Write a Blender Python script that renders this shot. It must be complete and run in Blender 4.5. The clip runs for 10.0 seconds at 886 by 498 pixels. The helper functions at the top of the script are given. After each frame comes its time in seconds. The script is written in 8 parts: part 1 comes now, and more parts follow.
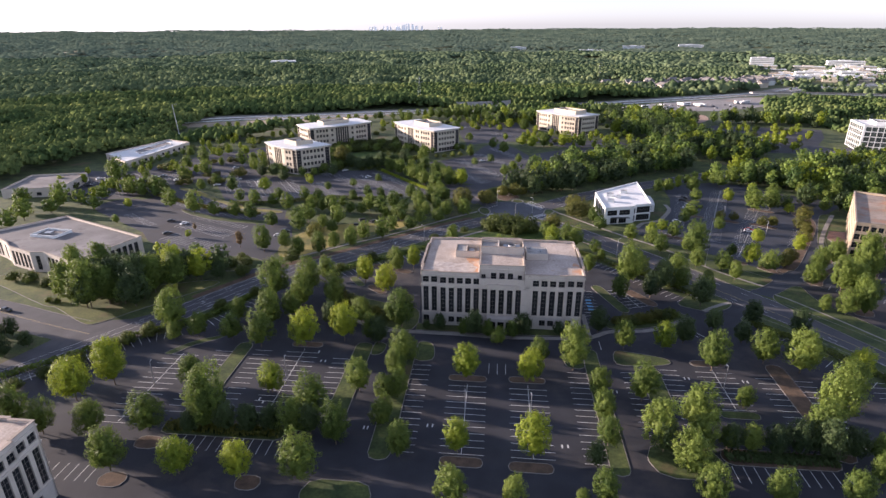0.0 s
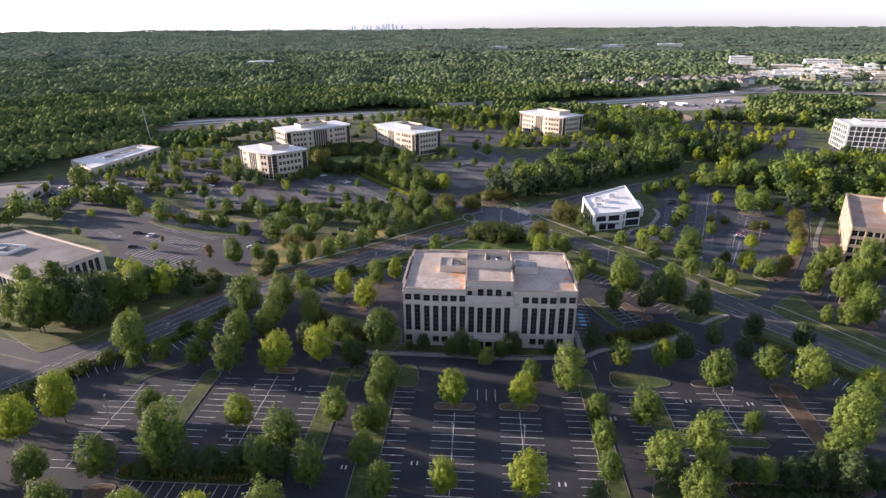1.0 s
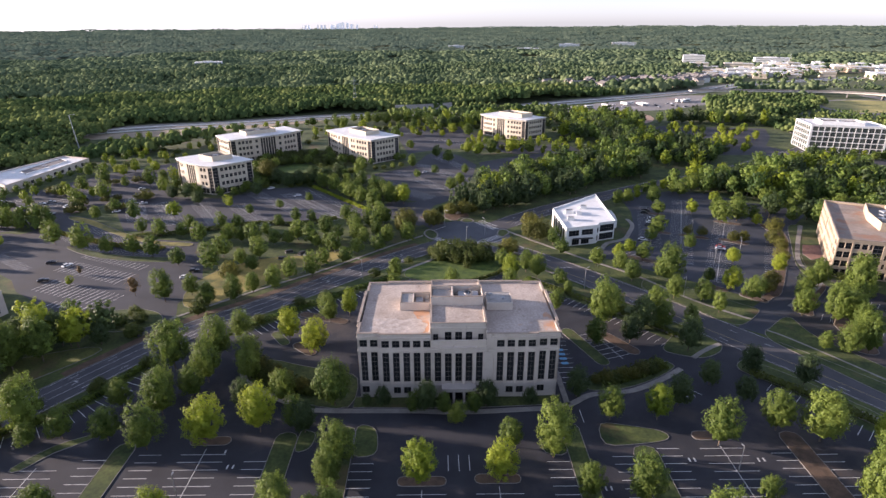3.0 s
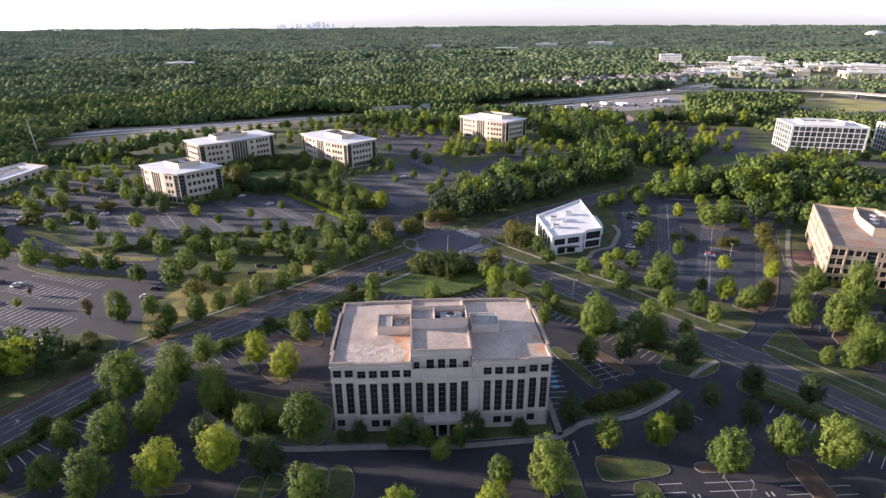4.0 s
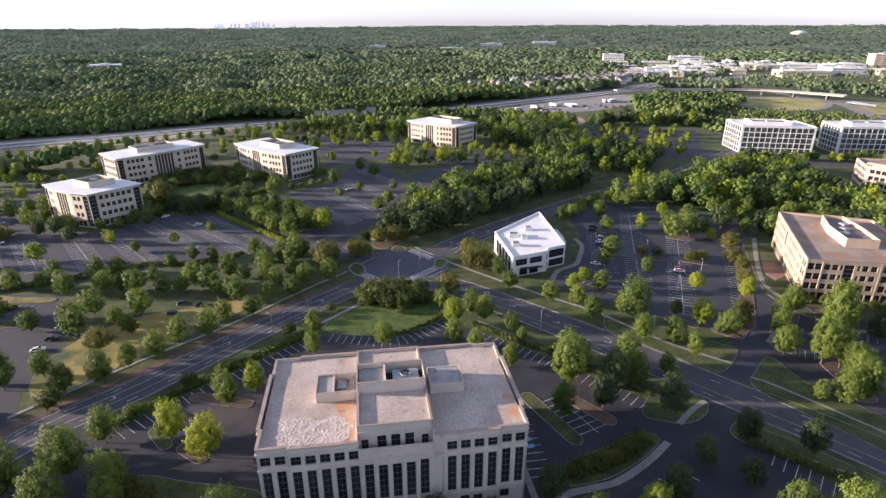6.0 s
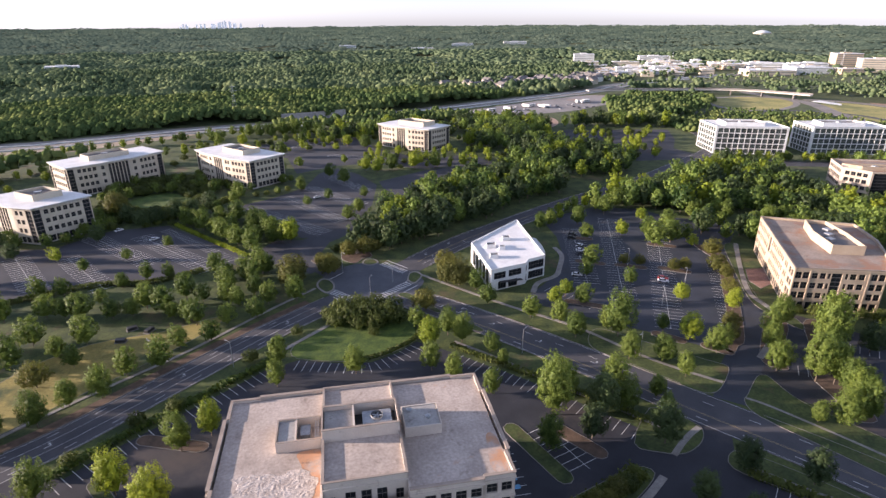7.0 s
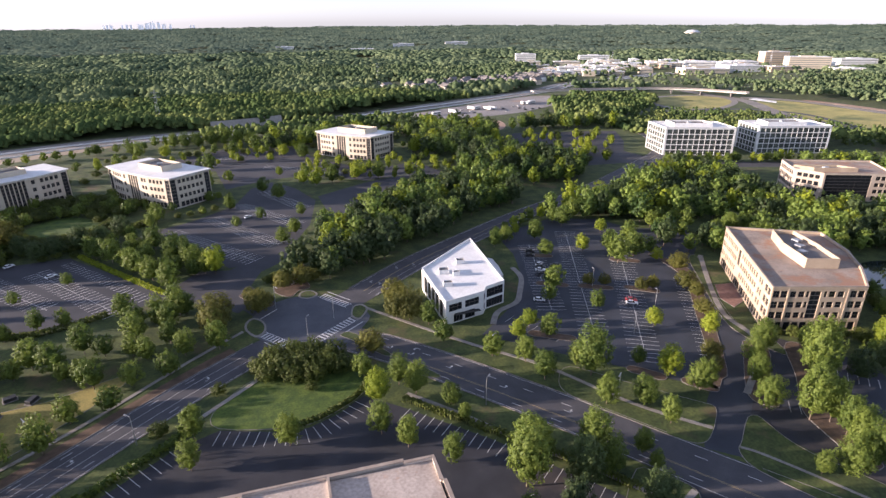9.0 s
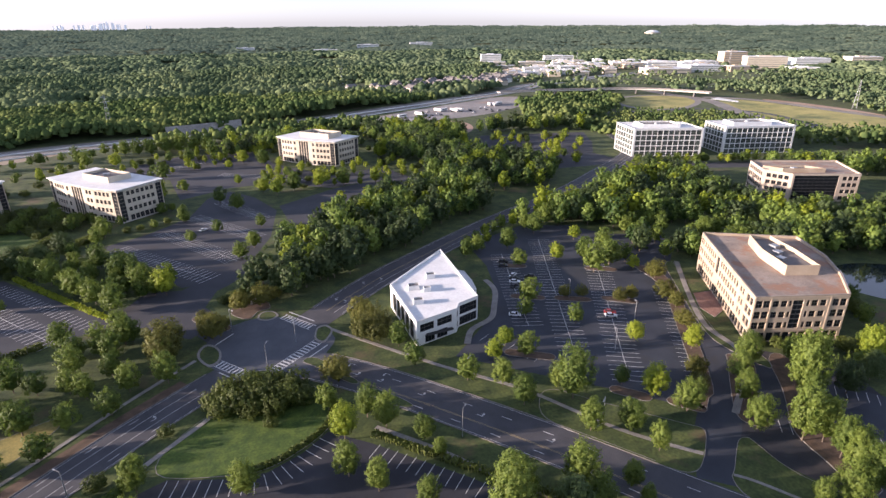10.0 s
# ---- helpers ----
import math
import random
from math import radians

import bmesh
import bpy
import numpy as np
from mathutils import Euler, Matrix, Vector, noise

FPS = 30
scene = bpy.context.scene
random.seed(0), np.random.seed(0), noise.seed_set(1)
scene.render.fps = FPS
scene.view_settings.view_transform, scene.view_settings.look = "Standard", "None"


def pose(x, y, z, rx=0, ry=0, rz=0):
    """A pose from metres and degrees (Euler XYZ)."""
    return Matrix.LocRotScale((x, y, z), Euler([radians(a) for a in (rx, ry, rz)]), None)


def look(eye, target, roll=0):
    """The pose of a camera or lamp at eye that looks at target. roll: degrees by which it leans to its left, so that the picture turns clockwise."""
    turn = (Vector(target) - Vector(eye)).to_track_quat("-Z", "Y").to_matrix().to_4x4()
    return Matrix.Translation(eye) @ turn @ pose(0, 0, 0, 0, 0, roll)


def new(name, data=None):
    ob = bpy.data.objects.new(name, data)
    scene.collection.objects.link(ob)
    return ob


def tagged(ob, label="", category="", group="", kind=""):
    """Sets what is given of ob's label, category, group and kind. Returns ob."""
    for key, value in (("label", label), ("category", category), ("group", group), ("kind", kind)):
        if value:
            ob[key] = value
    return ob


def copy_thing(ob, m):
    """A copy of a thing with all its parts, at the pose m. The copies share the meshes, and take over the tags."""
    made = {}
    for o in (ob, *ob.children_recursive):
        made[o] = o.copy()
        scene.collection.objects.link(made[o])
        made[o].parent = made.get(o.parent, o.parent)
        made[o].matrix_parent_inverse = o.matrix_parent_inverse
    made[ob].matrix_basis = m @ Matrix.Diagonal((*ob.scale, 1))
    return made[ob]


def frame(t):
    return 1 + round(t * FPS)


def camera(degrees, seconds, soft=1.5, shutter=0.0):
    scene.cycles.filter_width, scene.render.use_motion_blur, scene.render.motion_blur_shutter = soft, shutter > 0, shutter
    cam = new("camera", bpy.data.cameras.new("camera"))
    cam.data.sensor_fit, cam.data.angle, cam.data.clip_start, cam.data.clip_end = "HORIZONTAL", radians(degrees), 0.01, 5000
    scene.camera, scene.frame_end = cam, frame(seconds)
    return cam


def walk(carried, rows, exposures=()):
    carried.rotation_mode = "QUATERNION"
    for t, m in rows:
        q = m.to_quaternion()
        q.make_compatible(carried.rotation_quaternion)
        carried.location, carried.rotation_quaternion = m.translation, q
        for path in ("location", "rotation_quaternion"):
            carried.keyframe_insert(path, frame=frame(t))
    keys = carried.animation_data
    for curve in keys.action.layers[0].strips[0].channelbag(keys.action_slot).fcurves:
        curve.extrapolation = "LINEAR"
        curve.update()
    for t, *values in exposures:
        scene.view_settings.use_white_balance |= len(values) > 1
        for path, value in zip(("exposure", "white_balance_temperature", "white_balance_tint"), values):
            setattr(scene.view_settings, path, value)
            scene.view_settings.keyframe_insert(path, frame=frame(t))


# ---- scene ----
cam = camera(76.7, 10.0, soft=1.45)
EXPOSURE, SKY, SUN = 1.49, 0.100, 5.2
PATH = [
    (0, (0.339, 1.211, 100.876), (1.748, 93.988, 63.724), -0.1),
    (0.5, (0.466, 8.271, 100.823), (3.185, 101.029, 63.621), -0.1),
    (1, (0.717, 15.371, 100.768), (5.096, 108.074, 63.51), -0.2),
    (1.5, (1.057, 22.479, 100.704), (7.149, 115.099, 63.415), -0.2),
    (2, (1.517, 29.601, 100.666), (9.36, 122.027, 63.32), -0.2),
    (2.5, (2.165, 36.704, 100.669), (11.692, 128.933, 63.331), -0.2),
    (4, (4.771, 57.699, 100.664), (19.374, 149.248, 63.162), -0.2),
    (4.5, (5.795, 64.642, 100.668), (22.446, 155.841, 63.227), -0.2),
    (5, (6.93, 71.446, 100.613), (25.743, 162.202, 63.067), -0.1),
    (5.5, (8.267, 78.227, 100.562), (29.164, 168.524, 63.021), -0.1),
    (7, (13.782, 99.086, 100.674), (41.238, 187.618, 63.1), -0.1),
    (7.5, (15.954, 105.997, 100.676), (45.507, 193.839, 63.158), -0.1),
    (8, (18.266, 112.766, 100.629), (49.912, 199.865, 63.128), -0.2),
    (8.5, (20.65, 119.366, 100.579), (54.393, 205.644, 63.037), -0.2),
    (9, (23.158, 125.796, 100.541), (59.15, 211.172, 62.991), -0.2),
    (9.5, (25.805, 132.084, 100.54), (64.288, 216.407, 62.987), -0.2),
    (10, (28.574, 138.238, 100.547), (69.544, 221.328, 63.064), -0.2),
]
walk(cam, [(t, look(eye, target, roll)) for t, eye, target, roll in PATH], exposures=[(0.0, EXPOSURE, 5530.0, 25.0), (10.0, EXPOSURE, 5530.0, 25.0)])

# ---- daylight: low evening sun from the west, clear hazy sky ----
SUN_TO = Vector((-0.955, 0.296, 0.0)).normalized()
SUN_ELEV = radians(10.5)
world = bpy.data.worlds.new("world")
scene.world = world
world.use_nodes = True
wn = world.node_tree
sky = wn.nodes.new("ShaderNodeTexSky")
sky.sky_type = "NISHITA"
sky.sun_disc = False
sky.sun_elevation = SUN_ELEV
sky.sun_rotation = math.atan2(SUN_TO.x, SUN_TO.y)
sky.altitude = 200
sky.air_density, sky.dust_density, sky.ozone_density = 1.0, 0.6, 1.5
haze = wn.nodes.new("ShaderNodeHueSaturation")
haze.inputs["Saturation"].default_value = 0.42
wn.links.new(sky.outputs[0], haze.inputs["Color"])
wn.links.new(haze.outputs[0], wn.nodes["Background"].inputs[0])
wn.nodes["Background"].inputs[1].default_value = SKY
sun = new("sun", bpy.data.lights.new("sun", "SUN"))
sun.data.energy, sun.data.angle, sun.data.color = SUN, radians(0.6), (1.0, 0.78, 0.52)
direction = Vector((SUN_TO.x * math.cos(SUN_ELEV), SUN_TO.y * math.cos(SUN_ELEV), math.sin(SUN_ELEV)))
sun.matrix_basis = look(direction * 300, (0, 0, 0))

# ---- materials ----
def node_material(name):
    m = bpy.data.materials.new(name)
    m.use_nodes = True
    return m, m.node_tree.nodes, m.node_tree.links, m.node_tree.nodes["Principled BSDF"]


def surface(name, dark, light, scale, rough=0.8, bump=0.0, fine=0.0, metal=0.0, stains=None, stain_scale=0.05, stain_at=0.55, strength=0.28, dirt=None, dirt_scale=0.5, dirt_at=0.58):
    """Two tones mixed by noise at world size, a finer grain on top, and stains of a third tone."""
    m, nodes, links, b = node_material(name)
    pos = nodes.new("ShaderNodeNewGeometry")
    n1 = nodes.new("ShaderNodeTexNoise")
    n1.inputs["Scale"].default_value, n1.inputs["Detail"].default_value = scale, 6
    links.new(pos.outputs["Position"], n1.inputs["Vector"])
    ramp = nodes.new("ShaderNodeValToRGB")
    ramp.color_ramp.elements[0].position, ramp.color_ramp.elements[0].color = 0.32, (*dark, 1)
    ramp.color_ramp.elements[1].position, ramp.color_ramp.elements[1].color = 0.68, (*light, 1)
    links.new(n1.outputs["Fac"], ramp.inputs[0])
    out = ramp.outputs[0]
    if fine:
        n2 = nodes.new("ShaderNodeTexNoise")
        n2.inputs["Scale"].default_value, n2.inputs["Detail"].default_value = fine, 4
        links.new(pos.outputs["Position"], n2.inputs["Vector"])
        span = nodes.new("ShaderNodeMapRange")
        span.inputs["From Min"].default_value, span.inputs["From Max"].default_value = 0.25, 0.75
        span.inputs["To Min"].default_value, span.inputs["To Max"].default_value = 1 - strength, 1 + strength
        links.new(n2.outputs["Fac"], span.inputs["Value"])
        mul = nodes.new("ShaderNodeVectorMath")
        mul.operation = "SCALE"
        links.new(out, mul.inputs[0])
        links.new(span.outputs[0], mul.inputs["Scale"])
        out = mul.outputs[0]
    for tone, size, start in ([(stains, stain_scale, stain_at)] if stains else []) + ([(dirt, dirt_scale, dirt_at)] if dirt else []):
        n3 = nodes.new("ShaderNodeTexNoise")
        n3.inputs["Scale"].default_value, n3.inputs["Detail"].default_value, n3.inputs["Roughness"].default_value = size, 8, 0.65
        links.new(pos.outputs["Position"], n3.inputs["Vector"])
        cut = nodes.new("ShaderNodeMapRange")
        cut.inputs["From Min"].default_value, cut.inputs["From Max"].default_value = start, start + 0.12
        links.new(n3.outputs["Fac"], cut.inputs["Value"])
        mix = nodes.new("ShaderNodeMix")
        mix.data_type = "RGBA"
        links.new(cut.outputs[0], mix.inputs["Factor"])
        links.new(out, mix.inputs["A"])
        mix.inputs["B"].default_value = (*tone, 1)
        out = mix.outputs["Result"]
    links.new(out, b.inputs["Base Color"])
    b.inputs["Roughness"].default_value, b.inputs["Metallic"].default_value = rough, metal
    if bump:
        bn = nodes.new("ShaderNodeBump")
        bn.inputs["Strength"].default_value, bn.inputs["Distance"].default_value = bump, 0.1
        links.new(n1.outputs["Fac"], bn.inputs["Height"])
        links.new(bn.outputs[0], b.inputs["Normal"])
    return m


def foliage(name, dark, light, island=True, grain=0.6, patch=0.0, deep=4.0, through_leaf=0.38):
    """Leaves: tone varies from tree to tree and from clump to clump; some light passes through."""
    m, nodes, links, b = node_material(name)
    info = nodes.new("ShaderNodeObjectInfo")
    geo = nodes.new("ShaderNodeNewGeometry")
    noise_node = nodes.new("ShaderNodeTexNoise")
    noise_node.inputs["Scale"].default_value, noise_node.inputs["Detail"].default_value = grain, 3
    links.new(geo.outputs["Position"], noise_node.inputs["Vector"])
    a = nodes.new("ShaderNodeMath")
    a.operation = "MULTIPLY_ADD"
    links.new(geo.outputs["Random Per Island"], a.inputs[0])
    a.inputs[1].default_value = 0.3
    c = nodes.new("ShaderNodeMath")
    c.operation = "MULTIPLY_ADD"
    links.new(info.outputs["Random"], c.inputs[0])
    c.inputs[1].default_value = 0.5 if island else 0.0
    links.new(noise_node.outputs["Fac"], c.inputs[2])
    links.new(c.outputs[0], a.inputs[2])
    sub = nodes.new("ShaderNodeMapRange")
    sub.inputs["From Min"].default_value, sub.inputs["From Max"].default_value = (0.42, 1.18) if island else (0.45, 1.35)
    total = a.outputs[0]
    if patch:
        wide = nodes.new("ShaderNodeTexNoise")
        wide.inputs["Scale"].default_value, wide.inputs["Detail"].default_value = patch, 5
        links.new(geo.outputs["Position"], wide.inputs["Vector"])
        more = nodes.new("ShaderNodeMath")
        more.operation = "MULTIPLY_ADD"
        links.new(wide.outputs["Fac"], more.inputs[0])
        more.inputs[1].default_value = deep
        links.new(total, more.inputs[2])
        off = nodes.new("ShaderNodeMath")
        off.operation = "SUBTRACT"
        links.new(more.outputs[0], off.inputs[0])
        off.inputs[1].default_value = deep / 2
        total = off.outputs[0]
    links.new(total, sub.inputs["Value"])
    mix = nodes.new("ShaderNodeMix")
    mix.data_type = "RGBA"
    links.new(sub.outputs[0], mix.inputs["Factor"])
    mix.inputs["A"].default_value, mix.inputs["B"].default_value = (*dark, 1), (*light, 1)
    links.new(mix.outputs["Result"], b.inputs["Base Color"])
    b.inputs["Roughness"].default_value = 0.6
    b.inputs["Specular IOR Level"].default_value = 0.25
    tr = nodes.new("ShaderNodeBsdfTranslucent")
    links.new(mix.outputs["Result"], tr.inputs["Color"])
    ms = nodes.new("ShaderNodeMixShader")
    ms.inputs[0].default_value = through_leaf
    links.new(b.outputs[0], ms.inputs[1])
    links.new(tr.outputs[0], ms.inputs[2])
    links.new(ms.outputs[0], nodes["Material Output"].inputs["Surface"])
    return m


def glazing(name, tone, rough=0.06):
    m, nodes, links, b = node_material(name)
    info = nodes.new("ShaderNodeObjectInfo")
    mix = nodes.new("ShaderNodeMix")
    mix.data_type = "RGBA"
    links.new(info.outputs["Random"], mix.inputs["Factor"])
    mix.inputs["A"].default_value = (*tone, 1)
    mix.inputs["B"].default_value = (tone[0] * 2.4, tone[1] * 2.2, tone[2] * 2.0, 1)
    links.new(mix.outputs["Result"], b.inputs["Base Color"])
    b.inputs["Roughness"].default_value = rough
    b.inputs["IOR"].default_value = 1.36
    return m


# Worn blotches, tinted warmer to put raking sunlight into the asphalt's colour.
M_ASPHALT = surface("asphalt", (0.016, 0.0172, 0.0240), (0.030, 0.0315, 0.0400), 0.12, 0.85, 0.15, 6.0, stains=(0.056, 0.046, 0.043), stain_scale=0.03, stain_at=0.54)
M_ROAD = surface("road_asphalt", (0.046, 0.046, 0.053), (0.070, 0.069, 0.075), 0.15, 0.85, 0.12, 5.0, stains=(0.05, 0.05, 0.054), stain_scale=0.06, stain_at=0.57)
M_OLD = surface("worn_asphalt", (0.030, 0.032, 0.040), (0.047, 0.048, 0.057), 0.08, 0.88, 0.12, 4.0, stains=(0.036, 0.034, 0.036), stain_scale=0.03, stain_at=0.55)
M_PAINT = surface("road_paint", (0.36, 0.36, 0.355), (0.60, 0.60, 0.59), 0.9, 0.7, 0, 9.0)
M_BLUE = surface("blue_paint", (0.10, 0.28, 0.48), (0.16, 0.38, 0.60), 1.2, 0.7)
M_KERB = surface("kerb_concrete", (0.15, 0.14, 0.125), (0.25, 0.23, 0.21), 0.6, 0.85, 0.1, 6.0)
M_WALKWAY = surface("walkway_concrete", (0.18, 0.165, 0.15), (0.26, 0.245, 0.22), 0.35, 0.85, 0.1, 4.0)
M_GRASS = surface("grass", (0.022, 0.040, 0.009), (0.078, 0.098, 0.022), 0.16, 0.95, 0.5, 1.1, stains=(0.095, 0.070, 0.034), stain_scale=0.045, stain_at=0.57, strength=0.42)
# Lighter, yellower copy of the grass: evening sun put into its colour.
M_VERGE = surface("sun_tinted_verge_grass", (0.048, 0.066, 0.014), (0.122, 0.130, 0.029), 0.12, 0.95, 0.4, 1.4, stains=(0.12, 0.085, 0.04), stain_scale=0.05, stain_at=0.58, strength=0.35)
# Bluer copy of the asphalt: the blue of evening shade put into its colour.
M_SHADEBLUE = surface("shade_blue_asphalt", (0.022, 0.026, 0.036), (0.036, 0.041, 0.054), 0.12, 0.8, 0.1, 5.0, stains=(0.030, 0.031, 0.036), stain_scale=0.07, stain_at=0.58)
M_LAWN = surface("mown_lawn", (0.028, 0.060, 0.006), (0.078, 0.118, 0.012), 0.3, 0.95, 0.4, 1.5, strength=0.35)
M_DRY = surface("dry_grass", (0.20, 0.20, 0.055), (0.40, 0.34, 0.105), 0.03, 0.95, 0.4, 0.8, stains=(0.11, 0.13, 0.035), stain_scale=0.02, stain_at=0.52)
# Yellow grass tone that carries the low sunlight in its base colour.
M_OPEN = surface("sun_tinted_grass", (0.14, 0.13, 0.03), (0.31, 0.25, 0.068), 0.07, 0.95, 0.4, 1.5, stains=(0.05, 0.07, 0.02), stain_scale=0.05, stain_at=0.52)
M_MULCH = surface("pine_straw_mulch", (0.062, 0.042, 0.028), (0.128, 0.084, 0.054), 0.4, 0.95, 0.4, 5.0)
M_DIRT = surface("bare_red_earth", (0.24, 0.15, 0.10), (0.38, 0.27, 0.20), 0.02, 0.95, 0.2, 0.3)
M_PRECAST = surface("precast_stone", (0.49, 0.425, 0.36), (0.57, 0.505, 0.435), 0.25, 0.8, 0.05, 5.0, strength=0.10, dirt=(0.38, 0.325, 0.27), dirt_scale=0.55, dirt_at=0.60)
M_BASE = surface("grey_base_stone", (0.41, 0.37, 0.33), (0.49, 0.445, 0.40), 0.3, 0.8, 0.05, 5.0, strength=0.10)
M_COPING = surface("parapet_coping", (0.25, 0.20, 0.16), (0.35, 0.29, 0.235), 0.4, 0.75)
M_ROOF = surface("gravel_roof", (0.33, 0.275, 0.23), (0.47, 0.40, 0.345), 0.16, 0.9, 0.3, 1.6, stains=(0.44, 0.25, 0.14), stain_scale=0.085, stain_at=0.64, strength=0.22, dirt=(0.22, 0.18, 0.145), dirt_scale=0.38, dirt_at=0.60)
M_RUSTY = surface("rust_stained_gravel", (0.36, 0.29, 0.24), (0.48, 0.40, 0.34), 0.16, 0.9, 0.3, 1.6, stains=(0.45, 0.25, 0.14), stain_scale=0.20, stain_at=0.42, strength=0.2, dirt=(0.24, 0.15, 0.10), dirt_scale=0.5, dirt_at=0.56)
M_RIPPLE = surface("rippled_gravel", (0.36, 0.305, 0.26), (0.54, 0.475, 0.42), 0.6, 0.9, 0.6, 2.5, strength=0.2)
M_DECK = surface("grey_deck_felt", (0.27, 0.26, 0.245), (0.39, 0.375, 0.35), 0.3, 0.9, 0.2, 2.0, strength=0.15, dirt=(0.17, 0.155, 0.14), dirt_scale=0.6, dirt_at=0.58)
M_MEMBRANE = surface("white_roof_membrane", (0.60, 0.60, 0.59), (0.72, 0.72, 0.71), 0.15, 0.7, 0.03, 1.5, stains=(0.58, 0.55, 0.50), stain_scale=0.08, stain_at=0.64, strength=0.10)
M_GREYROOF = surface("weathered_grey_roof", (0.125, 0.115, 0.110), (0.20, 0.187, 0.180), 0.08, 0.9, 0.1, 2.0, stains=(0.25, 0.23, 0.22), stain_scale=0.06, stain_at=0.56, strength=0.12, dirt=(0.085, 0.075, 0.07), dirt_scale=0.12, dirt_at=0.58)
M_TANROOF = surface("tan_gravel_roof", (0.22, 0.175, 0.14), (0.34, 0.275, 0.225), 0.14, 0.9, 0.1, 2.0, dirt=(0.15, 0.12, 0.10), dirt_scale=0.4, dirt_at=0.60, stains=(0.29, 0.165, 0.105), stain_scale=0.11, stain_at=0.50, strength=0.2)
M_CREAM = surface("cream_concrete", (0.44, 0.385, 0.295), (0.52, 0.46, 0.36), 0.2, 0.8, 0.04, 3.0, strength=0.10)
M_TAN = surface("tan_concrete", (0.36, 0.285, 0.200), (0.44, 0.355, 0.255), 0.2, 0.8, 0.04, 3.0, strength=0.10)
M_WHITE = surface("white_panel", (0.62, 0.62, 0.60), (0.72, 0.72, 0.70), 0.2, 0.6, 0.02, 2.0, strength=0.10)
M_METAL = surface("grey_metal", (0.28, 0.29, 0.30), (0.42, 0.43, 0.44), 0.8, 0.45, 0.0, 4.0, metal=0.6)
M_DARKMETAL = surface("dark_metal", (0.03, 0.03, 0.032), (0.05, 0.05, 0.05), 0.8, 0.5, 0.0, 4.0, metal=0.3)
M_BRICKPAVE = surface("red_brick_paving", (0.17, 0.095, 0.075), (0.25, 0.145, 0.115), 0.5, 0.9, 0.1, 8.0)
M_BARK = surface("bark", (0.09, 0.07, 0.05), (0.18, 0.14, 0.10), 2.0, 0.9, 0.5, 8.0)
M_GLASS = glazing("dark_window_glass", (0.012, 0.014, 0.017))
M_GRIDGLASS = glazing("greenish_window_glass", (0.040, 0.052, 0.050))
M_BLUEGLASS = glazing("bluish_window_glass", (0.085, 0.105, 0.112))
M_FRAME = surface("bronze_window_frame", (0.12, 0.103, 0.088), (0.18, 0.155, 0.135), 1.0, 0.5)
F_LIME = foliage("lime_leaves", (0.100, 0.158, 0.012), (0.285, 0.335, 0.024))
F_GREEN = foliage("green_leaves", (0.040, 0.078, 0.014), (0.170, 0.222, 0.036))
F_DARK = foliage("dark_leaves", (0.025, 0.046, 0.018), (0.088, 0.126, 0.040))
F_OLIVE = foliage("olive_leaves", (0.052, 0.064, 0.014), (0.152, 0.152, 0.028))
F_WOOD = foliage("wood_leaves", (0.040, 0.080, 0.018), (0.222, 0.300, 0.056), patch=0.085, deep=2.6)
F_BROWN = foliage("dry_brown_leaves", (0.120, 0.085, 0.040), (0.230, 0.165, 0.080))
F_HEDGE = foliage("hedge_leaves", (0.036, 0.056, 0.012), (0.120, 0.146, 0.028))
m_water, wnodes, wlinks, wb = node_material("pond_water")
wb.inputs["Base Color"].default_value = (0.015, 0.022, 0.025, 1)
wb.inputs["Roughness"].default_value = 0.05
wave = wnodes.new("ShaderNodeTexNoise")
wave.inputs["Scale"].default_value = 0.7
wbump = wnodes.new("ShaderNodeBump")
wbump.inputs["Strength"].default_value = 0.06
wlinks.new(wave.outputs["Fac"], wbump.inputs["Height"])
wlinks.new(wbump.outputs[0], wb.inputs["Normal"])

# ---- builders ----
def thing(name, m, label, category, group="", kind=""):
    """An Empty at the base of a thing; its parts are children."""
    ob = new(name)
    ob.matrix_basis = m
    return tagged(ob, label, category, group, kind)


def finish(name, bm, material):
    me = bpy.data.meshes.new(name)
    bm.to_mesh(me)
    bm.free()
    for one in material if isinstance(material, (list, tuple)) else [material]:
        me.materials.append(one)
    return me


def part(name, bm, material, parent, label=""):
    ob = new(name, finish(name, bm, material) if isinstance(bm, bmesh.types.BMesh) else bm)
    ob.parent = parent
    return tagged(ob, label)


def box(bm, x0, x1, y0, y1, z0, z1, slot=0):
    v = [bm.verts.new(p) for p in ((x0, y0, z0), (x1, y0, z0), (x1, y1, z0), (x0, y1, z0), (x0, y0, z1), (x1, y0, z1), (x1, y1, z1), (x0, y1, z1))]
    for f in ((3, 2, 1, 0), (4, 5, 6, 7), (0, 1, 5, 4), (1, 2, 6, 5), (2, 3, 7, 6), (3, 0, 4, 7)):
        bm.faces.new([v[i] for i in f]).material_index = slot


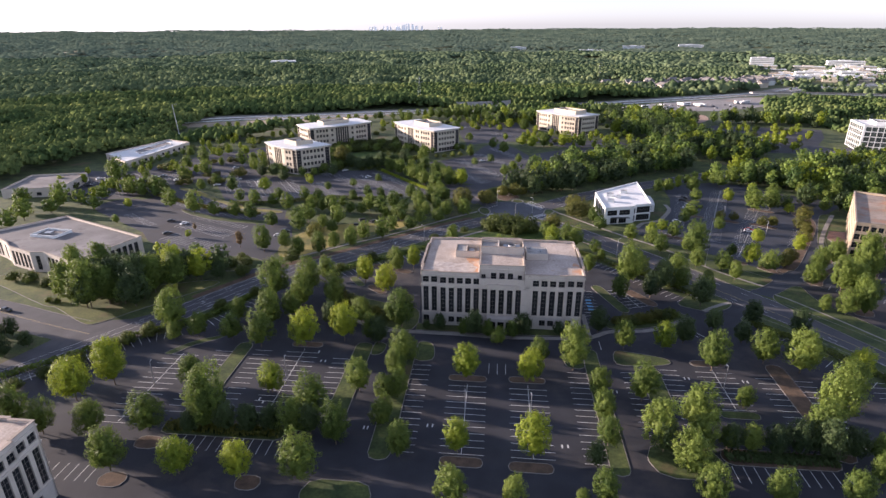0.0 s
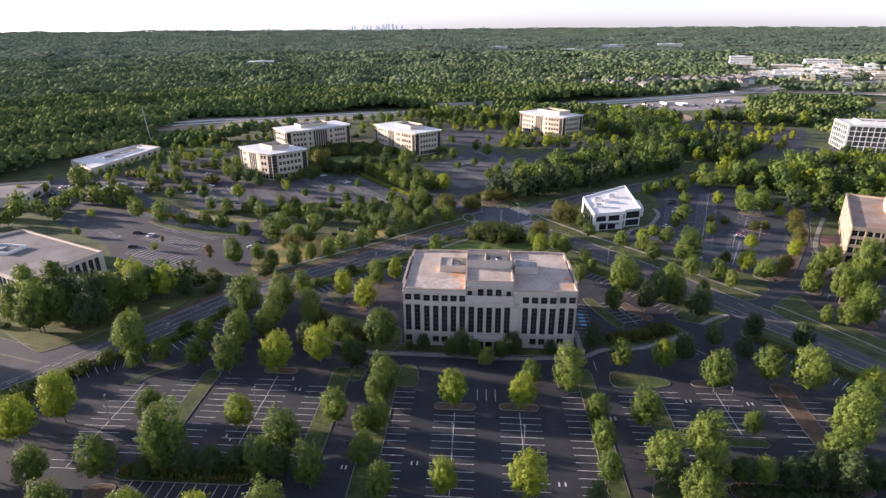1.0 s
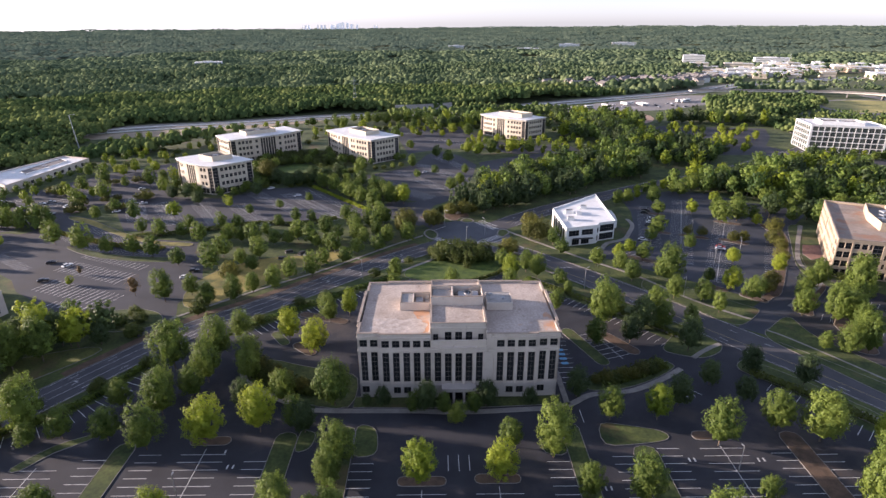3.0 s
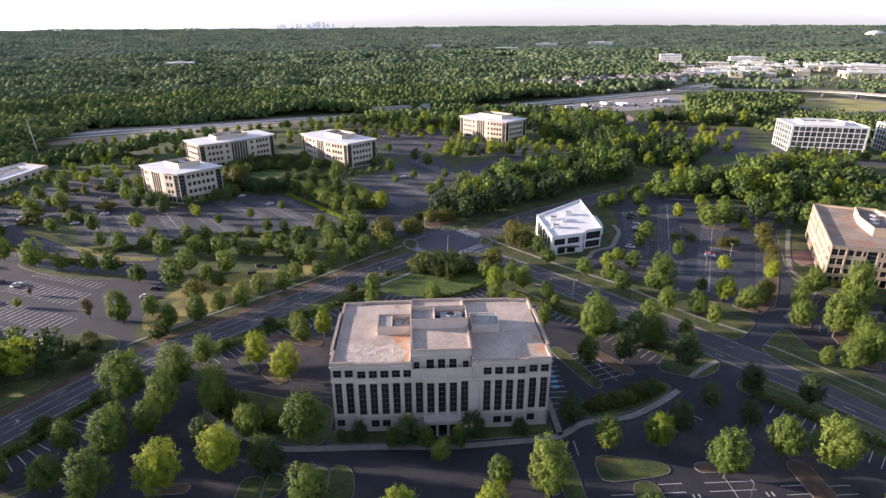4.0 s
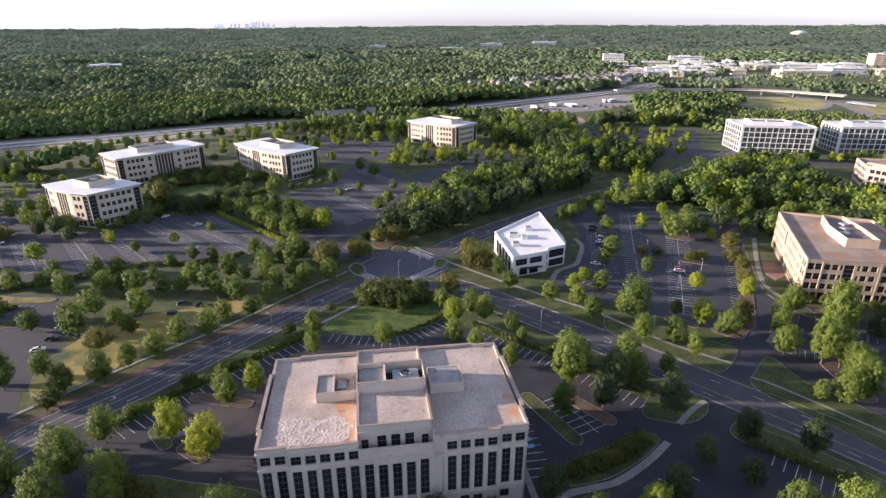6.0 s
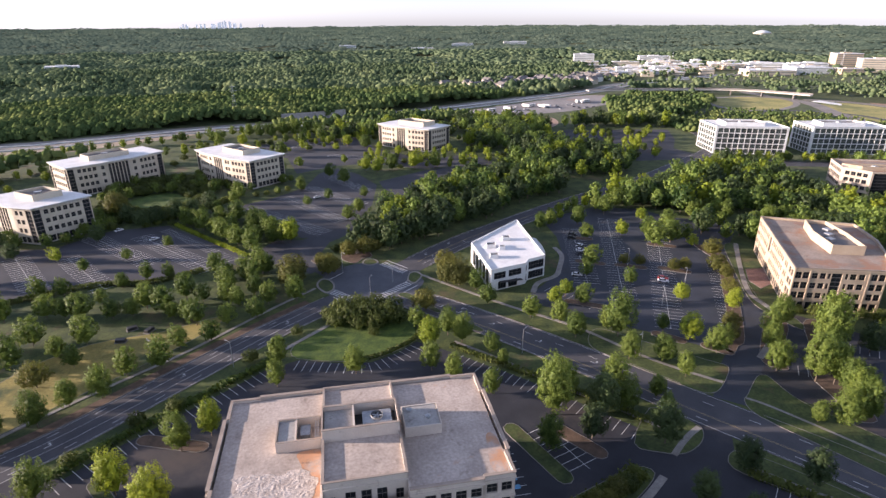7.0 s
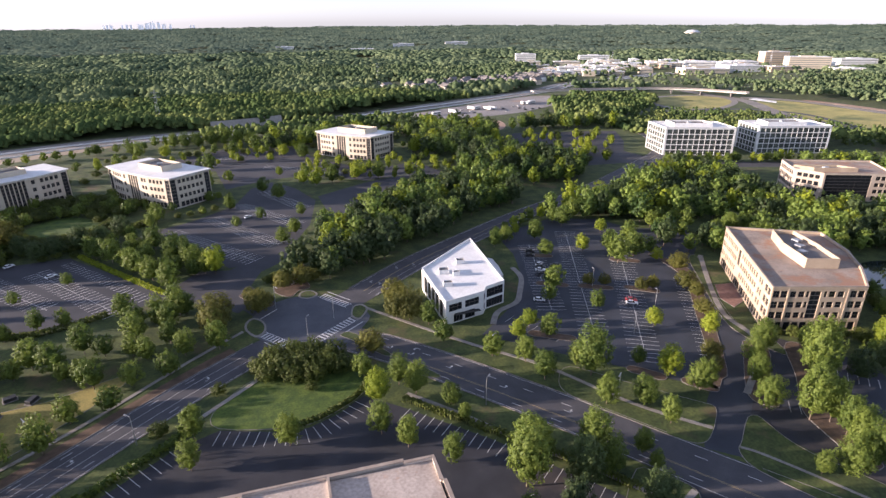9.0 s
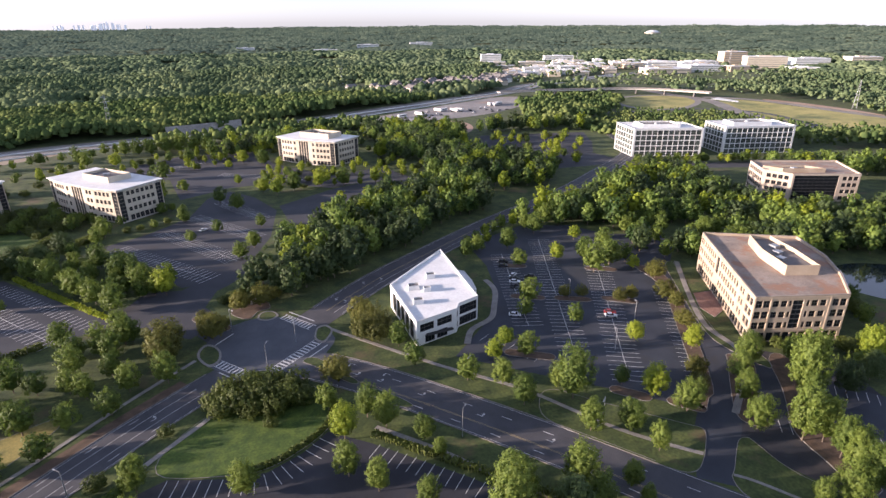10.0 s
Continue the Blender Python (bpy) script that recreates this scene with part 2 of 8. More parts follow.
def lattice(bm, us, zs, y0, y1, solid, back=True):
    """A slab of cells between the lines us and zs, left open where solid says so; one connected body."""
    made = {}

    def at(i, y, k):
        if (i, y, k) not in made:
            made[i, y, k] = bm.verts.new((us[i], y1 if y else y0, zs[k]))
        return made[i, y, k]

    full = {(i, k) for i in range(len(us) - 1) for k in range(len(zs) - 1) if solid((us[i] + us[i + 1]) / 2, (zs[k] + zs[k + 1]) / 2)}
    for i, k in full:
        bm.faces.new((at(i, 0, k), at(i + 1, 0, k), at(i + 1, 0, k + 1), at(i, 0, k + 1)))
        if back:
            bm.faces.new((at(i, 1, k + 1), at(i + 1, 1, k + 1), at(i + 1, 1, k), at(i, 1, k)))
        if (i, k - 1) not in full:
            bm.faces.new((at(i, 1, k), at(i + 1, 1, k), at(i + 1, 0, k), at(i, 0, k)))
        if (i, k + 1) not in full:
            bm.faces.new((at(i, 0, k + 1), at(i + 1, 0, k + 1), at(i + 1, 1, k + 1), at(i, 1, k + 1)))
        if (i - 1, k) not in full:
            bm.faces.new((at(i, 0, k), at(i, 0, k + 1), at(i, 1, k + 1), at(i, 1, k)))
        if (i + 1, k) not in full:
            bm.faces.new((at(i + 1, 1, k), at(i + 1, 1, k + 1), at(i + 1, 0, k + 1), at(i + 1, 0, k)))
    return bm


def boxes(*rows):
    bm = bmesh.new()
    for r in rows:
        box(bm, *r)
    return bm


def area_of(pts):
    return 0.5 * sum(a[0] * b[1] - b[0] * a[1] for a, b in zip(pts, pts[1:] + pts[:1]))


def prism(pts, z0, z1, bm=None):
    """A slab over a plan, which may be hollowed."""
    bm = bm or bmesh.new()
    pts = list(pts) if area_of(list(pts)) > 0 else list(pts)[::-1]
    lo, hi = [bm.verts.new((x, y, z0)) for x, y in pts], [bm.verts.new((x, y, z1)) for x, y in pts]
    bm.faces.new(hi)
    for i in range(len(pts)):
        j = (i + 1) % len(pts)
        bm.faces.new((lo[i], lo[j], hi[j], hi[i]))
    return bm


def smooth(pts, n=6, closed=False):
    """A Catmull-Rom curve through the points of a plan."""
    p = [Vector(q).to_2d() for q in pts]
    out = []
    count = len(p)
    for i in range(count if closed else count - 1):
        a, b, c, d = (p[(i + k) % count] if closed else p[min(max(i + k, 0), count - 1)] for k in (-1, 0, 1, 2))
        for s in range(n):
            t = s / n
            out.append(tuple(0.5 * (2 * b + (c - a) * t + (2 * a - 5 * b + 4 * c - d) * t * t + (3 * b - 3 * c + d - a) * t ** 3)))
    if not closed:
        out.append(tuple(p[-1]))
    return out


def sideways(pts, off, closed=False):
    """The line moved off metres to its left."""
    p = [Vector(q) for q in pts]
    out = []
    for i in range(len(p)):
        a = p[i - 1] if i or closed else p[i]
        b = p[(i + 1) % len(p)] if i < len(p) - 1 or closed else p[i]
        d = (b - a).normalized()
        out.append((p[i].x - d.y * off, p[i].y + d.x * off))
    return out


def ribbon(pts, left, right, z0, z1, bm=None, closed=False):
    """A band along a line, from left to right metres beside it (left positive)."""
    bm = bm or bmesh.new()
    a, b = sideways(pts, left, closed), sideways(pts, right, closed)
    rows = [[bm.verts.new((*q, z)) for q, z in ((p, z1), (r, z1), (r, z0), (p, z0))] for p, r in zip(a, b)]
    for i in range(len(rows) if closed else len(rows) - 1):
        r, s = rows[i], rows[(i + 1) % len(rows)]
        for k in range(3):
            bm.faces.new((r[k], r[k + 1], s[k + 1], s[k])[::-1] if False else (r[k], r[k + 1], s[k + 1], s[k]))
        bm.faces.new((r[3], r[0], s[0], s[3]))
    if not closed:
        bm.faces.new(rows[0]), bm.faces.new(rows[-1][::-1])
    bmesh.ops.recalc_face_normals(bm, faces=bm.faces)
    return bm


def ring(plan, out, inn, z0, z1):
    return ribbon(list(plan), -out, inn, z0, z1, None, True)


def along(pts, step, start=0.0):
    """Places and headings at even steps along a line."""
    out, left = [], start
    for a, b in zip(pts, pts[1:]):
        a, b = Vector(a), Vector(b)
        n = (b - a).length
        while left < n:
            q = a.lerp(b, left / n)
            out.append((q.x, q.y, math.atan2(b.y - a.y, b.x - a.x)))
            left += step
        left -= n
    return out


def inside(x, y, poly):
    hit = False
    for (ax, ay), (bx, by) in zip(poly, poly[1:] + poly[:1]):
        if (ay > y) != (by > y) and x < (bx - ax) * (y - ay) / (by - ay) + ax:
            hit = not hit
    return hit


def scatter(poly, gap, seed, jitter=0.42):
    """Places on a shaken grid within a plan."""
    rnd = random.Random(seed)
    xs, ys = [p[0] for p in poly], [p[1] for p in poly]
    out, y = [], min(ys)
    while y < max(ys):
        x = min(xs)
        while x < max(xs):
            q = (x + rnd.uniform(-jitter, jitter) * gap, y + rnd.uniform(-jitter, jitter) * gap)
            if inside(*q, poly):
                out.append(q)
            x += gap
        y += gap
    return out


AXIS = -6.3                                   # heading of the main building and its car park
MAIN = pose(-4.66, 180.5, 0, 0, 0, AXIS)


def site(u, v):
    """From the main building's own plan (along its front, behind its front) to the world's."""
    p = MAIN @ Vector((u, v, 0))
    return (p.x, p.y)

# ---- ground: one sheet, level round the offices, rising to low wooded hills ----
def hill(x, y):
    r = math.hypot(x - 10, y - 70)
    if r < 1000:
        return 0.0
    s = max(0.0, r - 1300) / 3500
    swell = min(1.0, (r - 1000) / 500) * (1 - 0.6 * min(1.0, max(0.0, r - 3000) / 1500))
    rise = 56 + 15 * min(1.0, max(0.0, (x + 600) / 2600))
    return rise * s ** 1.25 + 13 * swell * noise.noise(Vector((x, y, 0)) / 330)


def ground_sheet():
    radii = [0, 200, 400, 700, 1000] + [1000 + 95 * k for k in range(1, 41)]
    verts, faces, around = [], [], 240
    for r in radii:
        for k in range(around):
            a = 2 * math.pi * k / around
            x, y = 10 + r * math.cos(a), 70 + r * math.sin(a)
            verts.append((x, y, hill(x, y)))
    for i in range(len(radii) - 1):
        for k in range(around):
            j = (k + 1) % around
            a, b, c, d = i * around + k, i * around + j, (i + 1) * around + j, (i + 1) * around + k
            faces.append((a, d, c) if i == 0 else (a, d, c, b))
    me = bpy.data.meshes.new("ground")
    me.from_pydata(verts, [], faces)
    me.materials.append(M_GRASS)
    return tagged(new("ground", me), "green grass and earth running level to distant low hills", "ground", kind="structure")


ground_sheet()


def slab(name, bm, material, label, category, top=True):
    return tagged(new(name, finish(name, bm, material)), label, category, kind="structure")


ROAD_WEST = smooth([(-230, 45), (-185, 90), (-137, 144), (-102.4, 183.4), (-67, 225), (-43.6, 241.7), (6.2, 280.4), (38, 301)])
ROAD_EAST = smooth([(50, 300), (66, 283.7), (82.3, 262.2), (104.2, 229.4), (123, 198.4), (140.4, 170.5), (156.5, 139), (172, 95), (180, 40)])
ROAD_NORTH = smooth([(54, 312), (94, 340), (126, 357.5), (183, 385.5), (238, 407), (300, 440), (380, 490), (420, 560)])
ROAD_SIDE = smooth([(-330, 235), (-250, 218), (-178, 197), (-140, 182), (-108, 170)])
DRIVE_NORTH = smooth([(40, 312), (28, 340), (24, 358), (40, 372), (50, 388)])

slab("road_west", ribbon(ROAD_WEST, 5.9, -6.1, -0.2, 0.020), M_ROAD, "grey asphalt road with white lane lines", "road")
slab("road_east", ribbon(ROAD_EAST, 7.4, -7.4, -0.2, 0.025), M_ROAD, "grey asphalt road with turning arrows", "road")
slab("road_north", ribbon(ROAD_NORTH, 6.8, -6.8, -0.2, 0.030), M_ROAD, "grey asphalt road running into the woods", "road")
slab("road_side", ribbon(ROAD_SIDE, 7.0, -7.0, -0.2, 0.015), M_ROAD, "worn grey side road", "road")
slab("road_junction", prism(smooth([(27, 314), (33, 326), (46, 331), (56, 327), (69, 308), (64, 297), (52, 285), (42, 291), (30, 303)], 4, True), -0.2, 0.036), surface("junction_asphalt", (0.062, 0.067, 0.079), (0.086, 0.091, 0.104), 0.15, 0.85, 0.12, 5.0, stains=(0.056, 0.058, 0.066), stain_scale=0.06, stain_at=0.57), "wide grey asphalt road junction", "road")
slab("road_apron", prism(smooth([(-126, 183), (-112, 186), (-101, 193), (-96, 186), (-112, 160), (-140, 138), (-143, 148), (-134, 168)], 3, True), -0.2, 0.0175), M_ROAD, "wide grey mouth of the side road", "road")
slab("drive_north", ribbon(DRIVE_NORTH, 6.0, -6.0, -0.2, 0.010), M_OLD, "worn asphalt entrance drive", "road")

# car parks
HEDGE_A = smooth([(-150, 134), (-105.3, 172.3), (-93.8, 178.6), (-82.5, 188.4), (-72.3, 205.6)])
HEDGE_B = smooth([(-46, 224.6), (-35.3, 233), (-21.7, 242.2), (-8, 251.3), (3.4, 258.6), (8, 263)])
SITE_PLAN = [(-200, 70), (-148, 132), (-104, 170.3), (-92, 176.8), (-80.5, 187), (-70, 204), (-62, 214), (-66, 222), (-56, 230), (-42, 224.2), (-34, 231), (-20, 240.3), (-6, 249.5), (4.5, 256.5), (15, 259.5), (28.5, 253), (37, 251.3), (46, 254), (54, 259), (63, 249.5), (80, 228), (101, 196.5), (120, 168), (136, 135), (150, 90), (155, 30), (60, -10), (-150, 0), (-190, 45)]
LOTS = {
    "main": (SITE_PLAN, M_ASPHALT, 0.012, "dark asphalt car park with white stalls"),
    "court": ([(-8, 437), (10.5, 446), (33, 467), (45, 500), (60, 512), (72, 490), (79, 458), (68, 416), (52, 383), (40, 372), (24, 371), (10, 400)], M_OLD, 0.008, "grey asphalt car park beside the offices"),
    "upper": ([(-168, 430), (-150, 441), (-124, 400), (-92, 392), (-70, 412), (-43, 412), (0, 352), (-3, 347), (-42, 340), (-61, 344), (-100, 334), (-130, 338), (-157, 392)], M_OLD, 0.012, "grey asphalt car park with faded stalls"),
    "lower": ([(-192, 330), (-176, 345), (-127, 314), (-98, 305), (-80, 300), (-72, 268), (-76, 248), (-72, 232), (-82, 224), (-92, 246), (-116, 243), (-145, 268), (-170, 305)], M_OLD, 0.016, "worn asphalt car park behind the low office"),
    "outer": ([(-168, 430), (-157, 392), (-190, 345), (-215, 335), (-262, 372), (-262, 415), (-225, 412), (-195, 462), (-150, 500), (-128, 470), (-150, 441)], M_OLD, 0.006, "grey asphalt car park among shrubs"),
    "north": ([(-20, 600), (40, 640), (95, 625), (100, 575), (130, 520), (172, 530), (175, 500), (120, 490), (88, 520), (60, 520), (30, 505), (26, 560), (-10, 575)], M_OLD, 0.006, "grey asphalt car park with young trees"),
    "east": ([(101, 276), (112, 284), (124, 293), (139, 314), (147, 335), (150, 352), (168, 366), (190, 372), (213, 362), (222, 342), (246, 330), (240, 315), (222, 300), (206, 276), (190, 254), (184, 240), (186, 222), (200, 205), (212, 186), (196, 172), (176, 190), (162, 207), (156, 214), (150, 221), (134, 240), (117, 258)], M_SHADEBLUE, 0.010, "dark asphalt car park with white stalls"),
    "grove": ([(81, 426), (82, 466), (122, 488), (176, 500), (184, 476), (150, 462), (108, 446), (92, 426)], M_OLD, 0.010, "grey asphalt drive between wood and offices"),
    "far": ([(270, 500), (284, 590), (300, 604), (398, 574), (372, 530), (344, 496), (346, 470), (322, 460), (284, 466)], M_OLD, 0.006, "distant asphalt car park"),
    "office_east": ([(325, 462), (352, 452), (420, 418), (480, 395), (560, 380), (556, 366), (470, 380), (400, 410), (330, 440)], M_OLD, 0.006, "distant asphalt drive before the white offices"),
}
LOT = {}
for key, (plan, material, top, label) in LOTS.items():
    LOT[key] = slab("car_park_" + key, prism(plan, -0.2, top), material, label, "car park")
slab("drive_entrance", ribbon(smooth([(118, 196), (112, 188), (103, 176), (97, 160)]), 6.5, -6.5, -0.2, 0.017), M_ASPHALT, "dark asphalt entrance drive", "road")
slab("drive_office", ribbon(smooth([(132, 200), (143, 210.5), (155, 219)]), 5.6, -5.6, -0.2, 0.018), M_SHADEBLUE, "dark asphalt entrance drive", "road")

# highway and interchange in the distance
HIGHWAY = smooth([(-900, 430), (-500, 555), (-257, 662), (-180, 677), (-128, 692), (-71, 712), (0, 722), (60, 727), (120, 745), (205, 778), (300, 815), (410, 858), (525, 908), (650, 985), (1000, 1090), (1500, 1230)])
M_CONCRETE = surface("pale_concrete_road", (0.165, 0.15, 0.132), (0.23, 0.21, 0.185), 0.02, 0.85, 0, 0.4)
slab("highway_median", ribbon(HIGHWAY, 20, -20, -0.2, 0.045), surface("dusty_verge", (0.15, 0.135, 0.095), (0.23, 0.20, 0.145), 0.03, 0.95, 0.2, 0.4, stains=(0.09, 0.10, 0.04), stain_scale=0.02, stain_at=0.55), "dusty grey verge and median of the highway", "verge")
for near, far, lanes in ((18, 4, (7.5, 11, 14.5)), (-4, -18, (-7.5, -11, -14.5))):
    side = slab("highway", ribbon(HIGHWAY, near, far, -0.2, 0.06), M_CONCRETE, "pale concrete carriageway before a wall of trees", "road")
    for off in lanes:
        part("lane_line", ribbon(HIGHWAY, off + 0.15, off - 0.15, 0.061, 0.066), M_PAINT, side)
wall_of = slab("highway_barrier", ribbon(HIGHWAY, 0.4, -0.4, -0.1, 1.1), M_WHITE, "long pale concrete barrier along the highway median", "barrier")
part("side_rail", ribbon(HIGHWAY, -19.0, -19.5, -0.1, 0.9), M_WHITE, wall_of)
slab("noise_wall", ribbon(HIGHWAY[39:48], 21.6, 21.0, -0.1, 8.0), surface("weathered_wall", (0.27, 0.265, 0.25), (0.36, 0.35, 0.33), 0.1, 0.9, 0.1, 1.0), "tall pale concrete noise wall beyond the highway", "wall")
slab("bare_verge", prism(smooth([(-330, 600), (-258, 638), (-180, 655), (-120, 674), (-60, 694), (-60, 682), (-110, 656), (-156, 634), (-182, 622), (-225, 612)], 3, True), -0.1, 0.04), surface("dry_tan_verge", (0.24, 0.19, 0.13), (0.33, 0.27, 0.19), 0.03, 0.95, 0.3, 0.5), "bare tan verge below the highway", "verge")
slab("bare_ground", prism(smooth([(238, 748), (300, 782), (392, 822), (470, 850), (500, 838), (490, 790), (432, 748), (366, 716), (288, 706), (246, 714)], 3, True), -0.1, 0.07), surface("graded_ground", (0.17, 0.16, 0.155), (0.28, 0.26, 0.245), 0.02, 0.95, 0.2, 0.3, stains=(0.33, 0.22, 0.16), stain_scale=0.012, stain_at=0.55), "grey graded building ground beside the highway", "ground")
slab("bare_bank", prism(smooth([(262, 702), (306, 700), (322, 676), (312, 642), (288, 622), (266, 660)], 4, True), -0.1, 0.065), M_DIRT, "bare reddish earth beside the building ground", "ground")
slab("meadow", prism(smooth([(664, 596), (643, 540), (630, 490), (640, 450), (700, 430), (748, 450), (750, 520), (754, 576), (756, 640), (742, 672), (706, 668)], 5, True), -0.1, 0.08), M_DRY, "sunlit yellow meadow beside the interchange", "meadow")
slab("ramp_road", ribbon(smooth([(500, 668), (560, 646), (620, 640), (660, 600), (665, 560), (640, 500), (620, 440)]), 4.5, -4.5, -0.1, 0.10), M_ROAD, "curving grey ramp of the interchange", "road")

# ---- kerbs, islands, walks and markings ----
def by_name(name):
    return bpy.data.objects[name]


def kerb(owner, pts, off):
    part("kerb", ribbon(pts, off + 0.09, off - 0.09, -0.1, 0.16), M_KERB, by_name(owner))


for owner, line, off, runs in (
    ("road_west", ROAD_WEST, 6.0, ((0, 14), (19, 24), (27, 41))),
    ("road_west", ROAD_WEST, -6.2, ((0, 25), (28, 42))),
    ("road_east", ROAD_EAST, 7.55, ((4, 23), (26, 48))),
    ("road_east", ROAD_EAST, -7.55, ((3, 21), (26, 48))),
    ("road_north", ROAD_NORTH, 6.95, ((3, 42),)),
    ("road_north", ROAD_NORTH, -6.95, ((3, 42),)),
    ("road_side", ROAD_SIDE, 7.1, ((0, 21),)),
    ("road_side", ROAD_SIDE, -7.1, ((0, 20),)),
):
    for a, b in runs:
        kerb(owner, line[a:b], off)


def bed(plan, material, label, height=0.15, local=True, curve=3):
    """A kerbed planting island: concrete kerb round a bed of grass or mulch."""
    pts = [site(*p) for p in plan] if local else list(plan)
    pts = pts if area_of(pts) > 0 else pts[::-1]
    c = Vector((sum(p[0] for p in pts) / len(pts), sum(p[1] for p in pts) / len(pts)))
    pts = [tuple(Vector(p) - c) for p in pts]
    pts = smooth(pts, curve, True) if curve else pts
    t = tagged(new("planting_island"), label, "planting island", "planting islands", "structure")
    t.matrix_basis = Matrix.Translation((c.x, c.y, 0))
    part("kerb", ring(pts, 0.08, 0.08, -0.1, height), M_KERB, t)
    part("bed", prism(sideways(pts, 0.09, True), -0.1, height - 0.02), material, t)
    return t


def strip(u0, u1, v0, v1, material, label):
    """An oblong island with rounded ends, in the main car park's plan."""
    r = min(u1 - u0, v1 - v0) * 0.42
    arc = [(-1, 0), (-0.7, -0.7), (0, -1)]
    pts = []
    for cx, cy, sx, sy in ((u0 + r, v0 + r, 1, 1), (u1 - r, v0 + r, -1, 1), (u1 - r, v1 - r, -1, -1), (u0 + r, v1 - r, 1, -1)):
        a = [(cx + x * r * sx, cy + y * r * sy) for x, y in arc]
        pts += a if sx * sy > 0 else a[::-1]
    return bed(pts, material, label, curve=0)


def capsule(p, q, width, material, label, local=True):
    p, q = Vector(p), Vector(q)
    d = (q - p).normalized() * width / 2
    n = Vector((-d.y, d.x))
    pts = [p + n, p + (n - d) * 0.7, p - d, p + (-n - d) * 0.7, p - n, q - n, q + (d - n) * 0.7, q + d, q + (d + n) * 0.7, q + n]
    return bed([tuple(v) for v in pts], material, label, local=local, curve=0)


GRASSY, MULCHED = "kerbed grass island in the car park", "kerbed mulch island in the car park"
for u0, u1, v0, v1, kind in (
    (12.6, 24.2, -34.2, -31.2, 1), (31.0, 42.0, -33.6, -30.6, 1), (13.2, 24.0, -70.0, -66.6, 1), (30.4, 41.4, -70.4, -67.0, 1),
    (55.2, 60.0, -69.5, -12.5, 0), (-5.2, 0.6, -69.5, -13.0, 0), (-20.2, -14.4, -58.0, -15.0, 0), (-18.0, -1.4, -86.0, -77.0, 0),
    (-42.0, -31.5, -19.6, -16.4, 1), (-60.2, -55.0, -59.0, -18.6, 0), (-62.5, -28.5, -65.0, -59.8, 0), (-66.4, -59.4, -71.0, -66.4, 1),
    (-67.4, -60.8, -84.0, -79.4, 1), (-34.4, -28.4, -82.0, -77.4, 1), (71.6, 77.8, -41.6, -21.4, 0), (89.0, 99.6, -19.6, -16.2, 1),
    (89.4, 100.0, -45.0, -41.8, 0), (111.6, 117.2, -60.0, -16.6, 1), (65.2, 83.2, -69.0, -57.0, 0), (83.6, 112.0, -63.2, -57.4, 1),
):
    strip(u0, u1, v0, v1, (M_GRASS, M_MULCH)[kind], (GRASSY, MULCHED)[kind])
bed([(49.6, -23.5), (49.2, -18), (50.5, -14), (54.9, -13), (54.9, -23.5)], M_GRASS, GRASSY)
bed([(0.8, -23.5), (6.2, -23.5), (6.6, -18), (5, -13.5), (0.8, -13.2)], M_GRASS, GRASSY)
bed([(-14.0, -22), (-10.6, -21), (-10, -16), (-12, -14.6), (-14.0, -14.8)], M_GRASS, GRASSY)
bed([(65.6, -20.6), (66.3, -13.0), (73, -13.6), (81.5, -16.0), (82, -19.2), (74, -20.8)], M_GRASS, GRASSY)
bed([(-82, -27), (-76, -19), (-68, -15), (-69, -17.5), (-75, -22), (-79.5, -28)], M_GRASS, GRASSY)
bed([(-40, 17), (-36.5, 9.8), (-28, 3.6), (-16, -2.8), (-3, -4.6), (-2.2, 9), (-9, 13), (-20, 16), (-32, 20)], M_GRASS, "curved shrub bed beside the office drive")
bed([(67, 2.4), (73, 2.2), (80, 3.6), (90, 8.4), (97, 14), (93.5, 17), (84, 14), (74, 10.5), (67, 7)], M_GRASS, "curved hedge bed beside the office drive")
bed([(-1.6, -4.9), (23.4, -5.4), (23.4, -0.7), (-1.6, -0.1)], M_GRASS, "planted bed along the office front", curve=0)
bed([(33.2, -5.4), (57.4, -4.2), (57.6, -0.1), (33.2, -0.7)], M_GRASS, "planted bed along the office front", curve=0)
capsule((68, 36), (75.2, 17), 4.4, M_GRASS, GRASSY)
capsule((80.5, 33), (87, 23), 4.4, M_MULCH, MULCHED)
capsule((-24.5, 28.5), (-19.5, 24), 4.0, M_MULCH, MULCHED)
capsule((-27, 50), (-12, 44.5), 4.0, M_MULCH, MULCHED)
capsule((-34, 36), (-29.5, 30), 3.4, M_GRASS, GRASSY)
for p, q in (((141.8, 303.6), (150, 298)), ((156.4, 294.6), (165, 288.6)), ((172.8, 286.2), (180.4, 279.2)), ((135, 239), (140, 232.6)), ((146, 227.4), (150, 222)), ((118, 270), (128, 262)), ((186, 312), (194, 306)), ((154, 331), (161, 327))):
    capsule(p, q, 4.0, M_MULCH, MULCHED, local=False)
bed([(181, 237.5), (177.2, 234.5), (167.4, 225.9), (160.1, 219.1), (156.8, 215.2), (156.1, 212.1), (158.1, 209.3), (160.6, 208.3), (164.1, 212.9), (172.1, 220.4), (184.2, 230.9)], M_MULCH, MULCHED, local=False)
bed([(185.5, 226), (190, 232), (190, 250), (212, 284), (224, 300), (218, 299), (203, 277), (187, 252), (183.6, 240)], M_GRASS, "grass and paving beside the tan office", local=False)
bed([(151, 220.8), (156, 224), (162, 227.5), (184, 254), (205, 281.5), (211, 299), (205, 304.5), (200.5, 284.5), (180, 257.5), (159, 231), (150.5, 224.5)], M_MULCH, "long planted strip of the car park", local=False)
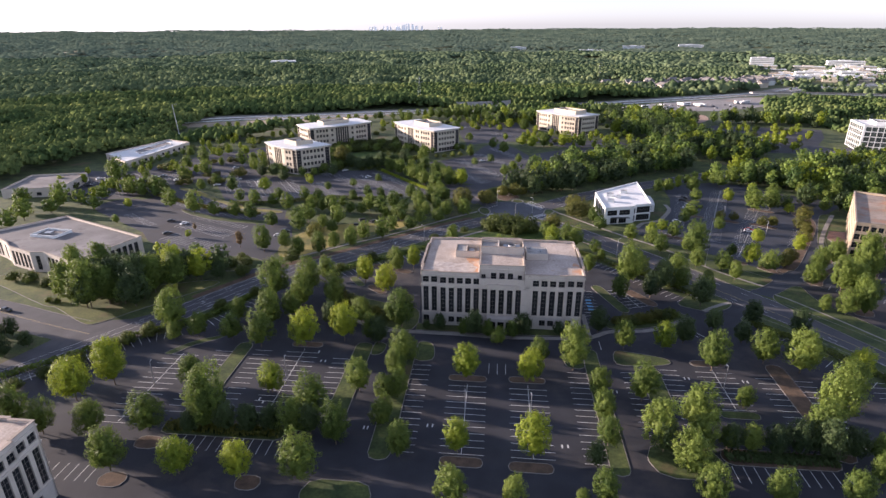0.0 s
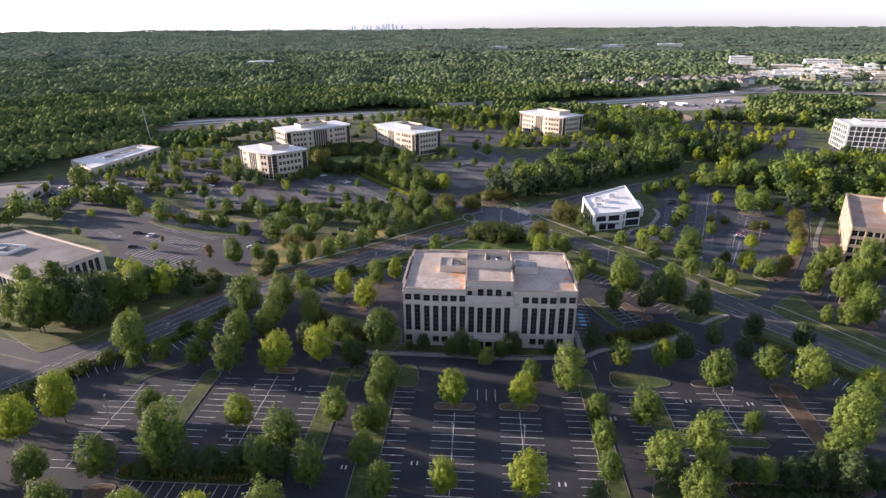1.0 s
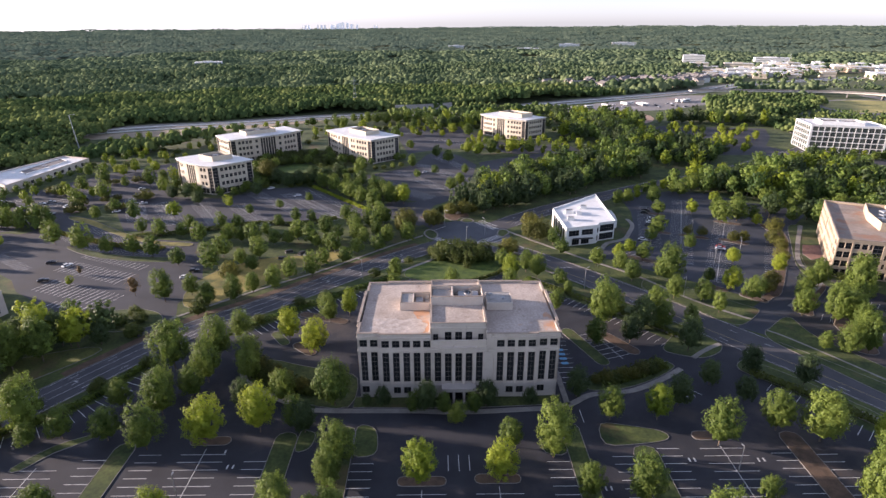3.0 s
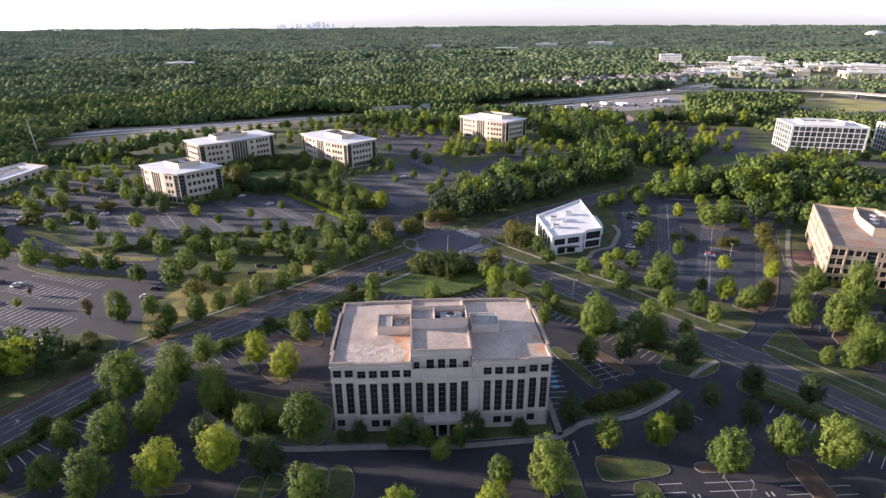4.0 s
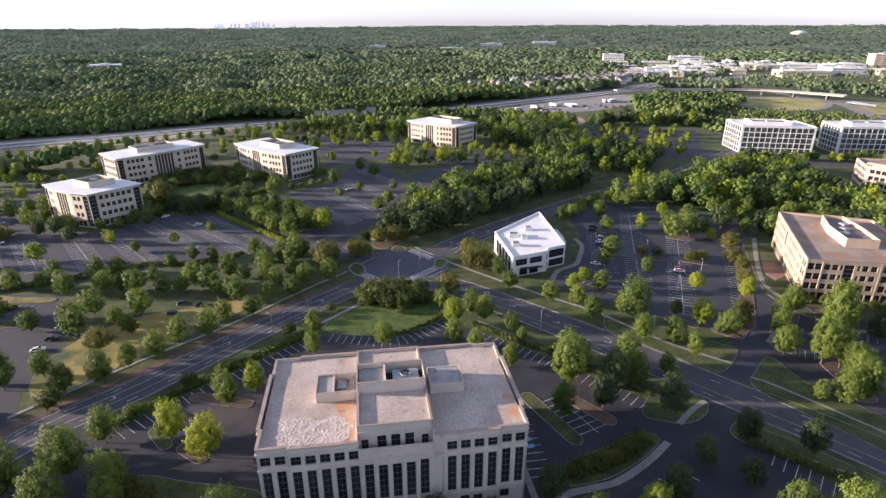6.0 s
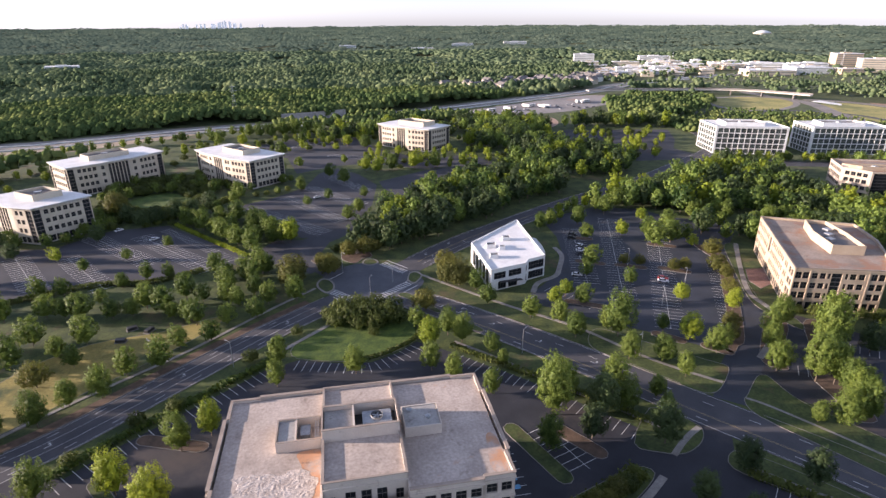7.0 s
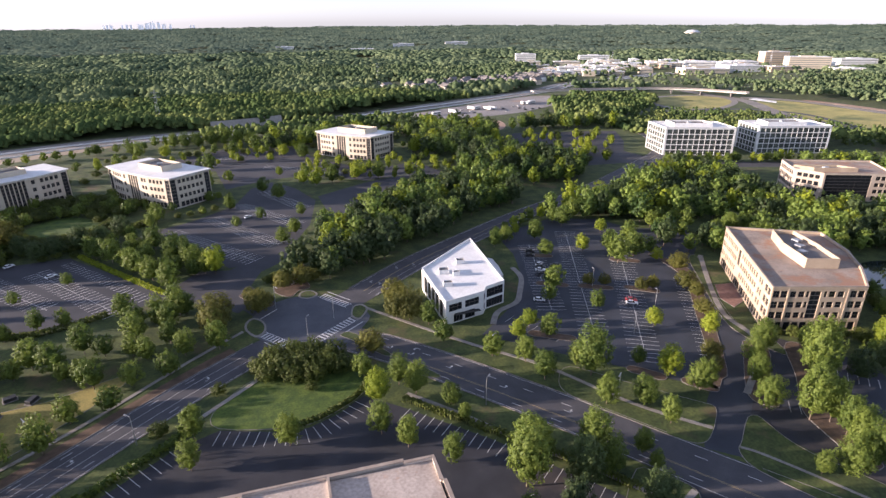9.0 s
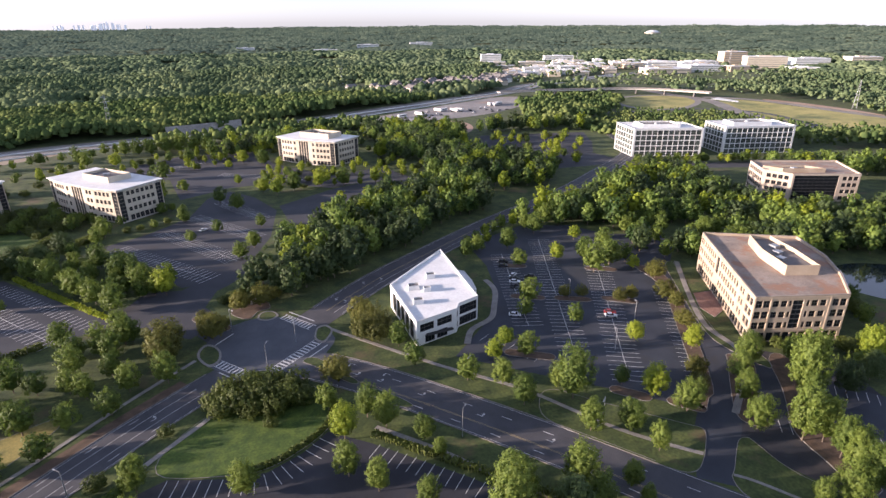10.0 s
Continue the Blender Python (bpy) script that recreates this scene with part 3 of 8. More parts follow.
bed([(-73, 246), (-76, 262), (-69, 278), (-52, 290), (-30, 292), (-10, 298), (-14, 288), (-34, 270), (-52, 256), (-64, 246)], M_OPEN, "open lawn with trees, sunlit yellow painted in", 0.05, False)
VERGE = "grass verge with a pale kerb at the entrance"
bed([(111, 232), (119, 218.5), (125.2, 208.4), (128.8, 205.6), (132.8, 206.5), (138.8, 210.5), (142.8, 213.9), (143.5, 216.1), (141, 219), (133, 229), (125, 239), (119, 247), (114, 247), (109, 240)], M_GRASS, VERGE, local=False)
bed([(134.0, 193.0), (135.2, 199.6), (138.6, 201.9), (145.0, 206.3), (148.5, 208.3), (150.8, 208.1), (151.4, 206.4), (150.4, 199.2), (151, 193), (153, 188), (158.5, 175), (168, 152), (176, 128), (166, 124), (156, 142), (146, 164.5), (140.6, 177.4)], M_GRASS, VERGE, local=False)
slab("car_park", prism([(147.6, 208.6), (149.6, 200.5), (153.4, 188), (159, 175), (168.5, 152), (190, 150), (196, 190), (206, 212), (192, 236), (180, 236), (166, 224), (158, 214)], -0.1, 0.007), M_ASPHALT, "dark asphalt car park beside the office drive", "car park")
slab("verge_walk", ribbon(smooth([(136.6, 200.6), (140, 196), (148, 180), (157, 160), (168, 134)]), 0.45, -0.45, -0.1, 0.15), M_WALKWAY, "pale concrete footway", "footway")
bed([(190, 229.5), (196, 230), (194, 221), (182, 209), (171, 199), (167, 190), (163, 182), (157.5, 184), (160.5, 192), (162.9, 200.8), (166.6, 206.4), (178.8, 217.1)], M_MULCH, "planted strip under a row of tall trees", local=False)
bed([(94.8, 194.2), (99.2, 189.4), (104.9, 187.2), (111.8, 189.5), (115.3, 193.6), (114.4, 197.6), (111.6, 201.0), (107.2, 205.0)], M_GRASS, VERGE, local=False)
bed([(112.5, 179.5), (116, 184), (120.5, 182), (130, 168.5), (138.5, 152), (135, 148), (128, 158.5), (119, 170.5)], M_GRASS, VERGE, local=False)
slab("crossing_walk", ribbon([(101.8, 187.6), (106, 190.2), (110.6, 192.6), (115, 194.3)], 0.8, -0.8, -0.1, 0.16), M_WALKWAY, "pale concrete footway", "footway")
bed([(14.6, 260.5), (13.6, 268), (23, 278), (36, 285), (52, 284), (60, 270), (54.5, 260.5), (46, 255.4), (37, 252.6), (29, 254.2)], M_LAWN, "mown green lawn behind the office", 0.06, False)
bed([(55.8, 295.0), (58.9, 290.2), (63.5, 281.1), (66.5, 276.4), (68.2, 276.8), (65.9, 283.2), (62.1, 292.1), (58.7, 296.4)], M_GRASS, "grass median of the road", local=False)
bed([(68.6, 272.2), (72.3, 270.3), (77.2, 262.5), (78.4, 259.1), (76.5, 258.9), (72.9, 262.7), (69.9, 268.5)], M_GRASS, "grass median of the road", local=False)
bed([(25.9, 339.8), (27.5, 341.8), (32.1, 340.5), (37.9, 329.2), (35.3, 326.5), (30.1, 333.1)], M_MULCH, "mulched corner with oaks", local=False)
bed([(39.3, 338.8), (44.4, 331.6), (48.4, 336.0), (53.2, 337.3), (52, 345), (43, 347)], M_MULCH, "mulched corner bed with a sign wall", local=False)
for corner_plan in ([(26.0, 315.7), (28.4, 319.6), (31.1, 318.2), (32.8, 313.6), (32.5, 308.8), (31.0, 305.9), (28.5, 305.3), (26.0, 310.9)], [(63.5, 310.2), (65.5, 314.4), (68.6, 314.8), (70.0, 310.6), (67.4, 306.0), (64.6, 303.4), (62.8, 306.3)], [(38.6, 296.8), (42.5, 296.1), (46.0, 294.5), (45.0, 290.0), (40.0, 290.5)], [(47.4, 330.2), (49.5, 334.6), (53.4, 334.2), (54.8, 329.4), (50.8, 327.5)]):
    bed(corner_plan, M_WALKWAY, "paved corner of the junction", local=False)
    mid = Vector((sum(p[0] for p in corner_plan), sum(p[1] for p in corner_plan))) / len(corner_plan)
    bed([tuple(mid.lerp(Vector(p), 0.83)) for p in corner_plan], M_GRASS, "small grass patch in a paved road corner", 0.18, False)
bed([(199, 264), (207, 274), (215.5, 272), (209, 260), (198, 256.5)], M_BRICKPAVE, "red brick forecourt beside the tan office", 0.12, False, 0)
# the far woods' clearings show these verges
WALK_FRONT = smooth([site(*p) for p in ((-40, 19), (-36.5, 9), (-28.5, 2.2), (-16, -4.6), (-9, -6.2), (14, -6.6), (28, -7.4), (44, -6.6), (58, -5.2), (66, -0.5), (72, 0.6), (80, 1.8), (90, 6.8), (98.5, 12.6))], 5)
for name, line, half in (
    ("front_walk", WALK_FRONT, 0.95),
    ("side_walk", [site(59.2, -4.6), site(59.2, 12)], 0.8),
    ("west_walk", smooth([(-75, 236), (-47, 257), (-20.5, 275), (6.2, 297), (25, 311)]), 0.6),
    ("lawn_walk", [(6, 263.5), (13.1, 269), (24.5, 277.4), (32, 284)], 0.7),
    ("east_walk", smooth([(69, 312), (76, 301), (94.7, 272.6), (110.1, 252.2), (121.3, 229.4), (127.8, 219), (136, 208.8)]), 0.65),
    ("hedge_walk", smooth([(66, 255), (77, 240), (88.3, 221.8), (97, 210.5), (106, 196)]), 0.7),
    ("road_walk", smooth([(116.2, 179.1), (124, 168.7), (134.4, 155.4), (143.5, 135), (155.5, 92)]), 0.5),
    ("lot_walk", smooth([(108, 281), (114, 288.5), (124, 292.5), (130, 300), (137.5, 312), (139, 322)]), 1.1),
    ("office_walk", smooth([(157, 216), (184, 234), (190, 254), (206, 276), (226, 300)]), 1.0),
):
    slab(name, ribbon(line, half, -half, -0.1, 0.145), M_WALKWAY, "pale concrete footway", "footway")

LINES = {}


def painted(length, width=0.16, material=None):
    key = (round(length, 1), width, (material or M_PAINT).name)
    if key not in LINES:
        LINES[key] = finish("stall_line", boxes((-length / 2, length / 2, -width / 2, width / 2, 0, 0.006)), material or M_PAINT)
    return LINES[key]


def lay(name, mesh, owner, x, y, heading, z):
    part(name, mesh, None, owner).matrix_basis = Matrix.Translation((x, y, z)) @ Matrix.Rotation(heading, 4, "Z")


def stalls(key, p, q, left, right, pitch=2.62, middle=False, local=False, z=None):
    """Painted stall lines across the way from p to q, reaching left and right of it."""
    if local:
        p, q = site(*p), site(*q)
    p, q = Vector(p), Vector(q)
    z = LOTS[key][2] + 0.003 if z is None else z
    d = (q - p).normalized()
    n = Vector((-d.y, d.x))
    count = int((q - p).length / pitch) + 1
    me = painted(left + right, 0.16 if key in ("main", "east") else 0.24)
    for i in range(count):
        c = p + d * pitch * i + n * (left - right) / 2
        lay("stall_line", me, LOT[key], c.x, c.y, math.atan2(n.y, n.x), z)
    if middle:
        c = (p + q) / 2
        lay("centre_line", painted(round((q - p).length, 1)), LOT[key], c.x, c.y, math.atan2(d.y, d.x), z + 0.002)


for u, left, right, v0, v1, mid in (
    (18.5, 5.7, 5.7, -65.5, -35.5, True), (36.6, 5.6, 5.6, -65.5, -34.5, True), (52.1, 2.9, 2.9, -66, -25, False), (3.6, 2.8, 2.8, -66, -25, False),
    (-50.2, 2.8, 2.8, -57, -22, False), (-36.8, 5.6, 5.6, -57, -21, True), (-23.0, 2.8, 2.8, -57, -24, False), (-63.2, 2.8, 2.8, -56, -22, False), (-76.0, 5.6, 5.6, -62, -27, True),
    (68.6, 2.7, 2.7, -54, -23, False), (80.8, 2.8, 2.8, -54, -22, False), (94.6, 5.6, 5.6, -41, -21, True), (108.8, 2.7, 2.7, -56, -23, False), (120.0, 2.7, 2.7, -54, -24, False), (141.0, 3.0, 3.0, -50, -22, False),
    (62.9, 2.8, 2.8, 6, 33, False),
):
    stalls("main", (u, v0), (u, v1), left, right, middle=mid, local=True)
for v, u0, u1 in ((-67.7, -57, -28), (-80.2, -86, -70), (-66.2, 85, 112), (-26.8, 24.8, 30.8), (-83, 14, 42), (-9.5, 62, 64)):
    stalls("main", (u0, v), (u1, v), 2.7, 2.7, local=True)
stalls("main", (76.4, 35), (82.2, 18.5), 5.2, 5.2, local=True, middle=True)
for x, y, a in along(sideways(HEDGE_B, -4.4)[:-5], 2.62):
    lay("stall_line", painted(5.4), LOT["main"], x, y, a + 1.571, 0.016)
for x, y, a in along(sideways(HEDGE_A, -4.4), 2.62):
    lay("stall_line", painted(5.4), LOT["main"], x, y, a + 1.571, 0.016)
for x, y, a in along([(62.5, 246.5), (79, 225.5), (99.5, 194)], 2.62):
    lay("stall_line", painted(5.4), LOT["main"], x, y, a + 1.571, 0.016)
for x, y, a in along(smooth([(14, 256.5), (28.5, 250.2), (37, 248.4), (46, 251.2), (54, 256)]), 2.62):
    lay("stall_line", painted(5.4), LOT["main"], x, y, a + 1.571, 0.016)
for k in range(14):
    lay("stall_line", painted(5.6), LOT["main"], 116.3 + 1.22 * k, 170.3 - 2.32 * k, math.atan2(3.5, 4.7), 0.016)
for k in range(4):
    lay("stall_line", painted(5.2), LOT["main"], 86.2 + 2.1 * k, 170.0 + 0.35 * k, math.atan2(-4.6, 3.0), 0.016)
for k in range(4):
    x, y = site(62.9, 16.4 + 2.62 * k)
    lay("stall_marking", painted(2.2, 1.3, M_BLUE), LOT["main"], x, y, radians(AXIS), 0.016)
for key, p, q, left, right, mid in (
    ("upper", (-81, 377), (-57, 336), 5.4, 5.4, True), ("upper", (-78, 405), (-42, 357), 5.4, 5.4, True), ("upper", (-53.5, 398), (-17, 343), 5.4, 5.4, True), ("upper", (-41, 406), (-6, 353), 0.3, 5.2, False), ("upper", (-128, 388), (-106, 345), 5.4, 5.4, True), ("upper", (-148, 400), (-128, 352), 5.4, 5.4, True), ("upper", (-104, 384), (-84, 344), 5.4, 5.4, True),
    ("court", (-1, 430), (36, 374.5), 5.4, 5.4, True), ("court", (19.3, 446), (48, 391), 5.4, 5.4, True), ("court", (35, 466), (62, 418), 5.4, 5.4, True), ("court", (52, 490), (70, 446), 5.0, 5.0, True),
    ("lower", (-137.7, 292.8), (-103.6, 273.8), 5.4, 5.4, False), ("lower", (-133, 306.5), (-99.5, 288), 0.3, 5.2, False), ("lower", (-136.7, 273.4), (-101.8, 253.8), 5.4, 5.4, False), ("lower", (-174, 312), (-151, 292.4), 0.1, 5.2, False), ("lower", (-124, 256.5), (-96, 243), 0.3, 4.0, False),
    ("east", (133.5, 282), (160, 343), 5.4, 5.4, True), ("east", (137.6, 261.5), (187, 352), 5.4, 5.4, True), ("east", (142, 240.5), (210, 341), 5.4, 5.4, True), ("east", (159, 235), (197, 287), 0.1, 5.2, False), ("east", (113, 281), (122, 262), 5.0, 0.1, False), ("east", (163, 207), (184, 186), 2.6, 2.6, False), ("east", (189, 214), (203, 196), 2.6, 2.6, False),
    ("north", (60, 560), (110, 520), 5.2, 5.2, False), ("north", (10, 590), (70, 615), 5.2, 5.2, False), ("outer", (-205, 350), (-180, 425), 5.2, 5.2, False), ("outer", (-240, 375), (-215, 405), 5.2, 5.2, False),
):
    stalls(key, p, q, left, right, middle=mid)

# lane lines, dashes, crossings and arrows
M_YELLOW = surface("yellow_road_paint", (0.26, 0.205, 0.10), (0.36, 0.28, 0.14), 1.0, 0.7)
for owner, line, rows in (
    ("road_west", ROAD_WEST[2:40], ((5.4, 0), (2.0, 0), (-1.6, 0), (-5.6, 0))),
    ("road_east", ROAD_EAST[4:], ((6.9, 0), (-2.3, 1), (-2.7, 1), (-6.9, 0))),
    ("road_north", ROAD_NORTH[3:], ((6.2, 0), (0.5, 1), (0.1, 1), (-3.0, 0), (-6.2, 0))),
    ("road_side", ROAD_SIDE[:-3], ((0.2, 1), (-0.2, 1))),
):
    top = {"road_west": 0.021, "road_east": 0.026, "road_north": 0.031, "road_side": 0.016}[owner]
    for off, yellow in rows:
        part("lane_line", ribbon(line, off + 0.06, off - 0.06, top, top + 0.004), M_YELLOW if yellow else M_PAINT, by_name(owner))
for owner, line, off, top in (("road_east", ROAD_EAST[10:], 3.0, 0.027), ("road_east", ROAD_EAST[10:], -4.8, 0.027), ("road_west", ROAD_WEST[2:38], -3.8, 0.022), ("road_west", ROAD_WEST[2:38], 4.0, 0.022)):
    for x, y, a in along(sideways(line, off), 12.0):
        lay("lane_dash", painted(3.0, 0.18), by_name(owner), x, y, a, top)
junction = by_name("road_junction")
for p, q, depth in (((56.1, 328.4), (64.0, 315.0), 3.0), ((46.6, 294.2), (63.6, 305.2), 3.0), ((30.5, 307.4), (38.7, 295.0), 3.0)):
    p, q = Vector(p), Vector(q)
    d = (q - p).normalized()
    n = Vector((-d.y, d.x))
    for i in range(int((q - p).length / 1.5)):
        c = p + d * (0.7 + 1.5 * i)
        lay("crossing_bar", painted(depth, 0.6), junction, c.x, c.y, math.atan2(n.y, n.x), 0.038)
    for s in (-1, 1):
        c = (p + q) / 2 + n * s * (depth / 2 + 0.2)
        lay("crossing_edge", painted(round((q - p).length, 1), 0.22), junction, c.x, c.y, math.atan2(d.y, d.x), 0.039)
for p, q in (((59.0, 330.6), (65.6, 319.6)), ((56.4, 295.4), (65.6, 301.4)), ((31.0, 300.8), (35.2, 294.2)), ((38.2, 323.4), (31.6, 318.0))):
    p, q = Vector(p), Vector(q)
    lay("stop_line", painted(round((q - p).length, 1), 0.45), junction, *((p + q) / 2), math.atan2((q - p).y, (q - p).x), 0.0385)


def arrow_mesh():
    bm = boxes((-1.2, 0.6, -0.10, 0.10, 0, 0.006), (0.4, 0.6, 0.1, 0.7, 0, 0.006))
    v = [bm.verts.new(p) for p in ((0.0, 0.7, 0.006), (1.0, 0.7, 0.006), (0.5, 1.5, 0.006))]
    bm.faces.new(v)
    return finish("turn_arrow", bm, M_PAINT)


ARROW = arrow_mesh()
for owner, line, off, top, marks in (("road_east", ROAD_EAST, 0.4, 0.027, (7, 9, 12, 15, 18)), ("road_east", ROAD_EAST, 4.6, 0.027, (6, 9)), ("road_west", ROAD_WEST, 0.2, 0.022, (20, 23, 29, 33, 37)), ("road_north", ROAD_NORTH, 3.6, 0.032, (4, 6)), ("road_north", ROAD_NORTH, -1.4, 0.032, (4, 7))):
    side = sideways(line, off)
    for i in marks:
        a, b = side[i], side[i + 1]
        lay("turn_arrow", ARROW, by_name(owner), a[0], a[1], math.atan2(b[1] - a[1], b[0] - a[0]) + (math.pi if off > 2 else 0), top)

slab("car_park", prism(smooth([(-202, 323), (-193.6, 342), (-167, 332), (-142, 309), (-96, 287.5), (-79, 276), (-90, 252), (-101, 243), (-117, 243), (-141, 269), (-178, 301)], 3, True), -0.1, 0.003), M_OLD, "dark asphalt car park beyond the low office", "car park")
bed([(-191, 219), (-182, 216), (-152.5, 197.7), (-145.5, 195.2), (-128.8, 183), (-122.6, 183), (-112, 194), (-92, 214), (-96, 219), (-120, 214), (-150, 216), (-187, 226)], M_VERGE, "green lawn before the low office, sunlit yellow painted in", local=False)
bed([(-110, 236), (-91.4, 228.7), (-79.5, 231.5), (-77.5, 235.5), (-80, 240.5), (-85, 244), (-92, 246), (-104, 244)], M_GRASS, "curved shrub corner beside the drive", local=False)
slab("lawn", prism(smooth([(-72, 462), (-64, 476), (-54, 480), (-42, 471), (-36, 458), (-41, 446), (-53, 440), (-65, 447)], 4, True), -0.1, 0.09), M_LAWN, "oval green lawn between the offices", "lawn")

slab("car_park", prism([(-199.5, 382.0), (-173.1, 371.6), (-156.1, 361.4), (-120.6, 327.7), (-98.7, 319.5), (-86.7, 316.6), (-84.2, 302.3), (-86.2, 289.4), (-100.6, 290.0), (-134.3, 303.0), (-163.6, 332.7), (-180.8, 347.4)], -0.1, 0.0045), M_OLD, "grey asphalt car park with curved rows of stalls", "car park")
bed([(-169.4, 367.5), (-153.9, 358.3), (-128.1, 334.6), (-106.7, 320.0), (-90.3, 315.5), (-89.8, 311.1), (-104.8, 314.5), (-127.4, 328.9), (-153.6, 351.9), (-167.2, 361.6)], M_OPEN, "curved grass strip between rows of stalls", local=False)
bed([(-147.8, 319.2), (-129.3, 307.9), (-111.9, 301.1), (-94.5, 297.5), (-88.9, 298.0), (-87.9, 292.6), (-101.5, 292.7), (-126.0, 300.5), (-144.7, 312.9)], M_GRASS, "curved grass strip between rows of stalls", local=False)
for line in ([(-153.3, 347.7), (-125.5, 324.0), (-103.3, 310.0), (-91.4, 306.4)], [(-164.1, 339.7), (-139.2, 316.9), (-122.3, 308.8), (-100.6, 302.3)]):
    for x, y, a in along(smooth(line), 2.62):
        lay("stall_line", painted(5.0), LOT["lower"], x, y, a + 1.2, 0.021)
for x, y in [(32.7, 115.7), (34.2, 115.7), (52.5, 138.5), (53.8, 138.4), (76.6, 144.8), (77.9, 144.7), (93.6, 142.7), (94.9, 142.6), (23.4, 145.0), (-36.8, 156.6), (-35.4, 156.5), (-19.2, 124.0), (-18.2, 123.9), (-2.1, 124.5), (-0.7, 124.4), (-51.0, 137.0), (-49.6, 135.5), (-38.5, 162.1)]:
    lay("lane_marking", painted(1.3, 0.4), LOT["main"], x, y, radians(AXIS + 90), 0.0165)
slab("drive_yard", prism([(3.2, 360.5), (7.6, 344.0), (13.4, 336.7), (24.5, 326.0), (29.2, 330.5), (29.6, 345.2), (40.1, 370.0), (35.8, 377.2), (23.8, 368.6), (10.6, 371.8)], -0.1, 0.009), M_OLD, "worn asphalt yard where the drives meet", "road")
slab("mulch_strip", ribbon(ROAD_WEST[20:40], 9.6, 6.2, -0.1, 0.03), M_MULCH, "brown mulched strip between road and footway", "planting strip")

# ---- buildings ----
WINDOWS = {}


def frame_of(w, glass):
    return M_DARKMETAL if w > 15 else M_WHITE if glass is M_BLUEGLASS else M_FRAME


def window_meshes(w, h, nx, nz, glass):
    key = (round(w, 2), round(h, 2), nx, nz, glass.name)
    if key not in WINDOWS:
        bar, belt = 0.09, 0.16 if h > 10 else 0.05
        us = sorted({0.0, bar, w - bar, w, *(w * i / nx + e for i in range(1, nx) for e in (-0.03, 0.03))})
        zs = sorted({0.0, bar, h - bar, h, *(h * i / nz + e for i in range(1, nz) for e in (-belt, belt))})
        bars_u = [(0, bar), (w - bar, w)] + [(w * i / nx - 0.03, w * i / nx + 0.03) for i in range(1, nx)]
        bars_z = [(0, bar), (h - bar, h)] + [(h * i / nz - belt, h * i / nz + belt) for i in range(1, nz)]
        fr = lattice(bmesh.new(), us, zs, 0.0, 0.10, lambda u, z: any(a < u < b for a, b in bars_u) or any(a < z < b for a, b in bars_z), False)
        WINDOWS[key] = (finish("window_frame", fr, frame_of(w, glass)), finish("pane", boxes((0.02, w - 0.02, 0.05, 0.08, 0.02, h - 0.02)), glass))
    return WINDOWS[key]


JOINED = {}


def whole_window(w, h, nx, nz, glass):
    """Frame and pane in one mesh, for offices that stay far off."""
    frame_mesh, pane_mesh = window_meshes(w, h, nx, nz, glass)
    if frame_mesh.name not in JOINED:
        bm = bmesh.new()
        bm.from_mesh(pane_mesh)
        for f in bm.faces:
            f.material_index = 1
        bm.from_mesh(frame_mesh)
        JOINED[frame_mesh.name] = finish("window", bm, [frame_of(w, glass), glass])
    return JOINED[frame_mesh.name]


def wall(parent, p0, p1, z0, z1, openings, material, glass=None, thick=0.4, set_in=0.22, name="wall", far=False):
    """A wall with real openings, from p0 to p1 with its outside to the right, and the windows in them: (u, width, z, height, nx, nz)."""
    p0, p1 = Vector(p0), Vector(p1)
    n = (p1 - p0).length
    us = sorted({0.0, n, *(u for o in openings for u in (o[0], o[0] + o[1]))})
    zs = sorted({z0, z1, *(z for o in openings for z in (o[2], o[2] + o[3]))})
    bm = lattice(bmesh.new(), us, zs, 0.0, thick, lambda u, z: not any(o[0] < u < o[0] + o[1] and o[2] < z < o[2] + o[3] for o in openings))
    m = Matrix.Translation((p0.x, p0.y, 0)) @ Matrix.Rotation(math.atan2(p1.y - p0.y, p1.x - p0.x), 4, "Z")
    w = part(name, bm, material, parent)
    w.matrix_basis = m
    if glass:
        for u, width, z, height, nx, nz in openings:
            if far:
                part("window", whole_window(width, height, nx, nz, glass), None, parent).matrix_basis = m @ Matrix.Translation((u, set_in, z))
                continue
            frame_mesh, pane_mesh = window_meshes(width, height, nx, nz, glass)
            win = part("window", frame_mesh, None, parent)
            win.matrix_basis = m @ Matrix.Translation((u, set_in, z))
            part("pane", pane_mesh, None, win)
    return w


def even_bays(n, bay, width, margin):
    count = max(1, int((n - 2 * margin + 0.01) / bay))
    start = (n - count * bay) / 2
    return [start + i * bay + (bay - width) / 2 for i in range(count)]


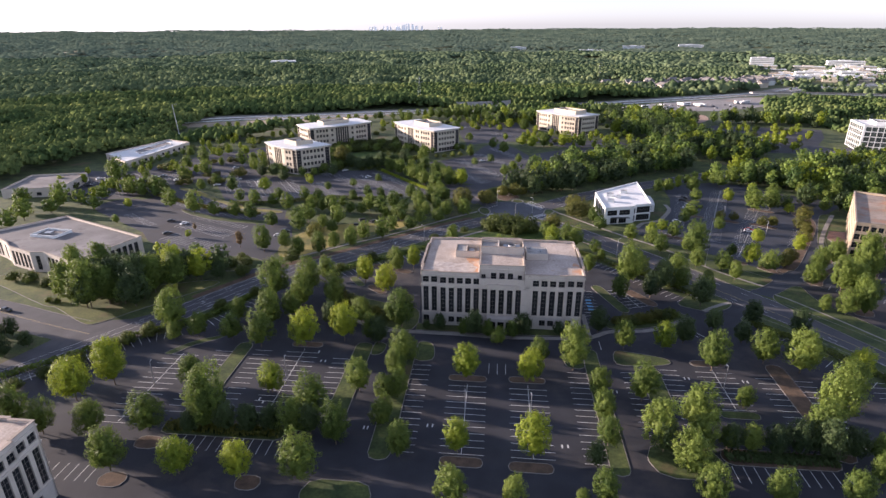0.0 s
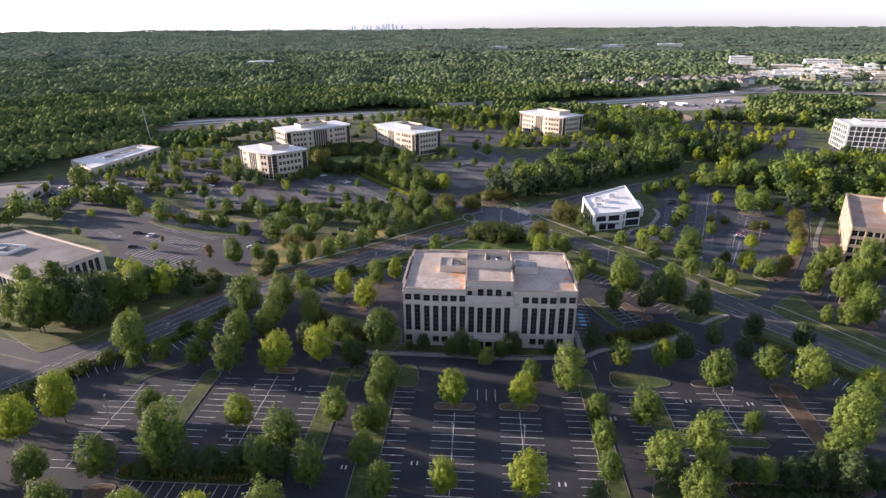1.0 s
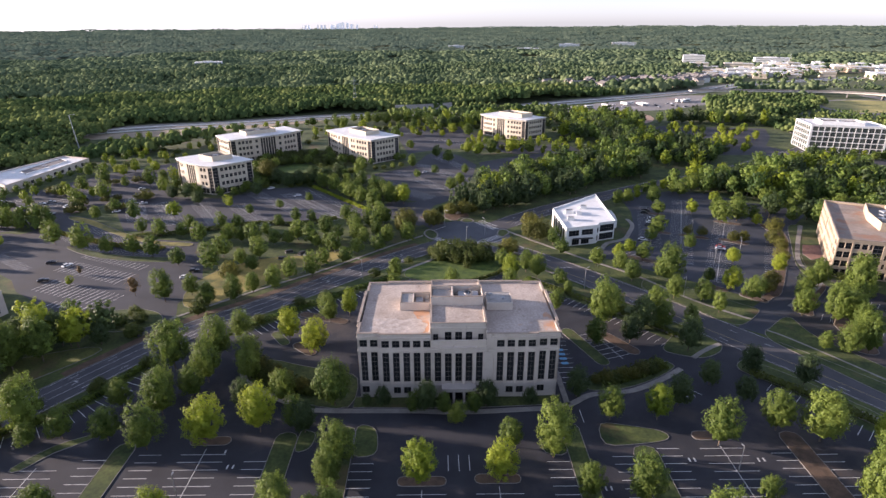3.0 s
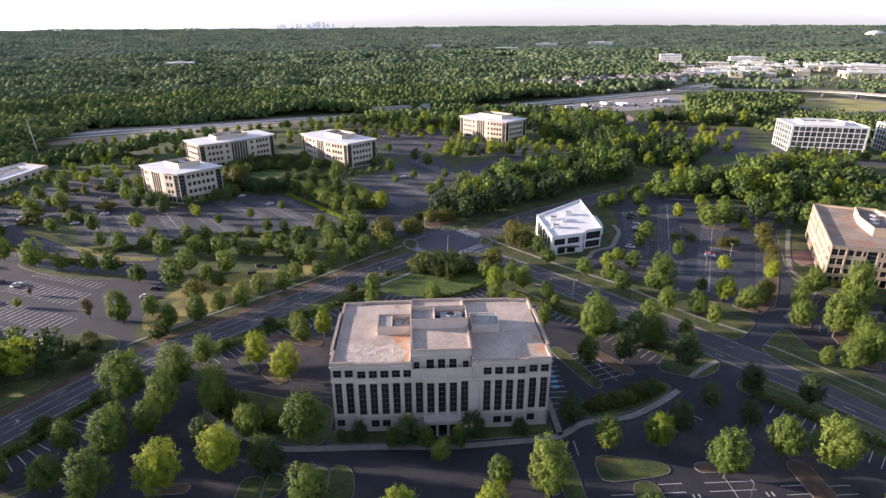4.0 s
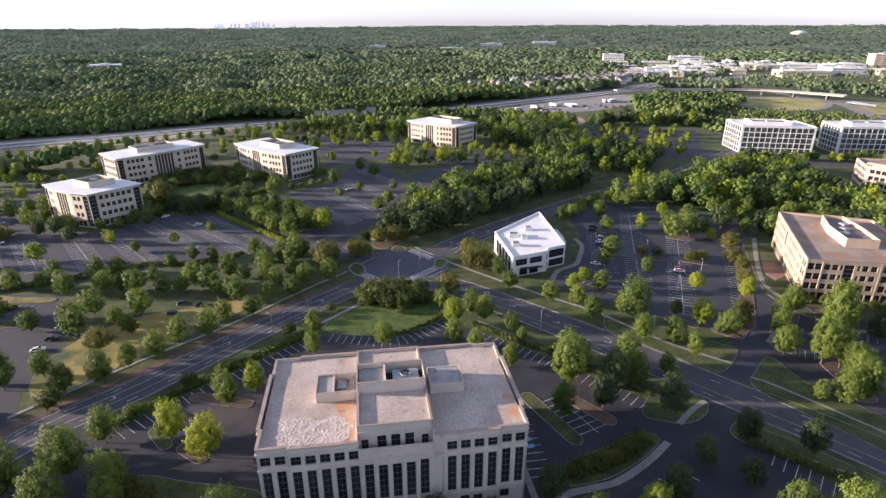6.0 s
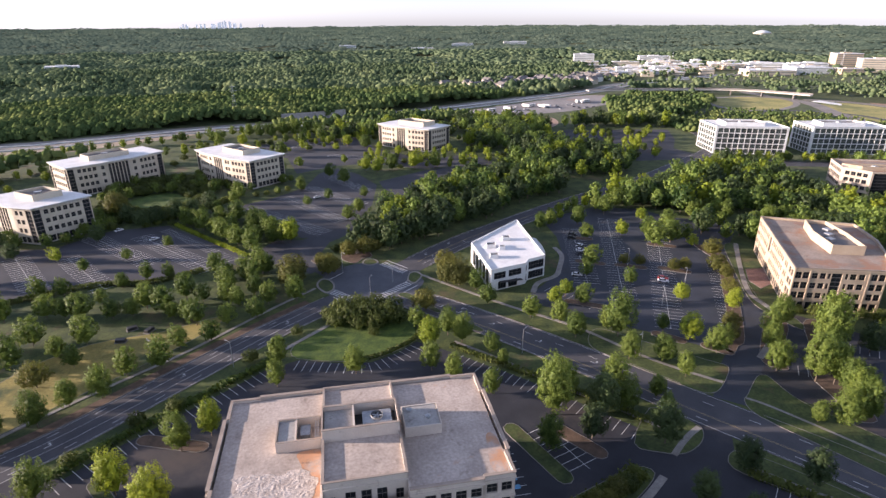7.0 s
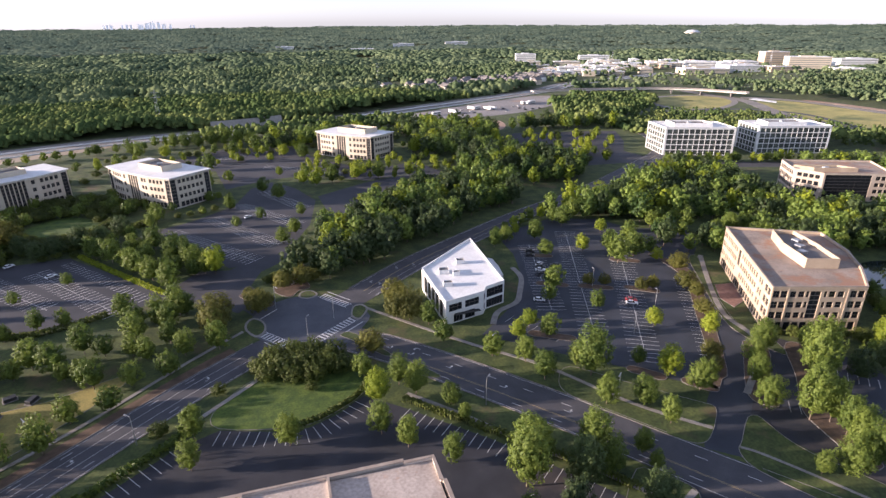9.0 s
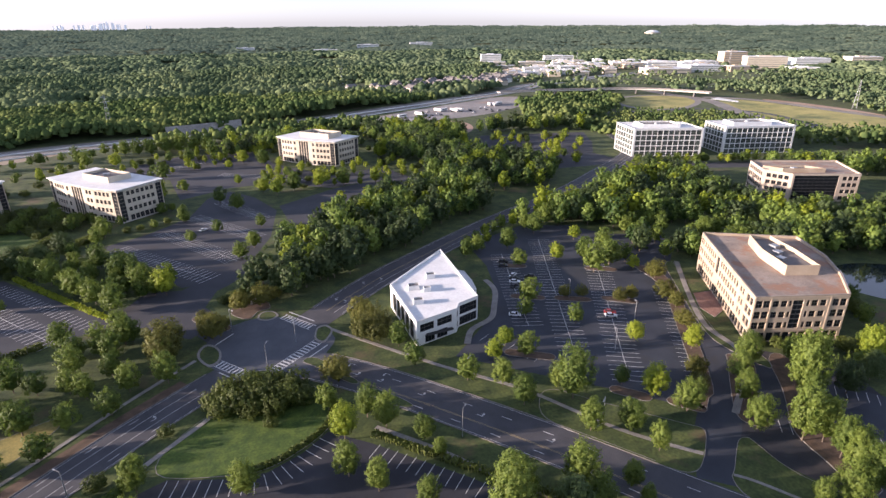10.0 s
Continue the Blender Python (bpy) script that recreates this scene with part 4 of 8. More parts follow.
def office(name, label, plan, height, storeys, material, glass, roof, bay=3.0, ww=1.8, wh=1.9, sill=1.0, nx=2, nz=1, margin=1.5, corner=0.0, centre=(), eave=0.0, base=None, pent=None, pent_mat=None, ground=None, category="office building"):
    """An office block over a plan given anticlockwise: storeys of windows, glazed corners and bays, parapet, roof and roof house."""
    plan = [Vector(p) for p in plan]
    at = plan[0].copy()
    t = thing(name, Matrix.Translation((at.x, at.y, 0)), label, category)
    pts = [tuple(p - at) for p in plan]
    step = (height - 1.2) / storeys
    for k, (a, b) in enumerate(zip(pts, pts[1:] + pts[:1])):
        n = (Vector(b) - Vector(a)).length
        bands, taken, sides = [], [], [False, False]
        m = len(pts)
        if corner:
            d = (Vector(b) - Vector(a)).normalized()
            before, after = (Vector(a) - Vector(pts[k - 1])).normalized(), (Vector(pts[(k + 2) % m]) - Vector(b)).normalized()
            for u, sharp in ((0.35, before.dot(d) < 0.5), (n - corner - 0.35, after.dot(d) < 0.5)):
                if sharp:
                    sides[0 if u < n / 2 else 1] = True
                    bands.append((u, corner, 0.8, height - 2.4, 2, storeys * 2))
                    taken.append((u - 0.4, u + corner + 0.4))
        for edge, share, width in centre:
            if edge == k:
                u = n * share - width / 2
                strips = max(1, round(width / 2.1)) if width < 20 else 1
                for q in range(strips):
                    bands.append((u + q * width / strips, width / strips - (0.55 if strips > 1 else 0.0), 0.6 if width < 20 else 0.3, height - (2.2 if width < 20 else 1.4), 2 if strips > 1 or width < 20 else 9, storeys * 2))
                taken.append((u - 0.5, u + width + 0.5))
        for s in range(storeys):
            free = [0.35 + corner + 0.5 if sides[0] else margin, n - (0.35 + corner + 0.5 if sides[1] else margin)]
            for u in (free[0] + u for u in even_bays(free[1] - free[0], bay, ww, 0.0)):
                if not any(x < u + ww and u < y for x, y in taken):
                    low = ground if ground and s == 0 else (sill, wh)
                    bands.append((u, ww + (0.5 if low is ground else 0.0), s * step + low[0], low[1], nx, nz))
        wall(t, a, b, 0, height - (0.0 if not eave else 0.45), bands, material, glass, far=at.y > 340 or at.x < -130)
    part("roof", prism(pts if eave else sideways(pts, 0.41, True), height - 1.5, height - (0.9 if not eave else 0.453)), roof, t)
    if eave:
        part("eave", prism(sideways(pts, -eave, True), height - 0.45, height), roof, t)
    else:
        part("coping", ring(pts, 0.12, 0.52, height, height + 0.12), M_COPING if material is not M_WHITE else M_WHITE, t)
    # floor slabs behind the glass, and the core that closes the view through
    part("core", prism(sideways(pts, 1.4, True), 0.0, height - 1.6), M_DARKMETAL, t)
    if base:
        part("plinth", ring(pts, 0.10, 0.0, 0.0, 0.7), base, t)
    top = height - 0.9 if not eave else height
    for (x0, x1, y0, y1, h) in pent or ():
        # given as shares along the first and last edge
        ends = [Vector(p) for p in pts]
        if corner:
            ends = [p for a, p, b in zip(ends[-1:] + ends[:-1], ends, ends[1:] + ends[:1]) if (p - a).normalized().dot((b - p).normalized()) < 0.5]
        e1, e2 = ends[1] - ends[0], ends[-1] - ends[0]
        q = [tuple(e1 * x + e2 * y) for x, y in ((x0, y0), (x1, y0), (x1, y1), (x0, y1))]
        house = part("roof_house", ring(q, 0.0, 0.35, top, top + h), pent_mat or material, t)
        part("deck", prism(sideways(q, 0.36, True), top, top + h * 0.55), M_GREYROOF, house)
        mid = sum((Vector(p) for p in q), Vector((0, 0))) / 4
        bm = boxes((mid.x - 1.6, mid.x + 1.6, mid.y - 1.2, mid.y + 1.2, top + h * 0.55, top + h * 0.9))
        part("air_unit", bm, M_METAL, house)
    return t


def plant_house(place, label):
    """A low open box of walls that stands on a roof, with plant inside."""
    x, y, h = place
    q = [(-7, -5), (6, -8), (9, 1), (-4, 4)]
    t = thing("roof_kerb", pose(x, y, 8.6, 0, 0, 0), label, "roof plant")
    part("kerb_wall", ring(q, 0, 0.5, 0, h), M_WHITE, t)
    part("plant_floor", prism(sideways(q, 0.51, True), 0, 0.3), M_GREYROOF, t)
    part("air_unit", boxes((-2, 1, -3, 0, 0.3, 1.1)), M_METAL, t)


def quad(f, r, l, bow=None):
    """A plan from its near corner, the corner to its right and the corner to its left; one side (0 or 3) may bow out."""
    f, r, l = Vector(f), Vector(r), Vector(l)
    q = [f, r, r + l - f, l]
    if bow is None:
        return [tuple(p) for p in q]
    out = []
    for k in range(4):
        a, b = q[k], q[(k + 1) % 4]
        out.append(tuple(a))
        if k == bow:
            d = (b - a).normalized()
            for share in (0.3, 0.7):
                out.append(tuple(a.lerp(b, share) + Vector((d.y, -d.x)) * 2.2))
    return out


CREAM = dict(height=18.8, storeys=4, material=M_CREAM, glass=M_GLASS, roof=M_MEMBRANE, bay=2.85, ww=1.95, wh=2.25, sill=1.2, nz=2, margin=0.3, corner=3.4, ground=(0.4, 3.1), eave=1.3, base=M_BASE, pent_mat=M_CREAM)
office("office_block", "cream concrete office with a white overhanging roof, beside shrubs", quad((-98.7, 400.4), (-77.4, 416.2), (-127.4, 426.7), 3), pent=[(0.28, 0.78, 0.28, 0.66, 3.2)], centre=[(4, 0.5, 9.0)], **CREAM)
office("office_block", "long cream office with a dark glass entrance bay", quad((-106.4, 486.0), (-58.0, 521.6), (-121.5, 506.8), 0), pent=[(0.28, 0.70, 0.30, 0.78, 3.0)], centre=[(1, 0.5, 13.0)], **CREAM)
office("office_block", "cream office with white roof beside a grove", quad((0.0, 471.9), (21.7, 487.5), (-35.6, 518.8), 3), pent=[(0.28, 0.78, 0.28, 0.66, 3.2)], centre=[(4, 0.45, 9.0)], **CREAM)
office("office_block", "cream office standing before the far woods", quad((139.8, 545.9), (162.6, 560.0), (106.4, 587.0), 3), pent=[(0.25, 0.8, 0.2, 0.7, 3.8)], centre=[(4, 0.50, 9.0)], **CREAM)
GRID = dict(height=22.0, storeys=5, material=M_WHITE, glass=M_GRIDGLASS, roof=M_MEMBRANE, bay=4.4, ww=3.9, wh=3.55, sill=0.4, nx=2, nz=2, margin=0.5, pent_mat=M_WHITE)
office("grid_office", "white office with a grid of bluish windows", quad((362, 471), (412.5, 447.5), (372, 502)), pent=[(0.2, 0.75, 0.3, 0.8, 3.0)], **GRID)
office("grid_office", "second white office with a grid of bluish windows", quad((434, 444.5), (489.7, 423), (444.3, 473.4)), pent=[(0.2, 0.75, 0.3, 0.8, 3.0)], **GRID)
M_BROWN = surface("brown_concrete", (0.39, 0.325, 0.255), (0.47, 0.395, 0.315), 0.2, 0.8, 0.04, 3.0, strength=0.10)
office("glass_office", "tan office with a dark glass front among trees", [(357.3, 336.2), (382.4, 323.3), (392.6, 318.0), (415, 346), (366, 371), (351.7, 351.3)], 17.0, 4, M_BROWN, M_GLASS, M_TANROOF, bay=3.2, ww=2.5, wh=2.4, sill=1.0, margin=0.8, centre=[(0, 0.5, 26.0)], pent=[(0.15, 1.05, 0.6, 1.3, 2.6)], pent_mat=M_TAN)


def tan_office():
    """Four storeys of tan concrete: corner bays of large windows, a dark slot in each long face, a glazed ground floor."""
    plan = [(192.3, 239.6), (222, 227), (236, 238), (248, 251), (258, 269), (227, 290)]
    at = Vector(plan[0])
    t = thing("tan_office", Matrix.Translation((at.x, at.y, 0)), "tan concrete four-storey office with rows of dark windows", "office building")
    pts = [tuple(Vector(p) - at) for p in plan]
    h, floors = 17.2, (5.1, 9.1, 13.1)
    front = [(6.4, 2.1, 0), (9.2, 2.1, 0), (11.9, 1.0, 0), (17.9, 1.0, 0), (19.6, 2.2, 0), (22.6, 2.2, 0), (0.6, 2.3, 1), (3.2, 2.3, 1), (26.9, 2.2, 1), (29.5, 2.2, 1)]
    side = [(0.7, 1.6, 0), (2.9, 1.6, 0)] + [(6.0 + 2.5 * i, 1.5, 0) for i in range(6)] + [(26.6 + 2.5 * i, 1.5, 0) for i in range(8)] + [(48.2, 1.5, 0), (50.5, 1.5, 0), (54.6, 2.4, 1), (57.5, 2.4, 1)]
    for k, (a, b) in enumerate(zip(pts, pts[1:] + pts[:1])):
        n = (Vector(b) - Vector(a)).length
        rows = front if k == 0 else side if k == 5 else [(u, 2.1, 0) for u in even_bays(n, 3.0, 2.1, 0.5)]
        holes = [(u, w, z - (0.15 if big else 0.0), 2.65 if big else 2.3, 2, 2) for u, w, big in rows for z in floors]
        if k == 0:
            holes.append((13.3, 3.6, 4.95, 10.5, 2, 6))
        if k == 5:
            holes.append((22.0, 2.8, 8.9, 6.6, 2, 4))
        holes += [(u, 2.35, 0.35, 3.25, 1, 1) for u in even_bays(n, 2.8, 2.35, 0.5)]
        wall(t, a, b, 0, h, holes, M_TAN, M_GLASS, 0.45, 0.28)
    part("string_course", ring(pts, 0.16, 0.0, 4.05, 4.4), M_TAN, t)
    part("cornice", ring(pts, 0.14, 0.0, h - 0.95, h - 0.6), M_TAN, t)
    part("coping", ring(pts, 0.20, 0.52, h, h + 0.14), M_COPING, t)
    part("roof", prism(sideways(pts, 0.46, True), h - 1.5, h - 0.9), M_TANROOF, t)
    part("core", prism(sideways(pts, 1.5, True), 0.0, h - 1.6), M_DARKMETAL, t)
    # shallow joints stand proud at the corner bays
    d = (Vector(pts[1]) - Vector(pts[0])).normalized()
    for u in (5.8, 26.1):
        q = Vector(pts[0]) + d * u
        rib = part("pilaster", boxes((-0.25, 0.25, -0.16, -0.003, 0.0, h - 0.96)), M_TAN, t)
        rib.matrix_basis = Matrix.Translation((q.x, q.y, 0)) @ Matrix.Rotation(math.atan2(d.y, d.x), 4, "Z")
    return t


tan_office()
office("low_office", "low two-storey pale office with a weathered grey roof", [(-151.4, 219.1), (-136.9, 248.5), (-190.2, 279.7), (-214, 254.5), (-199, 245.2), (-194.5, 241.6), (-190, 236.8), (-176, 229.5), (-170, 229.2)], 9.5, 1, M_PRECAST, M_GLASS, M_GREYROOF, bay=2.9, ww=2.0, wh=6.6, sill=1.1, nx=2, nz=4, margin=0.5)
plant_house((-183, 256, 1.3), "low pale kerb wall round plant on the grey roof")
office("flat_warehouse", "long low white flat-roofed building before the woods", [(-233, 422), (-216, 499), (-239.5, 511), (-264, 452)], 5.2, 1, M_PRECAST, M_GLASS, M_MEMBRANE, bay=7.0, ww=3.0, wh=2.2, sill=1.0, margin=2, pent=[(0.3, 0.8, 0.3, 0.6, 0.8)], pent_mat=M_MEMBRANE)
office("flat_warehouse", "low grey flat-roofed building among trees", quad((-270, 343), (-236, 349), (-275, 380)), 6.0, 1, M_PRECAST, M_GLASS, M_GREYROOF, bay=7.0, ww=3.0, wh=2.2, sill=1.0, margin=2)


def white_office():
    """Two-storey white building with an angled plan, dark window bands and roof lights."""
    plan = [(92, 286.8), (108.3, 289.4), (110.6, 292.4), (119.5, 294.4), (127, 340.4), (94.7, 317.5)]
    at = Vector(plan[0])
    t = thing("white_office", Matrix.Translation((at.x, at.y, 0)), "white two-storey angular office with roof lights", "office building")
    pts = [tuple(Vector(p) - at) for p in plan]
    h = 9.5
    for k, (a, b) in enumerate(zip(pts, pts[1:] + pts[:1])):
        n = (Vector(b) - Vector(a)).length
        holes = []
        if k == 0:
            holes = [(1.4, 5.6, 4.9, 2.9, 3, 2), (8.3, 6.2, 4.9, 2.9, 3, 2), (3.4, 4.0, 0.3, 3.2, 3, 1), (8.3, 4.4, 0.3, 3.2, 3, 1)]
        elif k == 1:
            holes = [(0.5, n - 1.0, 4.8, 3.0, 2, 1), (0.5, n - 1.0, 0.6, 3.2, 2, 1)]
        elif k == 2:
            holes = [(0.5, n - 1.0, 4.6, 3.6, 6, 2), (0.5, n - 1.0, 0.4, 3.4, 6, 1)]
        else:
            holes = [(u, 4.1, 0.6, 7.2, 2, 4) for u in even_bays(n, 5.0, 4.1, 0.8)]
        wall(t, a, b, 0, h, holes, M_WHITE, M_GLASS)
    part("roof", prism(sideways(pts, 0.41, True), h - 1.2, h - 0.5), M_MEMBRANE, t)
    part("coping", ring(pts, 0.10, 0.5, h, h + 0.12), M_WHITE, t)
    part("core", prism(sideways(pts, 1.3, True), 0, h - 1.3), M_DARKMETAL, t)
    bm = boxes((3.5, 13.2, -1.6, -0.01, 4.05, 4.25))
    part("canopy", bm, M_DARKMETAL, t, "dark entrance canopy")
    for x, y, w in ((6.5, 13.0, 3.4), (9.6, 24.3, 4.0), (13.2, 20.3, 2.6), (19.4, 30.5, 3.4)):
        lx, ly = x, y
        q = [(lx - w * .62, ly - w * .28), (lx + w * .38, ly - w * .48), (lx + w * .62, ly + w * .28), (lx - w * .38, ly + w * .48)]
        house = part("roof_light", ring(q, 0.0, 0.3, h - 0.5, h + 1.2), M_WHITE, t)
        part("curb_deck", prism(sideways(q, 0.31, True), h - 0.5, h + 0.75), M_GREYROOF, house)
    # glazed lean-to on the far side
    ann = thing("lean_to", Matrix.Translation((at.x, at.y, 0)), "low white glazed annex beside the white office", "annex")
    q = [tuple(Vector(p) - at) for p in ((122.2, 308), (127.4, 309.2), (129.6, 317), (131.0, 326), (126.2, 331.5))]
    for a, b in zip(q, q[1:] + q[:1]):
        n = (Vector(b) - Vector(a)).length
        wall(ann, a, b, 0, 4.2, [(u, 2.2, 0.6, 2.8, 2, 2) for u in even_bays(n, 2.9, 2.2, 0.3)], M_WHITE, M_BLUEGLASS, 0.3)
    part("roof", prism(sideways(q, 0.31, True), 3.6, 3.95), M_MEMBRANE, ann)
    part("core", prism(sideways(q, 1.0, True), 0.0, 3.5), M_DARKMETAL, ann)


white_office()


def tan_roof_house():
    """The long screen wall on the tan office's roof, a separate structure standing on it."""
    f, e = Vector((218.5, 247.3)), Vector((13.5, 28.5)).normalized()
    s = Vector((e.y, -e.x))
    q = [tuple(f), tuple(f + s * 12), tuple(f + s * 12.5 + e * 15), tuple(f + s * 11 + e * 30), tuple(f + s * 3 + e * 31), tuple(f - s * 0.3 + e * 16)]
    t = thing("roof_screen", Matrix.Identity(4), "tan screen wall round plant on the tan office roof", "roof plant")
    part("screen_wall", ring(q, 0, 0.4, 16.3, 20.2), M_TAN, t)
    part("deck", prism(sideways(q, 0.41, True), 16.3, 18.6), M_GREYROOF, t)
    for k in range(3):
        c = Vector(q[0]).lerp(Vector(q[3]), 0.3 + 0.2 * k)
        part("air_unit", boxes((c.x - 1.4, c.x + 1.4, c.y - 1.4, c.y + 1.4, 18.6, 19.7)), M_METAL, t)


tan_roof_house()


def ripples(x0, x1, y0, y1, z):
    """A wrinkled sheet of gravel with an uneven outline that sinks into the roof at its edge."""
    nx, ny = 110, 62
    bm = bmesh.new()
    grid = []
    for j in range(ny + 1):
        row = []
        for i in range(nx + 1):
            u, v = i / nx, j / ny
            x, y = x0 + (x1 - x0) * u, y0 + (y1 - y0) * v
            edge = 1.0 - max(abs(2 * u - 1), abs(2 * v - 1)) + 0.35 * noise.noise(Vector((x, y, 2)) * 0.35)
            ridge = abs(noise.noise(Vector((x * 1.1, y * 1.9, 4)))) + 0.5 * abs(noise.noise(Vector((x * 2.6, y * 3.2, 7))))
            row.append(bm.verts.new((x, y, z + (0.02 + 0.13 * ridge if edge > 0.10 else -0.03))))
        grid.append(row)
    for j in range(ny):
        for i in range(nx):
            bm.faces.new((grid[j][i], grid[j][i + 1], grid[j + 1][i + 1], grid[j + 1][i]))
    return bm


def main_office(m, label):
    """Five storeys of pale precast stone: grey base, tall window bays between piers, an attic row, stepped parapet and a raised centre."""
    t = thing("main_office", m, label, "office building")
    W, D, H = 56.6, 33.0, 21.1
    s = 0.6
    plan = [(0, 0), (6.2, 0), (6.2, -s), (50.4, -s), (50.4, 0), (W, 0), (W, 6.2), (W + s, 6.2), (W + s, D - 6.6), (W, D - 6.6), (W, D), (50.6, D), (50.6, D + s), (6.2, D + s), (6.2, D), (0, D), (0, D - 6.6), (-s, D - 6.6), (-s, 6.2), (0, 6.2)]
    bay, w = 2.93, 1.9
    c0, c1, top, recess = 20.4, 36.1, 23.3, 1.6

    def holes_of(u0, n, front):
        """Window bays of one face: tall, attic and base windows on the common grid."""
        count = int(round((n - 0.6) / bay))
        start = (n - count * bay) / 2
        high, low = [], []
        for i in range(count):
            u = start + i * bay + (bay - w) / 2
            high.append((u, w, 5.4, 9.7, 2, 6))
            if not (front and c0 - 1 < u0 + u < c1 - 0.5):
                high.append((u - 0.12, w + 0.24, 16.7, 2.3, 2, 2))
            if (n < 8 and i == 0) or (n > 8 and i in ((1, 2, count - 3, count - 2) if front else (1, 2, 4, 5, count - 3, count - 2))):
                low.append((u - 0.1, w + 0.2, 1.4, 2.3, 2, 1))
        return high, low

    for a, b in zip(plan, plan[1:] + plan[:1]):
        n = (Vector(b) - Vector(a)).length
        if n < 1:
            part("return_wall", ribbon([a, b], 0.4, 0.0, 0, H), M_PRECAST, t)
            continue
        front = a == (6.2, -s)
        high, low = holes_of(a[0], n, front)
        wall(t, a, b, 0, 4.6, low, M_BASE, M_GLASS, 0.5, 0.30, "base_wall")
        if not front:
            wall(t, a, b, 4.6, H, high, M_PRECAST, M_GLASS, 0.45, 0.30)
            continue
        for u0, u1, z1 in ((6.2, c0, H), (c0, c1, 16.4), (c1, 50.4, H)):
            some = [(h[0] + 6.2 - u0, *h[1:]) for h in high if u0 - 6.2 < h[0] < u1 - 6.2]
            wall(t, (u0, -s), (u1, -s), 4.6, z1, some, M_PRECAST, M_GLASS, 0.45, 0.30)
    walk_round = [(c1, -s)] + plan[3:] + plan[:3] + [(c0, -s)]
    notched = plan[:3] + [(c0, -s), (c0, recess), (c1, recess), (c1, -s)] + plan[3:]
    part("string_course", ring(plan, 0.18, 0.0, 15.45, 15.85), M_PRECAST, t)
    part("base_course", ring(plan, 0.14, 0.0, 4.6, 4.9), M_BASE, t)
    part("cornice", ribbon(walk_round, 0.0, -0.28, H - 1.35, H - 1.05), M_PRECAST, t)
    part("coping", ribbon(walk_round, 0.62, -0.16, H, H + 0.14), M_COPING, t)
    part("roof", prism([(0.46, 0.46), (6.66, 0.46), (6.66, 0.46 - s), (c0 - 0.41, 0.46 - s), (c0 - 0.41, recess + 0.46), (c1 + 0.41, recess + 0.46), (c1 + 0.41, 0.46 - s), (49.94, 0.46 - s), (49.94, 0.46), (W - 0.46, 0.46), (W - 0.46, D - 0.46), (0.46, D - 0.46)], 19.0, 20.55), M_ROOF, t)
    part("rust_patch", prism(smooth([(17.6, 0.4), (19.6, 0.3), (19.9, 6), (19.9, 13.6), (17.5, 14.1), (15.2, 13.4), (16.4, 9.5), (15.4, 6.5), (16.8, 3.2)], 4, True), 20.5, 20.5535), M_RUSTY, t, "rust-orange stain on the gravel roof")
    part("rust_patch", prism(smooth([(52.6, 2.0), (55.4, 1.2), (55.9, 6), (55.6, 11.5), (54, 12), (53.2, 8)], 4, True), 20.5, 20.5535), M_RUSTY, t, "rust-orange stain on the gravel roof")
    part("gravel_patch", ripples(3.2, 19.6, 0.4, 9.2, 20.55), M_RIPPLE, t, "rippled pale gravel on the roof")
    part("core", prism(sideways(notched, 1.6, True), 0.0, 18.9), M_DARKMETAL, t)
    for u in (c0 - 0.4, c1):
        part("recess_side", boxes((u, u + 0.4, 0.455 - s, recess - 0.005, 16.4, H - 0.004)), M_PRECAST, t)
    part("recess_floor", boxes((c0 + 0.004, c1 - 0.004, 0.46 - s, recess - 0.004, 16.1, 16.42)), M_PRECAST, t)
    part("recess_coping", boxes((c0 + 0.004, c1 - 0.004, -s - 0.2, 0.5 - s, 16.403, 16.56)), M_PRECAST, t)
    # piers stand proud between the bays of the front
    pm = finish("pier", boxes((0.0, 0.7, -0.2, 0.0, 4.9, 15.45)), M_PRECAST)
    for i in range(16):
        u = 6.2 + (44.2 - 15 * bay) / 2 + i * bay - 0.35
        part("pier", pm, None, t).matrix_basis = Matrix.Translation((u, -s - (0.35 if 6 <= i <= 9 else 0.0), 0))
    g0 = 6.325 + 6 * bay
    part("centre_lintel", boxes((g0 - 0.5, g0 + 3 * bay + 0.5, -s - 0.6, -s - 0.003, 15.2, 16.9)), M_PRECAST, t)
    part("centre_ledge", boxes((g0 - 0.7, g0 + 3 * bay + 0.7, -s - 0.8, -s + 0.1, 16.9, 17.1)), M_PRECAST, t)
    for k in range(4):
        part("centre_fill", boxes((g0 + k * bay - 0.35, g0 + k * bay + 0.35, -s - 0.349, -s - 0.003, 4.9, 15.2)), M_PRECAST, t)
    attic = [(g0 - c0 + k * bay + 0.5, 1.93, 17.3, 3.2, 2, 2) for k in range(3)] + [(0.7, 1.5, 17.2, 2.6, 2, 2), (13.4, 1.5, 17.2, 2.6, 2, 2)]
    wall(t, (c0, recess), (c1, recess), 16.2, top, attic, M_PRECAST, M_GLASS, 0.4, 0.25, "attic_wall")
    part("attic_cornice", boxes((c0 - 0.1, c1 + 0.1, recess - 0.25, recess - 0.003, 21.6, 21.9)), M_PRECAST, t)
    mid_v, rear = 21.0, 21.75
    for name, a, b, z1 in (("attic_side", (c1, recess), (c1, mid_v), top), ("attic_side", (c1, mid_v), (c1, D), rear), ("attic_back", (c1, D), (c0, D), rear), ("attic_side", (c0, D), (c0, mid_v), rear), ("attic_side", (c0, mid_v), (c0, recess), top)):
        wall(t, a, b, 20.0, z1, [], M_PRECAST, None, 0.4, name=name)
